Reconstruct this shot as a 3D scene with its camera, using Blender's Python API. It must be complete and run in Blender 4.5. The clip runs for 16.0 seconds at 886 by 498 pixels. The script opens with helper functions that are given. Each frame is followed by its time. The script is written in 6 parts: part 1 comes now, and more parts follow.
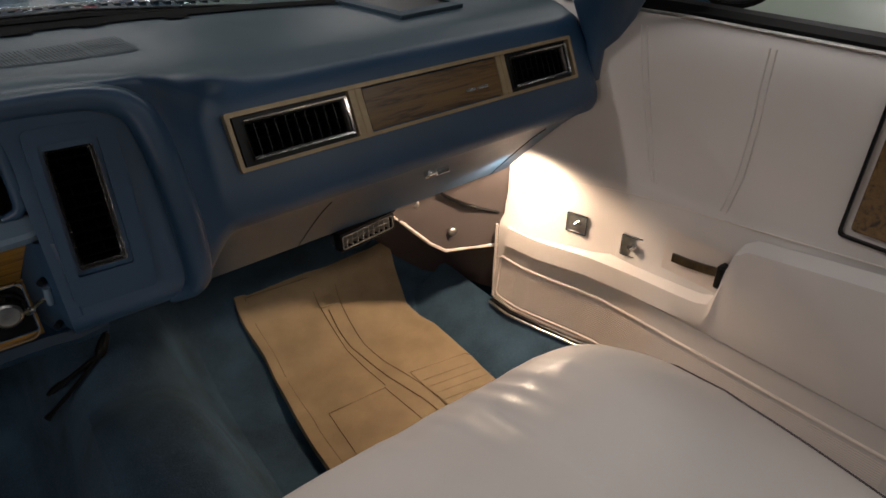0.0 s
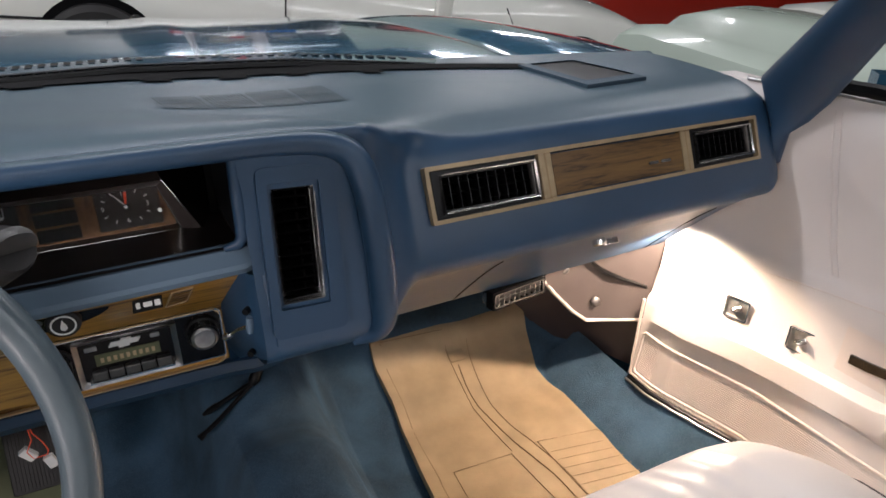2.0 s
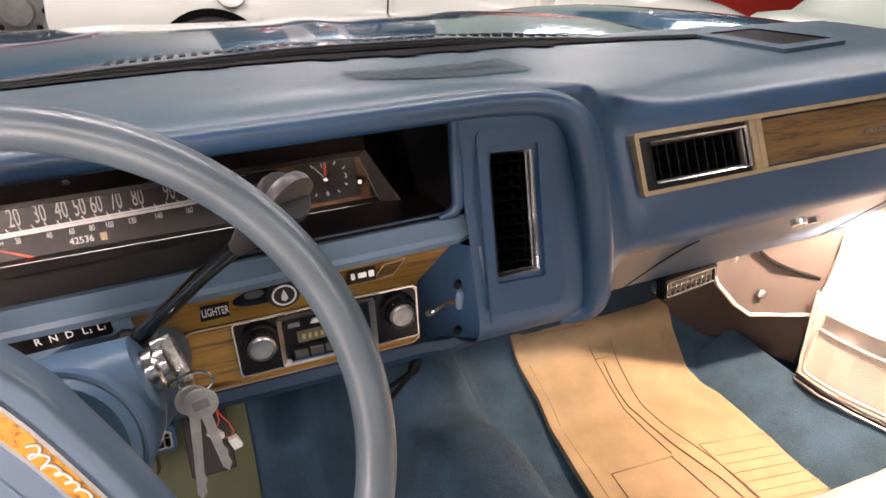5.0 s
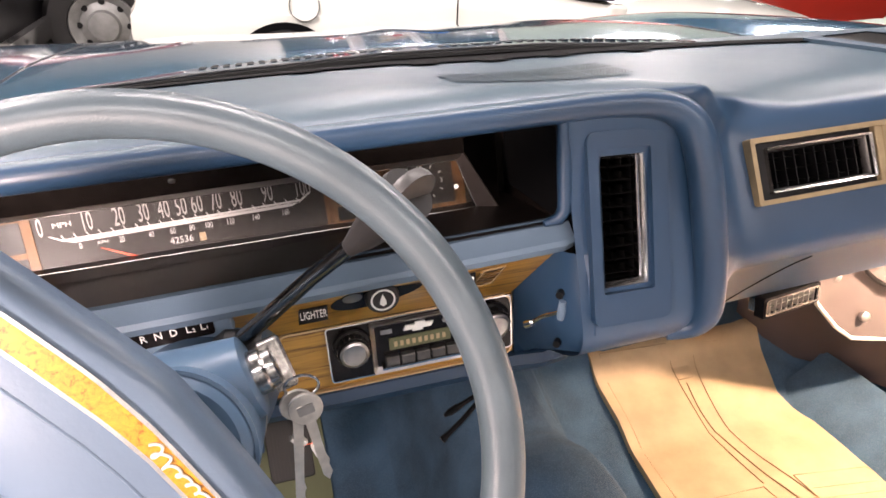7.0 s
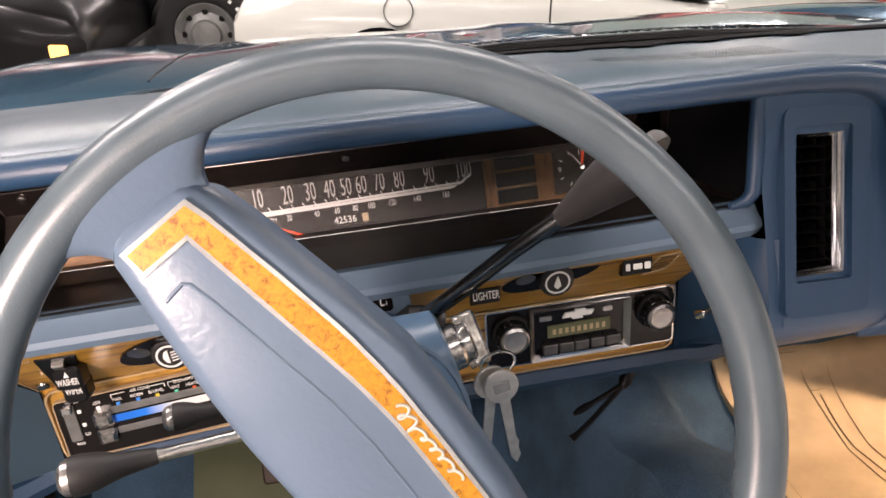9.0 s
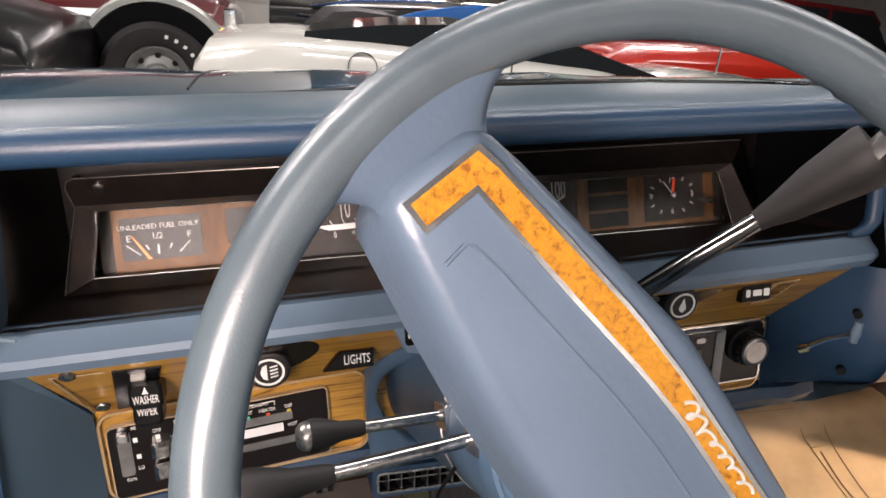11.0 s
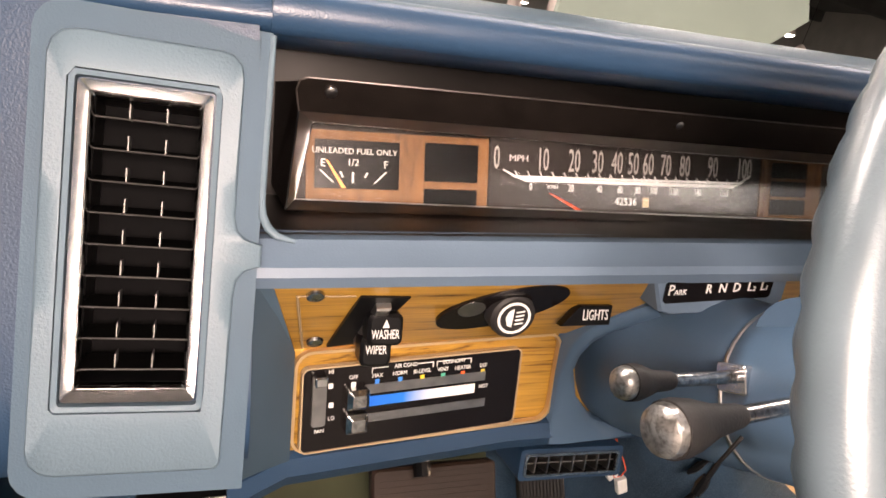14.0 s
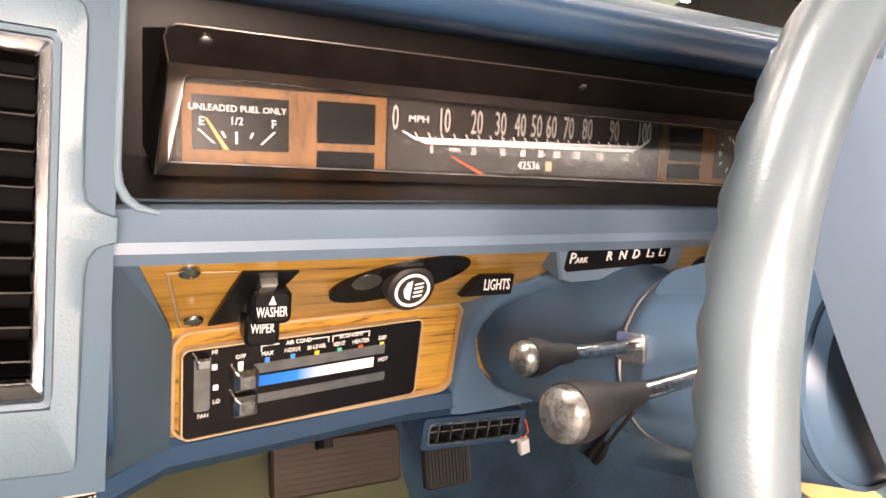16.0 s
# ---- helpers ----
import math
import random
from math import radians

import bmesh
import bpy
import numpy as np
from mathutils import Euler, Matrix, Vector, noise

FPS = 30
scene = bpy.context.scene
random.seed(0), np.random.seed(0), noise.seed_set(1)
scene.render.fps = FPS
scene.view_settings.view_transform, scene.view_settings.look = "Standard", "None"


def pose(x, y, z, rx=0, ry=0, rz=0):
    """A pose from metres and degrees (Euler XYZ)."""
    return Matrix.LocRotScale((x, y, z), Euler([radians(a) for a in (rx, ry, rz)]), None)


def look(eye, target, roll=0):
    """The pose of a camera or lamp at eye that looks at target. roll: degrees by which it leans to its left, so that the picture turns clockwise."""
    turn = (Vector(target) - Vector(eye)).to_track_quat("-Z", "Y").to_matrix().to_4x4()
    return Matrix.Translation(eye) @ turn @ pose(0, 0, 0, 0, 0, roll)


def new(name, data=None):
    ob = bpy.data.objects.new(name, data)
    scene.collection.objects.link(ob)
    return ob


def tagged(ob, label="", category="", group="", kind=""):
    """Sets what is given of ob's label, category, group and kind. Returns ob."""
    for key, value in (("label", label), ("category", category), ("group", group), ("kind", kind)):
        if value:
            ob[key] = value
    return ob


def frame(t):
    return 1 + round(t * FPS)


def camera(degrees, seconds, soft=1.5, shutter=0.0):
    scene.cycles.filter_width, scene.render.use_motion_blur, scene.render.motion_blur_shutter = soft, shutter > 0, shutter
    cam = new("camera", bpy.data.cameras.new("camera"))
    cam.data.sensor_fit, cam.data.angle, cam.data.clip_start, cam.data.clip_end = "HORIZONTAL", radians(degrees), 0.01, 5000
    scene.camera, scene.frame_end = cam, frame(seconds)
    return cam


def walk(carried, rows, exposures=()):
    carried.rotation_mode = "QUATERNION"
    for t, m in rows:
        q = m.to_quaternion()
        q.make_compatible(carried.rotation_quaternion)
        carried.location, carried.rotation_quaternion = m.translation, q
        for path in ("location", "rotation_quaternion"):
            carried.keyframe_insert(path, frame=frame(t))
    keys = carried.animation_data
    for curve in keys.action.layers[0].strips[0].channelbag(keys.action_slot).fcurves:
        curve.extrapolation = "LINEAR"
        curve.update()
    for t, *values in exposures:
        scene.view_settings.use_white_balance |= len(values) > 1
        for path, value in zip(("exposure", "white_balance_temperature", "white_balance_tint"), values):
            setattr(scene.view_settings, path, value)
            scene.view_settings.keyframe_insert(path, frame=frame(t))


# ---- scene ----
cam = camera(68.0, 16.0, soft=1.6)

# Car space leans a few degrees against the level garage.
CAR = Matrix.Rotation(radians(-4.5), 4, "X") @ Matrix.Rotation(radians(-6), 4, "Y")

PATH = [
    (0, (0.063, -0.741, 0.874), (1.069, 0.623, -0.187), -0.7),
    (0.5, (0.068, -0.73, 0.875), (1.072, 0.724, -0.061), 0.8),
    (1, (0.045, -0.718, 0.881), (1.01, 0.792, -0.006), 1.2),
    (1.5, (0.011, -0.702, 0.879), (0.909, 0.841, -0.024), 2.2),
    (2, (-0.019, -0.677, 0.876), (0.787, 0.91, -0.036), 1.0),
    (2.5, (-0.053, -0.656, 0.865), (0.756, 0.935, -0.038), -0.7),
    (3, (-0.078, -0.641, 0.854), (0.695, 0.947, -0.085), -1.3),
    (3.5, (-0.099, -0.631, 0.844), (0.619, 0.969, -0.118), -1.6),
    (4, (-0.121, -0.623, 0.84), (0.546, 1.01, -0.103), -2.2),
    (4.2, (-0.128, -0.617, 0.834), (0.527, 1.035, -0.085), -2.5),
    (6.3, (-0.149, -0.579, 0.814), (0.35, 1.155, -0.05), -3.1),
    (6.5, (-0.156, -0.576, 0.811), (0.329, 1.164, -0.047), -3.5),
    (7, (-0.173, -0.566, 0.806), (0.266, 1.196, -0.032), -3.6),
    (7.5, (-0.191, -0.56, 0.806), (0.192, 1.229, -0.001), -5.5),
    (8, (-0.212, -0.553, 0.803), (0.118, 1.253, 0.01), -6.0),
    (8.5, (-0.238, -0.546, 0.794), (0.042, 1.27, 0.003), -5.4),
    (9, (-0.261, -0.541, 0.784), (-0.031, 1.277, -0.018), -5.2),
    (9.5, (-0.303, -0.535, 0.783), (-0.045, 1.295, 0.018), -5.2),
    (9.7, (-0.326, -0.531, 0.782), (-0.003, 1.286, 0.012), -5.8),
    (11.8, (-0.467, -0.467, 0.708), (0.113, 1.373, 0.182), 3.3),
    (12, (-0.487, -0.467, 0.704), (0.137, 1.362, 0.189), 4.0),
    (12.5, (-0.524, -0.441, 0.685), (0.146, 1.363, 0.142), 5.4),
    (13, (-0.559, -0.43, 0.67), (0.212, 1.328, 0.111), 7.3),
    (13.5, (-0.586, -0.417, 0.666), (0.029, 1.393, 0.079), 6.3),
    (14, (-0.605, -0.399, 0.662), (0.029, 1.409, 0.091), 6.9),
    (14.5, (-0.622, -0.376, 0.657), (0.087, 1.405, 0.086), 7.7),
    (15, (-0.616, -0.363, 0.655), (0.203, 1.367, 0.076), 9.2),
    (15.5, (-0.601, -0.368, 0.651), (0.262, 1.323, 0.024), 9.6),
    (16, (-0.588, -0.377, 0.661), (0.301, 1.291, 0.009), 9.1),
]
walk(cam, [(t, CAR @ look(e, g, r)) for t, e, g, r in PATH],
     exposures=[(0, -1.7, 6300, 11), (0.5, -1.37, 5950, 10), (1, -1.08, 5850, 11), (1.5, -0.75, 5850, 12), (2, -0.48, 5900, 13), (3, -0.25, 6150, 16), (3.5, -0.22, 6200, 17), (4, -0.02, 6300, 18), (6.5, 0.75, 6650, 22), (7, 0.88, 6650, 22), (8, 0.62, 6700, 22), (9, 0.24, 6700, 20), (9.5, -0.07, 6750, 20), (12, -0.03, 6300, 16), (12.5, -0.03, 6400, 17), (13, 0.0, 6850, 20), (13.5, 0.23, 7250, 21), (14.5, 0.75, 7200, 20), (16, 0.85, 7300, 19)])

# ---- world and lights ----
world = bpy.data.worlds.new("garage_air")
scene.world = world
world.use_nodes = True
world.node_tree.nodes["Background"].inputs[0].default_value = (0.55, 0.6, 0.62, 1)
world.node_tree.nodes["Background"].inputs[1].default_value = 0.012


def area(name, eye, target, size, size_y, power, color):
    d = bpy.data.lights.new(name, "AREA")
    d.shape, d.size, d.size_y, d.energy, d.color = "RECTANGLE", size, size_y, power, color
    ob = new(name, d)
    ob.matrix_world = look(eye, target)
    return ob


TUBES = [(-4.0, -8.2), (0.2, -8.2), (4.0, -8.2), (-3.5, 1.5), (0.2, 1.0), (3.8, 1.5), (-3.5, 6.0), (0.5, 6.5), (4.5, 6.0), (-1.5, -3.5), (2.5, -3.5), (1.6, 12.0), (7.0, 12.0)]
for tx, ty in TUBES:
    area("tube_light", (tx, ty, 3.72), (tx, ty, 0), 2.4, 0.25, 190 if ty < -6 else 260 if ty > 8 else 240 if tx < -3 else 60, (1.0, 0.94, 0.88))
d = bpy.data.lights.new("courtesy_light", "SPOT")
d.energy, d.color, d.spot_size, d.spot_blend, d.shadow_soft_size = 19, (1.0, 0.74, 0.50), radians(173), 0.45, 0.016
lamp_ob = new("courtesy_light", d)
lamp_ob.matrix_world = CAR @ look((0.852, 0.088, 0.358), (0.80, 0.08, 0.0))
# Unseen lamp, held still, standing in for the phone torch beside the camera.
area("torch_stand_in", CAR @ Vector((-0.60, -0.62, 0.72)), CAR @ Vector((-0.32, 0.05, 0.55)), 0.15, 0.12, 5.6, (1.0, 0.84, 0.74))
# ---- helpers of this scene ----
X, Y, Z = Vector((1, 0, 0)), Vector((0, 1, 0)), Vector((0, 0, 1))
IDENT = Matrix.Identity(4)


BASE = {}


def thing(name, base, label="", category="", group="", kind="", space=CAR):
    """An Empty at the thing's base, in car space unless told otherwise; its parts are meshed in that same space."""
    ob = new(name)
    ob.empty_display_size = 0.02
    ob.matrix_world = space @ Matrix.Translation(base)
    BASE[ob.name] = Matrix.Translation(-Vector(base))
    return tagged(ob, label, category, group, kind)


def part(name, bm, material, parent, label="", smooth=True, angle=35):
    """Links a bmesh, in its thing's space, as one mesh object under a thing or a part."""
    me = bpy.data.meshes.new(name)
    bmesh.ops.recalc_face_normals(bm, faces=bm.faces)
    bm.to_mesh(me)
    bm.free()
    me.materials.append(material)
    ob = new(name, me)
    if smooth:
        for p in me.polygons:
            p.use_smooth = True
        me.set_sharp_from_angle(angle=radians(angle))
    ob.parent = parent
    if parent.name in BASE:
        ob.matrix_parent_inverse = BASE[parent.name]
    return tagged(ob, label)


class Plane:
    """A flat frame: a runs right, b up, c out of the face."""

    def __init__(self, o, u, v):
        self.o, self.u, self.v = Vector(o), Vector(u).normalized(), Vector(v).normalized()
        self.n = self.u.cross(self.v).normalized()
        self.v = self.n.cross(self.u).normalized()

    def p(self, a, b, c=0.0):
        return self.o + self.u * a + self.v * b + self.n * c

    def m(self):
        return Matrix((self.u, self.v, self.n)).transposed().to_4x4()


def cut_hole(bm, F, a0, a1, b0, b1, reach=0.05):
    """Opens a rectangle of plane F through a shell."""
    for q, n in ((F.p(a0, 0), F.u), (F.p(a1, 0), F.u), (F.p(0, b0), F.v), (F.p(0, b1), F.v)):
        bmesh.ops.bisect_plane(bm, geom=bm.verts[:] + bm.edges[:] + bm.faces[:], plane_co=q, plane_no=n, dist=1e-6)
    gone = []
    for f in bm.faces:
        d = f.calc_center_median() - F.o
        if a0 < d.dot(F.u) < a1 and b0 < d.dot(F.v) < b1 and abs(d.dot(F.n)) < reach:
            gone.append(f)
    bmesh.ops.delete(bm, geom=gone, context="FACES")
    return bm


def sheet(points, faces):
    bm = bmesh.new()
    vs = [bm.verts.new(p) for p in points]
    for f in faces:
        bm.faces.new([vs[i] for i in f])
    return bm


def loft(sections, closed=False, cap=False):
    bm = bmesh.new()
    rows = [[bm.verts.new(p) for p in s] for s in sections]
    n = len(rows[0])
    for a, b in zip(rows, rows[1:]):
        for i in range(n if closed else n - 1):
            j = (i + 1) % n
            bm.faces.new((a[i], a[j], b[j], b[i]))
    if cap:
        bm.faces.new(rows[0])
        bm.faces.new(rows[-1])
    return bm


def outline(a0, a1, b0, b1, r=0.0, seg=4):
    if r <= 0:
        return [(a0, b0), (a1, b0), (a1, b1), (a0, b1)]
    pts = []
    for cx, cy, s in ((a1 - r, b0 + r, -90), (a1 - r, b1 - r, 0), (a0 + r, b1 - r, 90), (a0 + r, b0 + r, 180)):
        for k in range(seg + 1):
            t = radians(s + 90 * k / seg)
            pts.append((cx + r * math.cos(t), cy + r * math.sin(t)))
    return pts


def oval(ca, cb, ra, rb, seg=28):
    return [(ca + ra * math.cos(2 * math.pi * k / seg), cb + rb * math.sin(2 * math.pi * k / seg)) for k in range(seg)]


def prism(F, pts, c0, c1, edge=0.0, bm=None):
    """A plate with outline pts on plane F, from depth c0 to c1, its front edge eased by edge."""
    own = bm or bmesh.new()
    ca = sum(p[0] for p in pts) / len(pts)
    cb = sum(p[1] for p in pts) / len(pts)
    rings = [[(a, b, c0) for a, b in pts]]
    if edge:
        rings.append([(a, b, c1 - edge) for a, b in pts])
        ra = max(abs(p[0] - ca) for p in pts)
        rb = max(abs(p[1] - cb) for p in pts)
        ka, kb = max(0.0, 1 - edge / max(ra, 1e-6)), max(0.0, 1 - edge / max(rb, 1e-6))
        rings.append([(ca + (a - ca) * ka, cb + (b - cb) * kb, c1) for a, b in pts])
    else:
        rings.append([(a, b, c1) for a, b in pts])
    rows = [[own.verts.new(F.p(*q)) for q in r] for r in rings]
    n = len(pts)
    for r, s in zip(rows, rows[1:]):
        for i in range(n):
            own.faces.new((r[i], r[(i + 1) % n], s[(i + 1) % n], s[i]))
    own.faces.new(rows[0])
    own.faces.new(rows[-1])
    return own


def ring(F, outer, inner, c0, c1, bm=None, c_in=None):
    """A frame between two outlines of the same count."""
    own = bm or bmesh.new()
    c2 = c1 if c_in is None else c_in
    loops = [[F.p(a, b, c0) for a, b in outer], [F.p(a, b, c1) for a, b in outer],
             [F.p(a, b, c2) for a, b in inner], [F.p(a, b, c0) for a, b in inner]]
    rows = [[own.verts.new(q) for q in l] for l in loops]
    n = len(outer)
    for k in range(4):
        r, s = rows[k], rows[(k + 1) % 4]
        for i in range(n):
            own.faces.new((r[i], r[(i + 1) % n], s[(i + 1) % n], s[i]))
    return own


def box(x0, x1, y0, y1, z0, z1, edge=0.0, bm=None):
    F = Plane((0, 0, 0), X, Y)
    return prism(F, outline(x0, x1, y0, y1, edge * 1.5, 3) if edge else outline(x0, x1, y0, y1), z0, z1, edge, bm)


def tube(points, radius, seg=12, bm=None, cap=True):
    """A round bar through points; radius may be a list."""
    own = bm or bmesh.new()
    pts = [Vector(p) for p in points]
    rad = radius if isinstance(radius, (list, tuple)) else [radius] * len(pts)
    t0 = (pts[1] - pts[0]).normalized()
    side = t0.cross(Z if abs(t0.z) < 0.9 else X).normalized()
    rows = []
    for i, p in enumerate(pts):
        t = (pts[min(i + 1, len(pts) - 1)] - pts[max(i - 1, 0)]).normalized()
        side = (side - t * side.dot(t)).normalized()
        up = t.cross(side)
        rows.append([own.verts.new(p + rad[i] * (math.cos(2 * math.pi * k / seg) * side + math.sin(2 * math.pi * k / seg) * up)) for k in range(seg)])
    for r, s in zip(rows, rows[1:]):
        for i in range(seg):
            own.faces.new((r[i], r[(i + 1) % seg], s[(i + 1) % seg], s[i]))
    if cap:
        own.faces.new(rows[0])
        own.faces.new(rows[-1])
    return own


def lathe(F, ca, cb, profile, seg=24, bm=None):
    """Turned shape about plane F's outward axis: profile of (radius, c)."""
    own = bm or bmesh.new()
    rows = [[own.verts.new(F.p(ca + r * math.cos(2 * math.pi * k / seg), cb + r * math.sin(2 * math.pi * k / seg), c)) for k in range(seg)] for r, c in profile]
    for r, s in zip(rows, rows[1:]):
        for i in range(seg):
            own.faces.new((r[i], r[(i + 1) % seg], s[(i + 1) % seg], s[i]))
    own.faces.new(rows[0])
    own.faces.new(rows[-1])
    return own


def words(text, F, a, b, c, height, wide=1.0, align="CENTER", slant=0.0, depth=0.0003):
    """Raised lettering on plane F, as a bmesh; height is that of a capital."""
    cu = bpy.data.curves.new("lettering", "FONT")
    cu.body, cu.size, cu.align_x, cu.align_y, cu.shear, cu.extrude, cu.resolution_u = text, height / 0.69, align, "CENTER", slant, depth, 2
    ob = new("lettering", cu)
    me = bpy.data.meshes.new_from_object(ob.evaluated_get(bpy.context.evaluated_depsgraph_get()))
    bpy.data.objects.remove(ob)
    bpy.data.curves.remove(cu)
    bm = bmesh.new()
    bm.from_mesh(me)
    bpy.data.meshes.remove(me)
    for v in bm.verts:
        v.co = F.p(a + v.co.x * wide, b + v.co.y, c + v.co.z)
    return bm


def merge(*bms):
    out = bmesh.new()
    for b in bms:
        me = bpy.data.meshes.new("tmp")
        b.to_mesh(me)
        b.free()
        out.from_mesh(me)
        bpy.data.meshes.remove(me)
    return out


# ---- materials ----
def material(name, color, rough=0.5, metal=0.0, vary=0.12, scale=12.0, fine=0.0, fine_scale=600.0, coat=0.0, mottle=0.0, mottle_color=None, glass=False, emit=0.0, spec=0.5, relief=0.0006, top_color=None):
    """A painted, moulded or metal surface: broad tone changes, fine relief and uneven gloss, in object metres."""
    m = bpy.data.materials.new(name)
    m.use_nodes = True
    nt = m.node_tree
    N, L = nt.nodes, nt.links
    bsdf = N["Principled BSDF"]
    bsdf.inputs["Roughness"].default_value = rough
    bsdf.inputs["Metallic"].default_value = metal
    bsdf.inputs["Specular IOR Level"].default_value = spec
    bsdf.inputs["Coat Weight"].default_value = coat
    bsdf.inputs["Coat Roughness"].default_value = 0.06
    if glass:
        bsdf.inputs["Base Color"].default_value = (*color, 1)
        bsdf.inputs["Transmission Weight"].default_value = 1.0
        bsdf.inputs["IOR"].default_value = 1.25
        return m
    tc = N.new("ShaderNodeTexCoord")
    n1 = N.new("ShaderNodeTexNoise")
    n1.inputs["Scale"].default_value = scale
    n1.inputs["Detail"].default_value = 4
    L.new(tc.outputs["Object"], n1.inputs["Vector"])
    ramp = N.new("ShaderNodeValToRGB")
    ramp.color_ramp.elements[0].position, ramp.color_ramp.elements[1].position = 0.3, 0.7
    lo = [c * (1 - vary) for c in color]
    hi = [min(1, c * (1 + vary)) for c in color]
    ramp.color_ramp.elements[0].color, ramp.color_ramp.elements[1].color = (*lo, 1), (*hi, 1)
    L.new(n1.outputs["Fac"], ramp.inputs["Fac"])
    col = ramp.outputs["Color"]
    n2 = N.new("ShaderNodeTexNoise")
    n2.inputs["Scale"].default_value = fine_scale
    n2.inputs["Detail"].default_value = 2
    L.new(tc.outputs["Object"], n2.inputs["Vector"])
    if mottle:
        mix = N.new("ShaderNodeMix")
        mix.data_type = "RGBA"
        r2 = N.new("ShaderNodeMapRange")
        r2.inputs["From Min"].default_value, r2.inputs["From Max"].default_value, r2.inputs["To Max"].default_value = 0.45, 0.7, mottle
        L.new(n2.outputs["Fac"], r2.inputs["Value"])
        L.new(r2.outputs["Result"], mix.inputs["Factor"])
        L.new(col, mix.inputs["A"])
        mix.inputs["B"].default_value = (*(mottle_color or [min(1, c * 1.6 + 0.02) for c in color]), 1)
        col = mix.outputs["Result"]
    if top_color:
        # blends to a second colour where the surface normal points up
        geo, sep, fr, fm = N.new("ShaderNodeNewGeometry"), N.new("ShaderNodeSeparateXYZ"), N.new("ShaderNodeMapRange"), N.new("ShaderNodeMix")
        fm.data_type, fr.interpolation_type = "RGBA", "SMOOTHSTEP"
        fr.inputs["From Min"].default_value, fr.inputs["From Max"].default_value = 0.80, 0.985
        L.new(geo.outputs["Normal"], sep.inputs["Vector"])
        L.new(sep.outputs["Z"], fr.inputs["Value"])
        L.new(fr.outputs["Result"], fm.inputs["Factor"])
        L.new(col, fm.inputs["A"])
        fm.inputs["B"].default_value = (*top_color, 1)
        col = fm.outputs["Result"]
    L.new(col, bsdf.inputs["Base Color"])
    rr = N.new("ShaderNodeMapRange")
    rr.inputs["To Min"].default_value, rr.inputs["To Max"].default_value = max(0.02, rough * 0.85), min(1, rough * 1.15)
    L.new(n1.outputs["Fac"], rr.inputs["Value"])
    L.new(rr.outputs["Result"], bsdf.inputs["Roughness"])
    if fine:
        bump = N.new("ShaderNodeBump")
        bump.inputs["Strength"].default_value = fine
        bump.inputs["Distance"].default_value = relief
        L.new(n2.outputs["Fac"], bump.inputs["Height"])
        L.new(bump.outputs["Normal"], bsdf.inputs["Normal"])
    if emit:
        bsdf.inputs["Emission Color"].default_value = (*color, 1)
        bsdf.inputs["Emission Strength"].default_value = emit
    return m


def wood(name, dark, light, axis_scale=(3.0, 60.0, 60.0), rough=0.35, coat=0.4):
    """Printed wood grain that runs along x."""
    m = bpy.data.materials.new(name)
    m.use_nodes = True
    N, L = m.node_tree.nodes, m.node_tree.links
    bsdf = N["Principled BSDF"]
    tc, mp = N.new("ShaderNodeTexCoord"), N.new("ShaderNodeMapping")
    mp.inputs["Scale"].default_value = axis_scale
    L.new(tc.outputs["Object"], mp.inputs["Vector"])
    n1, n2 = N.new("ShaderNodeTexNoise"), N.new("ShaderNodeTexNoise")
    n1.inputs["Scale"].default_value, n1.inputs["Detail"].default_value, n1.inputs["Distortion"].default_value = 1.6, 6, 0.8
    n2.inputs["Scale"].default_value, n2.inputs["Detail"].default_value = 9.0, 3
    L.new(mp.outputs["Vector"], n1.inputs["Vector"])
    L.new(mp.outputs["Vector"], n2.inputs["Vector"])
    add = N.new("ShaderNodeMath")
    add.operation = "MULTIPLY_ADD"
    add.inputs[1].default_value = 0.35
    L.new(n2.outputs["Fac"], add.inputs[0])
    L.new(n1.outputs["Fac"], add.inputs[2])
    ramp = N.new("ShaderNodeValToRGB")
    e = ramp.color_ramp.elements
    e[0].position, e[1].position = 0.48, 0.85
    e[0].color, e[1].color = (*dark, 1), (*light, 1)
    mid = ramp.color_ramp.elements.new(0.62)
    mid.color = (*[(a + 2 * b) / 3 for a, b in zip(dark, light)], 1)
    L.new(add.outputs["Value"], ramp.inputs["Fac"])
    L.new(ramp.outputs["Color"], bsdf.inputs["Base Color"])
    bsdf.inputs["Roughness"].default_value = rough
    bsdf.inputs["Coat Weight"].default_value = coat
    bsdf.inputs["Coat Roughness"].default_value = 0.15
    return m


BLUE = material("blue_dash_vinyl", (0.017, 0.048, 0.098), 0.42, vary=0.08, fine=0.35, fine_scale=900)
BLUE_TOP = material("blue_pad_vinyl", (0.040, 0.071, 0.102), 0.5, vary=0.1, fine=0.35, fine_scale=1100)
SKIN = material("blue_dash_skin", (0.019, 0.053, 0.108), 0.36, vary=0.08, fine=0.3, fine_scale=900, spec=0.6, top_color=(0.056, 0.094, 0.122))
BLUE_LIGHT = material("pale_blue_moulding", (0.118, 0.176, 0.245), 0.5, vary=0.06, fine=0.2, fine_scale=900)
BLUE_COLUMN = material("blue_column_plastic", (0.072, 0.130, 0.205), 0.35, vary=0.06, fine=0.1)
# Lower kick panel: shade from the ledge above is put into this brown.
SHADED_KICK = material("shaded_kick_moulding", (0.070, 0.056, 0.058), 0.4, vary=0.12)
BLUE_WHEEL = material("blue_wheel_plastic", (0.078, 0.106, 0.124), 0.32, vary=0.12, scale=30, fine=0.2, fine_scale=900, spec=0.85)
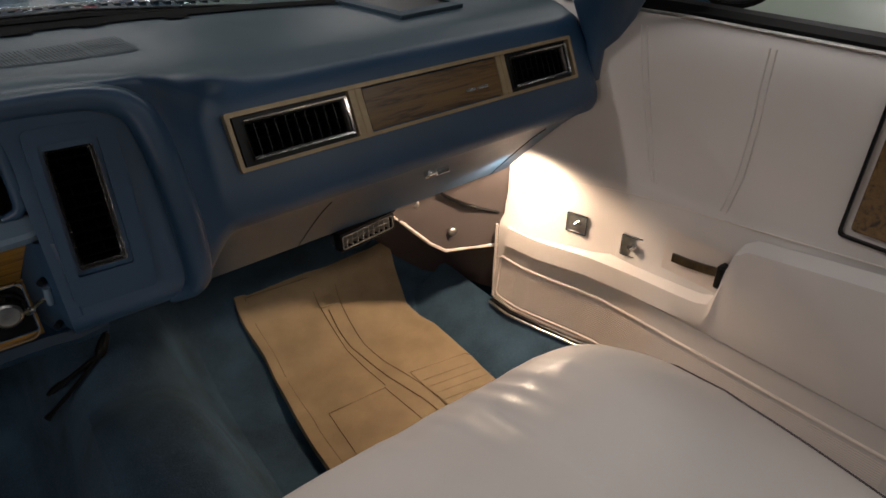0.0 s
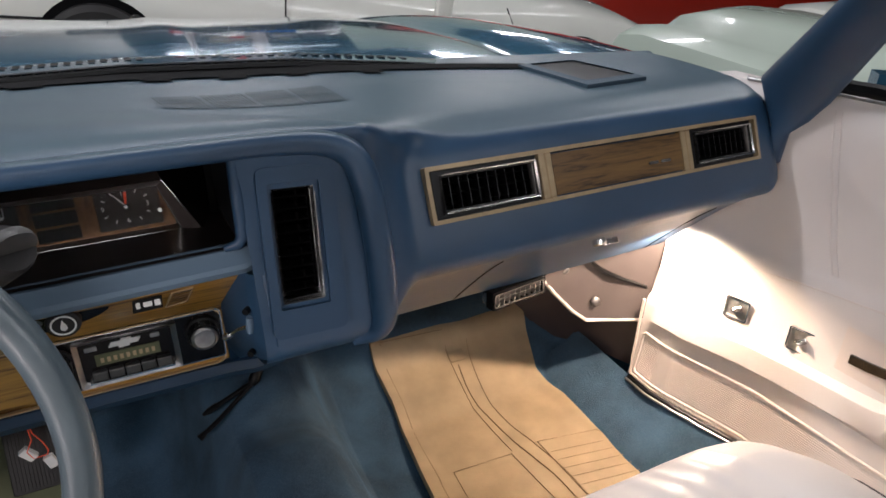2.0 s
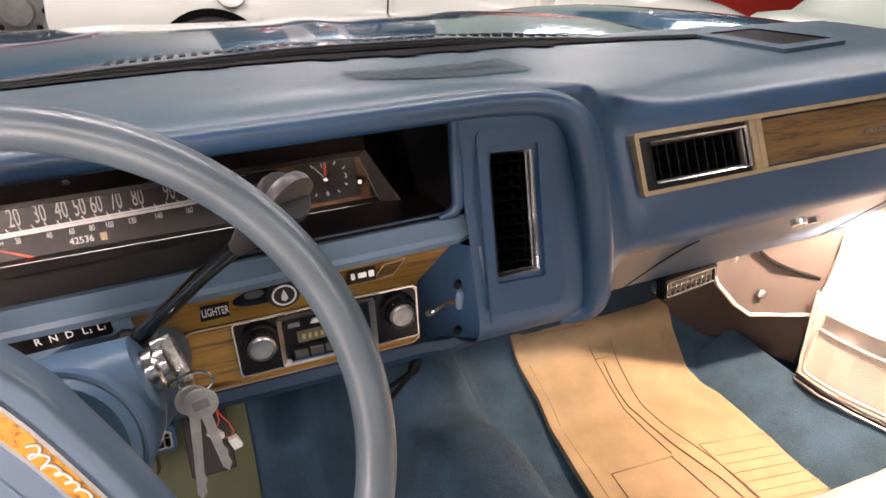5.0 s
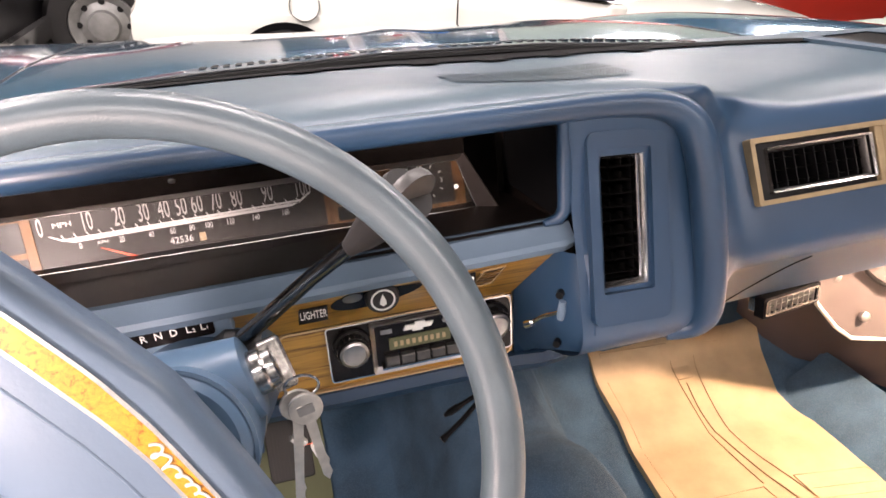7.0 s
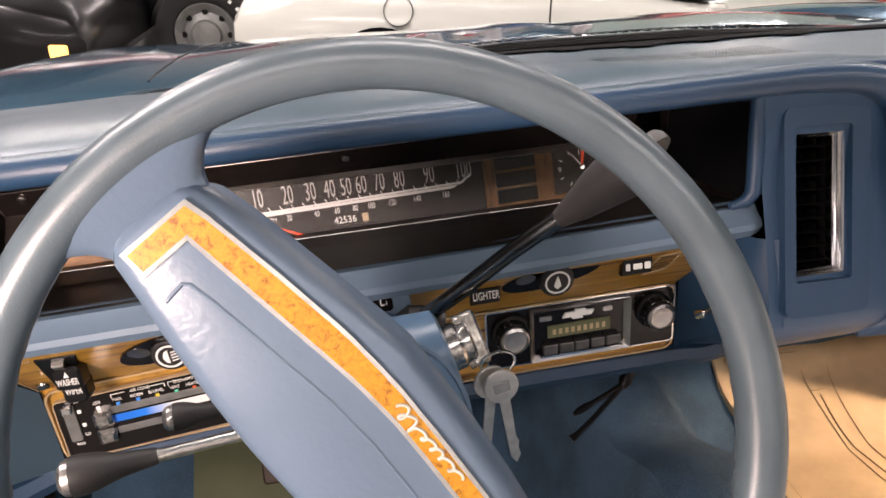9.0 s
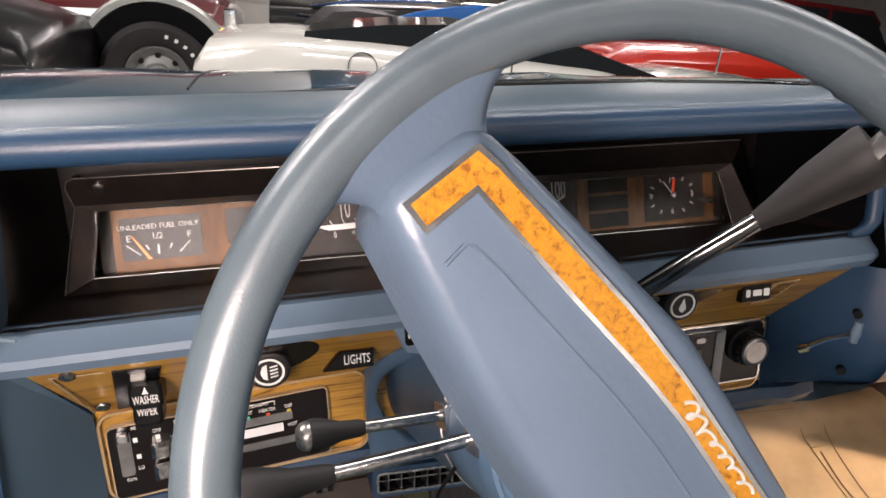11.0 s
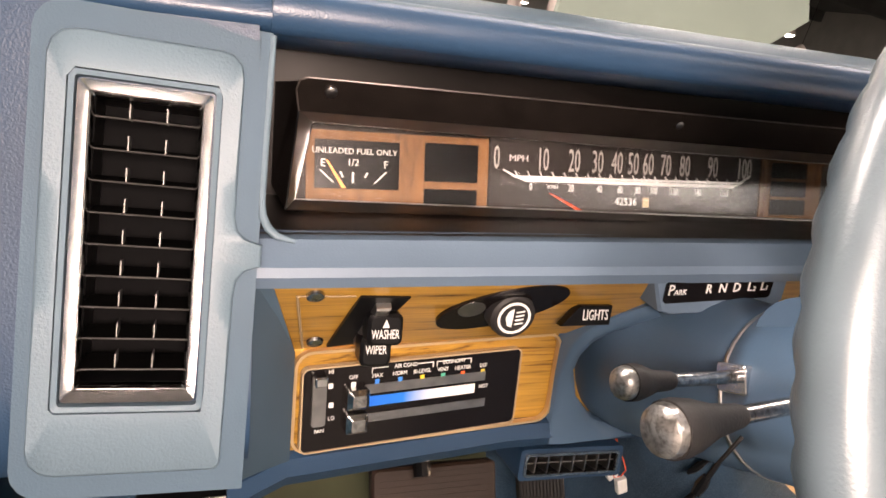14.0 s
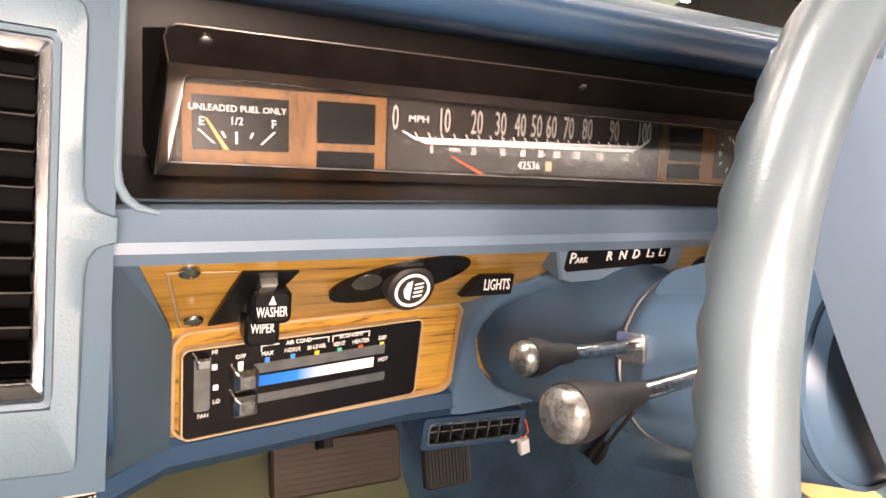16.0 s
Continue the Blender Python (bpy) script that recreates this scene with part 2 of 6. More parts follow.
BLUE_PAINT = material("metallic_blue_paint", (0.050, 0.165, 0.27), 0.16, 0.45, vary=0.06, scale=3, coat=1.0)
RIM = material("cast_wheel_rim", (0.24, 0.24, 0.235), 0.4, 0.4, vary=0.15, scale=20)
CARPET = material("blue_cut_pile_carpet", (0.058, 0.124, 0.205), 0.95, vary=0.45, scale=9, fine=1.0, fine_scale=650, mottle=0.55, mottle_color=(0.15, 0.24, 0.33), relief=0.005)
OLIVE = material("olive_rubber_mat", (0.12, 0.13, 0.07), 0.8, vary=0.12, fine=0.4, fine_scale=500)
TAN = material("tan_rubber_mat", (0.48, 0.36, 0.215), 0.55, vary=0.12, scale=18, fine=0.25, fine_scale=400)
TAN_LINE = material("dark_mat_groove", (0.29, 0.205, 0.11), 0.7)
TRIM_TAN = material("aged_gold_trim", (0.31, 0.235, 0.135), 0.36, 0.2, vary=0.15, scale=60)
WHITE_VINYL = material("white_vinyl", (0.66, 0.61, 0.58), 0.42, vary=0.04, scale=5, fine=0.25, fine_scale=700)
WHITE_TRIM = material("white_moulded_plastic", (0.68, 0.60, 0.55), 0.4, vary=0.05, fine=0.2)
SEAT_VINYL = material("white_seat_vinyl", (0.72, 0.66, 0.62), 0.36, vary=0.04, scale=6, fine=0.3, fine_scale=500)
CHROME = material("chrome", (0.75, 0.75, 0.75), 0.12, 1.0, vary=0.05)
WORN_CHROME = material("worn_chrome", (0.47, 0.46, 0.445), 0.24, 1.0, vary=0.45, scale=300)
STEEL = material("brushed_metal", (0.42, 0.41, 0.40), 0.35, 1.0, vary=0.2, scale=60)
BLACK = material("black_plastic", (0.004, 0.004, 0.0045), 0.35, vary=0.2, spec=0.25)
BLACK_GLOSS = material("gloss_black_plastic", (0.007, 0.0055, 0.0055), 0.16, vary=0.1, spec=0.3)
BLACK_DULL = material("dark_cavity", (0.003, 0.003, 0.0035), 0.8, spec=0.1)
RUBBER = material("black_rubber", (0.012, 0.011, 0.011), 0.6, vary=0.25, fine=0.3)
CAVITY = material("matt_black_slat", (0.0018, 0.0016, 0.0016), 0.9, spec=0.04)
GREY_DIAL = material("charcoal_dial_face", (0.033, 0.028, 0.026), 0.5, vary=0.1, spec=0.3)
GREY_INK = material("pale_grey_marking", (0.52, 0.51, 0.49), 0.5, vary=0.06, scale=300)
WHITE_INK = material("white_marking", (0.8, 0.8, 0.78), 0.5, vary=0.02)
RED_INK = material("orange_red_needle", (0.9, 0.10, 0.03), 0.4, vary=0.02)
ORANGE_INK = material("orange_needle", (0.9, 0.35, 0.08), 0.4, vary=0.02)
GOLD = material("gold_edge_trim", (0.62, 0.45, 0.25), 0.35, 0.6, vary=0.1)
TAN_EDGE = material("tan_bezel_plastic", (0.42, 0.31, 0.19), 0.4, vary=0.1)
WOOD = wood("woodgrain_panel", (0.085, 0.030, 0.005), (0.52, 0.285, 0.046), (5.0, 130.0, 130.0))
POD_BLUE = material("satin_blue_pod", (0.062, 0.108, 0.152), 0.62, vary=0.06, fine=0.2, fine_scale=900, spec=0.3)
KNOB_WORN = material("hammered_worn_knob", (0.42, 0.41, 0.39), 0.32, 0.9, vary=0.3, scale=200, fine=0.45, fine_scale=420, mottle=0.6, mottle_color=(0.06, 0.055, 0.05))
VENT_BLUE = material("grained_vent_surround", (0.120, 0.180, 0.226), 0.45, vary=0.06, fine=0.5, fine_scale=700)
BLUE_PAD = material("blue_pad_plastic", (0.102, 0.146, 0.205), 0.32, vary=0.06, fine=0.35, fine_scale=260)
FRAME_METAL = material("silvered_vent_frame", (0.72, 0.72, 0.72), 0.17, 0.95, vary=0.12, scale=90)
WOOD_DARK = wood("dark_woodgrain", (0.030, 0.014, 0.004), (0.165, 0.092, 0.026))
WOOD_DIAL = wood("dial_woodgrain", (0.060, 0.024, 0.007), (0.190, 0.086, 0.025), (60.0, 20.0, 8.0), 0.55, 0.0)
BLACK_CHROME = material("dark_chrome", (0.16, 0.155, 0.15), 0.16, 1.0, vary=0.2, scale=60)
KEY_METAL = material("worn_key_metal", (0.66, 0.64, 0.60), 0.30, 0.85, vary=0.18, scale=90)
CAP_GREY = material("satin_grey_cap", (0.07, 0.069, 0.068), 0.42, 0.35, vary=0.2, scale=120)
SLAT_EDGE = material("dull_slat_edge", (0.045, 0.042, 0.040), 0.5, 0.4, vary=0.3, scale=80)
DARK_STEEL = material("dulled_metal", (0.15, 0.147, 0.143), 0.5, 1.0, vary=0.2, scale=80)
STRIP_METAL = material("dark_brushed_strip", (0.055, 0.045, 0.040), 0.24, 0.8, vary=0.25, scale=60)
GRILLE = material("dark_grille_hole", (0.014, 0.021, 0.030), 0.6, spec=0.2)
WOOD_BURL = wood("burl_insert", (0.20, 0.068, 0.003), (0.52, 0.24, 0.012), (150.0, 150.0, 150.0), 0.35, 0.3)
KICK_GREY = material("brown_grey_moulding", (0.085, 0.070, 0.068), 0.36, vary=0.08)
GLASS = material("clear_lens", (1, 1, 1), 0.14, glass=True)
BEZEL = material("satin_grey_bezel", (0.115, 0.098, 0.092), 0.32, 0.55, vary=0.2, scale=40)
BROWN_BLACK = material("brown_black_plastic", (0.0078, 0.0052, 0.0044), 0.40, vary=0.25, scale=20, spec=0.35)
BROWN_RUBBER = material("worn_pedal_rubber", (0.030, 0.016, 0.010), 0.5, vary=0.25, fine=0.4)
WHITE_PAINT = material("white_car_paint", (0.74, 0.74, 0.68), 0.2, vary=0.03, scale=2, coat=0.8)
PALE_PAINT = material("pale_green_car_paint", (0.48, 0.55, 0.47), 0.25, vary=0.04, scale=2, coat=0.8)
RED_PAINT = material("red_car_paint", (0.55, 0.03, 0.015), 0.25, vary=0.05, scale=2, coat=0.8)
MAROON = material("maroon_car_paint", (0.12, 0.012, 0.014), 0.25, vary=0.05, scale=2, coat=0.8)
SILVER_PAINT = material("silver_car_paint", (0.40, 0.42, 0.40), 0.3, 0.3, vary=0.05, scale=2, coat=0.5)
BLUE_CAR = material("bright_blue_car_paint", (0.02, 0.16, 0.55), 0.25, vary=0.05, scale=2, coat=0.8)
DARK_CAR = material("black_car_paint", (0.006, 0.0055, 0.006), 0.3, vary=0.1, coat=0.12, spec=0.25)
DARK_GLASS = material("dark_tinted_glass", (0.015, 0.018, 0.02), 0.06, vary=0.05)
AMBER = material("lit_amber_lens", (1.0, 0.55, 0.12), 0.2, emit=2.5)
CONCRETE = material("sealed_concrete", (0.26, 0.25, 0.23), 0.4, vary=0.2, scale=1.5, fine=0.2, fine_scale=40)
PLASTER = material("painted_block_wall", (0.42, 0.41, 0.38), 0.8, vary=0.1, scale=2)
DARK_ROOF = material("dark_ceiling", (0.10, 0.10, 0.095), 0.8, vary=0.2, scale=2)
TUBE_GLOW = material("lit_tube", (0.95, 1.0, 0.97), 0.4, emit=6.0)
LAMP_GLOW = material("lit_lamp", (1.0, 0.97, 0.9), 0.4, emit=12.0)



def graded(name, stops, x0, x1):
    """A printed band whose colour changes along x."""
    m = bpy.data.materials.new(name)
    m.use_nodes = True
    N, L = m.node_tree.nodes, m.node_tree.links
    tc, sep, mr, ramp = N.new("ShaderNodeTexCoord"), N.new("ShaderNodeSeparateXYZ"), N.new("ShaderNodeMapRange"), N.new("ShaderNodeValToRGB")
    mr.inputs["From Min"].default_value, mr.inputs["From Max"].default_value = x0, x1
    L.new(tc.outputs["Object"], sep.inputs["Vector"])
    L.new(sep.outputs["X"], mr.inputs["Value"])
    L.new(mr.outputs["Result"], ramp.inputs["Fac"])
    e = ramp.color_ramp.elements
    e[0].position, e[0].color = stops[0][0], (*stops[0][1], 1)
    e[1].position, e[1].color = stops[-1][0], (*stops[-1][1], 1)
    for pos, c in stops[1:-1]:
        e.new(pos).color = (*c, 1)
    L.new(ramp.outputs["Color"], N["Principled BSDF"].inputs["Base Color"])
    N["Principled BSDF"].inputs["Roughness"].default_value = 0.4
    return m


BAND = graded("temperature_print", [(0.0, (0.005, 0.13, 0.62)), (0.32, (0.01, 0.20, 0.75)), (0.62, (0.75, 0.78, 0.80)), (1.0, (0.8, 0.8, 0.79))], -.509, -.425)

# ---- dashboard ----
VENT_L = Plane((-.671, -.090, .483), (.059, .001, -.003), (0, .036, .147))
VENT_C = Plane((.096, -.087, .512), (.042, .001, -.002), (0, .032, .120))
RV = Plane((.290, -.0475, .5505), (.588, .038, -.0135), (0, .027, .0585))
dash = thing("dashboard", (0.1, 0.1, 0.30), "blue padded vinyl car dashboard with woodgrain trim panels", "dashboard")
DRIVER = [(.42, .655), (.25, .674), (.12, .686), (.03, .694), (-.02, .692), (-.050, .681), (-.056, .662), (-.062, .60), (-.078, .545), (-.093, .49), (-.097, .465), (-.089, .446), (-.066, .430), (-.03, .413), (.05, .385), (.14, .30)]
PASSENGER = [(.42, .655), (.25, .662), (.12, .660), (.055, .655), (.022, .644), (.004, .631), (-.010, .614), (-.028, .580), (-.043, .551), (-.060, .517), (-.064, .500), (-.056, .484), (-.035, .472), (.012, .434), (.068, .380), (.14, .305)]


def soft_step(f):
    f = min(1, max(0, f))
    return f * f * (3 - 2 * f)


def dash_section(x):
    """The dash's outline at x: the driver's pod blends into the lower passenger side."""
    out = []
    for k, ((y0, z0), (y1, z1)) in enumerate(zip(DRIVER, PASSENGER)):
        t = (soft_step((x - .195) / .40) if k == 0 else soft_step((x + .19) / .44) if k < 3 else soft_step((x + .12) / .50) if k == 3 else soft_step((x - .12) / .24)) if k < 5 else soft_step((x - .195) / (.095 if k == 5 else .075))
        yy, zz = y0 + (y1 - y0) * t, z0 + (z1 - z0) * t
        if t > 0:
            yy += 0.066 * max(0, x - 0.29) if k > 0 else -0.10 * max(0, x - 0.35)
            zz -= 0.022 * max(0, x - 0.29)
        if k < 5:
            zz -= 0.03 * max(0, x) * (1 - t) + 0.006 * t
        out.append(Vector((x, yy, zz)))
    return out


def fine_section(x, n=3):
    """The same outline, rounded through its points."""
    s = dash_section(x)
    out = []
    for k in range(len(s) - 1):
        p0, p1, p2, p3 = (s[max(0, min(len(s) - 1, k + d))] for d in (-1, 0, 1, 2))
        for i in range(n):
            t = i / n
            out.append(.5 * (2 * p1 + (p2 - p0) * t + (2 * p0 - 5 * p1 + 4 * p2 - p3) * t ** 2 + (3 * p1 - p0 - 3 * p2 + p3) * t ** 3))
    return out + [s[-1]]


xs = [0.072, 0.10, 0.13, 0.16, 0.18] + [.19 + .0075 * k for k in range(16)] + [.33, .37, .42, .48, 0.55, 0.60, 0.65, 0.75, 0.85, 0.90, 0.915, 0.925, 0.935, 0.942, 0.948, 0.955]
secs = []
for x in xs:
    s = fine_section(x)
    if x > 0.915:
        k = ((x - 0.915) / 0.040) ** 2
        c = Vector((x, 0.14, 0.53))
        s = [p if i < 2 or i > 42 else p.lerp(c, 0.17 * k) for i, p in enumerate(s)]
    secs.append(s)
bm = loft(secs)
bm.faces.new([v for v in bm.verts if abs(v.co.x - 0.955) < 1e-5])
cut_hole(bm, VENT_C, .001, .044, .001, .120)
cut_hole(bm, RV, .002, .164, .002, .060)
cut_hole(bm, RV, .440, .588, .002, .060)
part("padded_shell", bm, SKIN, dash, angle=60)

EDGE = [((-.585, -.049, .672), .012), ((-.2, -.049, .672), .012), ((.066, -.049, .672), .012), ((.12, -.050, .671), .0125), ((.155, -.052, .668), .013), ((.178, -.056, .660), .0145), ((.192, -.062, .645), .0155), ((.200, -.070, .615), .016), ((.204, -.080, .57), .016), ((.2055, -.090, .52), .016), ((.2035, -.096, .475), .015), ((.196, -.093, .456), .0125), ((.182, -.085, .447), .010), ((.168, -.080, .443), .007)]
run, radii = [], []
for k in range(len(EDGE) - 1):
    p0, p1, p2, p3 = (Vector(EDGE[max(0, min(len(EDGE) - 1, k + d))][0]) for d in (-1, 0, 1, 2))
    for i in range(4):
        t = i / 4
        run.append(.5 * (2 * p1 + (p2 - p0) * t + (2 * p0 - 5 * p1 + 4 * p2 - p3) * t ** 2 + (3 * p1 - p0 - 3 * p2 + p3) * t ** 3))
        radii.append(EDGE[k][1] + (EDGE[k + 1][1] - EDGE[k][1]) * t)
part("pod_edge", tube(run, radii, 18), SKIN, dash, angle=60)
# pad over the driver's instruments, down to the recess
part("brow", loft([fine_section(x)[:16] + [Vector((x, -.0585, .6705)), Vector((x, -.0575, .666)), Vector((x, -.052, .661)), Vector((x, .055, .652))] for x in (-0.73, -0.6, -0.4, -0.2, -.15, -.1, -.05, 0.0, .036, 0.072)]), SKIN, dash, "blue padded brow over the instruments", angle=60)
# driver's left pod body
podsec = [[Vector((x, y, z)) for y, z in DRIVER[5:]] for x in (-0.735, -0.72, -0.60, -0.5905)]
for p in podsec[0]:
    p.y += 0.02
bm = loft(podsec)
bm.faces.new([v for v in bm.verts if abs(v.co.x + 0.735) < 1e-5])
cut_hole(bm, VENT_L, -.003, .0515, .005, .151)
part("vent_pod", bm, BLUE, dash)
# recess behind the instruments
part("pod_corner", tube([VENT_L.p(a, b, c) for a, b, c in ((.0785, .184, .0100), (.0785, .150, .0100), (.0785, .120, .0100), (.0785, .103, .0100), (.0795, .096, .0105), (.0825, .0905, .0115), (.0870, .0870, .0125), (.0960, .0850, .0130))], [.0018, .0018, .0018, .0019, .0022, .0022, .0020, .0012], 10), VENT_BLUE, dash)
part("recess", merge(
    sheet([(-.590, -.060, .664), (-.585, .10, .66), (-.585, .10, .545), (-.590, -.064, .556)], [(0, 1, 2, 3)]),
    sheet([(.068, -.046, .660), (.068, .10, .652), (.068, .10, .545), (.068, -.060, .572)], [(0, 1, 2, 3)]),
    sheet([(-.592, .10, .655), (.068, .10, .655), (.068, .10, .545), (-.592, .10, .545)], [(0, 1, 2, 3)]),
    sheet([(-.592, -.058, .5605), (.068, -.055, .571), (.068, .10, .548), (-.592, .10, .545)], [(0, 1, 2, 3)])), BROWN_BLACK, dash, "brown black instrument recess")
# right wall of the recess, dull black cheek
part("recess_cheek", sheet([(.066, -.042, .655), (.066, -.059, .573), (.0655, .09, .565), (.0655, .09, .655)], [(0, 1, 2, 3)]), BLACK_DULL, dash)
part("pod_corner", tube([(.0700, -.050, .662), (.0700, -.053, .63), (.0700, -.056, .60), (.0695, -.0575, .583), (.064, -.0565, .5745), (.050, -.0560, .5715)], [.006, .007, .007, .007, .006, .003], 12), BLUE, dash)
# ledge under the instruments
LEDGE = [(-.040, .5560), (-.044, .5592), (-.050, .5602), (-.060, .5585), (-.066, .552), (-.073, .547), (-.0745, .542), (-.070, .5345), (-.060, .5325)]
part("ledge", loft([[Vector((x, y + dy, z + dz)) for y, z in LEDGE] for x, dy, dz in ((-.590, .0, 0), (-.575, 0, 0), (-.25, .003, .004), (.066, .006, .010), (.078, .012, .010))]), BLUE_LIGHT, dash, "pale blue grained ledge")
part("wood_strip", sheet([(-.579, -.062, .532), (.061, -.056, .541), (.043, .010, .470), (-.30, .012, .468), (-.39, .010, .467), (-.56, -.0045, .467)], [(0, 1, 2, 3, 4, 5)]), WOOD, dash, "brown woodgrain switch strip")
part("strip_end", sheet([(-.579, -.0615, .532), (-.592, -.07, .535), (-.575, -.02, .46), (-.56, -.010, .467)], [(0, 1, 2, 3)]), POD_BLUE, dash)
# lower fascia: woodgrain, with blue lip under it
LOWX = [(-.562, -.0045), (-.39, .0165), (-.352, .017), (-.20, .017), (.045, .017)]
part("lower_panel", loft([[Vector((x, y, z)) for z in (.467, .43, .390)] for x, y in LOWX]), WOOD, dash, "golden woodgrain lower panel")
part("lower_lip", loft([[Vector((x, y - .000, .3905)), Vector((x, y - .008, .389)), Vector((x, y - .012, .378)), Vector((x, y - .004, .366)), Vector((x, y + .03, .358)), Vector((x, .14, .33))] for x, y in [(-.60, -.03)] + LOWX + [(.075, .012), (.11, .018)]]), BLUE, dash)
CHEEK = [(.545, .062, -.060), (.52, .0560, -.036), (.495, .0495, -.013), (.47, .0450, .0105), (.44, .0455, .0135), (.41, .0455, .0135), (.388, .0455, .0125)]
part("side_cheek", loft([[Vector((x, y, z)), Vector((x + (.084 - x) * .3, y + (yd - y) * .55, z)), Vector((x + (.084 - x) * .65, y + (yd - y) * .92, z)), Vector((.0845, yd - .002, z))] for z, x, y, yd in [(z, x, y, float(np.interp(z, [.385, .413, .430, .446, .465, .49, .545], [.02, -.03, -.066, -.089, -.097, -.093, -.078]))) for z, x, y in CHEEK]]), BLUE, dash, angle=60)
part("left_cheek", loft([[Vector((-.5925, -.076, .545)), Vector((-.575, -.046, .508)), Vector((-.560, -.0105, .468))], [Vector((-.5935, -.086, .49)), Vector((-.578, -.052, .470)), Vector((-.560, -.0105, .445))], [Vector((-.5940, -.094, .462)), Vector((-.580, -.056, .445)), Vector((-.560, -.0105, .428))], [Vector((-.5945, -.085, .436)), Vector((-.582, -.050, .420)), Vector((-.560, -.0115, .405))], [Vector((-.595, -.060, .410)), Vector((-.582, -.036, .398)), Vector((-.560, -.012, .388))]]), POD_BLUE, dash, angle=60)
for g0, g1 in ((-.560, -.354), (-.205, .043)):
    y0 = -.007 if g0 < -.5 else .014
    F = Plane((g0, y0, .390), (g1 - g0, (.014 - y0) if g0 < -.5 else .001, 0), Z)
    w = g1 - g0
    part("gold_trim", ring(F, outline(0, w, 0, .077, .012), outline(.002, w - .002, .002, .075, .010), -.002, .003), GOLD, dash, "thin gold edge trim")


def vent(F, a0, a1, b0, b1, rows, cols, tall, name_label, edge=None):
    """A chrome-framed air vent: thin slats that lie nearly level, with small upright fins."""
    wd = (.0040 if a1 - a0 > .05 else .0030) if tall else .0022
    v = part("air_vent", ring(F, outline(a0, a1, b0, b1, .002, 2), outline(a0 + wd, a1 - wd, b0 + wd, b1 - wd, .001, 2), -.012, .0035, c_in=-.0015 if tall else .001), FRAME_METAL if tall else WORN_CHROME, dash, name_label)
    part("inner_frame", ring(F, outline(a0 + wd + .0004, a1 - wd - .0004, b0 + wd + .0004, b1 - wd - .0004, .001, 2), outline(a0 + wd + .0018, a1 - wd - .0018, b0 + wd + .0018, b1 - wd - .0018, .001, 2), -.012, -.0025, c_in=-.0045), CHROME if tall else DARK_STEEL, v)
    part("vent_cavity", prism(F, outline(a0 - .002, a1 + .002, b0 - .002, b1 + .002), -.052, -.050), BLACK_DULL, v)
    part("vent_sleeve", ring(F, outline(a0 + .002, a1 - .002, b0 + .002, b1 - .002), outline(a0 + wd + .0008, a1 - wd - .0008, b0 + wd + .0008, b1 - wd - .0008), -.052, -.006), BLACK, v)
    lo, hi = b0 + wd + .002, b1 - wd - .002
    for k in range(rows):
        b = lo + (hi - lo) * (k + .5) / rows
        sl = part("slat", prism(Plane(F.p(0, b, -.020), F.u, F.n - F.v * .12), outline(a0 + wd, a1 - wd, -.012, .010), -.0005, .0005), CAVITY, v, smooth=False)
        if edge:
            part("slat_edge", tube([F.p(a0 + wd, b - .0012, -.0098), F.p(a1 - wd, b - .0012, -.0098)], .00045, 5), edge, sl)
    for k in range(cols):
        a = a0 + wd + (a1 - a0 - 2 * wd) * (k + 1) / (cols + 1)
        if tall:
            for r in range(rows):
                b = lo + (hi - lo) * (r + .5) / rows
                part("fin_clip", prism(F, outline(a - .0003, a + .0003, b - .0008, b + .0062), -.022, -.0105), DARK_STEEL if edge else CAVITY, v, smooth=False)
        else:
            part("fin", prism(F, outline(a - .0006, a + .0006, b0 + .005, b1 - .005), -.020, -.007), BLACK, v, smooth=False)
    return v


# left and centre vents on their pale blue surrounds
part("vent_surround", ring(VENT_L, [(a, b) if a < .05 else (.0785, -.040 if b < .07 else .1850) for a, b in outline(-.0225, .0785, -.040, .1850, .014)], outline(-.0062, .0547, .0018, .1542, .003), -.03, .0112, c_in=.0105), POD_BLUE, dash, "smooth blue vent pod face", smooth=False)
PLATE = [(-.0045, -.0285), (.0630, -.0285)] + [(.0630 + .004 * math.sin(radians(q)), -.0245 - .004 * math.cos(radians(q))) for q in (30, 60, 90)] + [(.0680, .056), (.0690, .0640), (.0725, .0690), (.0800, .0715), (.0800, .0822), (.0725, .0845), (.0680, .0885), (.0665, .0960)] + [(.0560 + .0105 * math.cos(radians(q)), .1620 + .0105 * math.sin(radians(q))) for q in (0, 30, 60, 90)] + [(-.0045 - .0115 * math.sin(radians(q)), .1610 + .0115 * math.cos(radians(q))) for q in (0, 30, 60, 90)] + [(-.0045 - .0115 * math.cos(radians(q)), -.0170 - .0115 * math.sin(radians(q))) for q in (0, 30, 60)]
HOLE = (-.0075, .0575, .0005, .1555)


def to_hole(a, b):
    """The point of the vent hole's edge that lies towards (a, b) from its middle."""
    ca, cb = (HOLE[0] + HOLE[1]) / 2, (HOLE[2] + HOLE[3]) / 2
    k = min((HOLE[1] - ca) / max(1e-6, abs(a - ca)), (HOLE[3] - cb) / max(1e-6, abs(b - cb)))
    return ca + (a - ca) * k, cb + (b - cb) * k


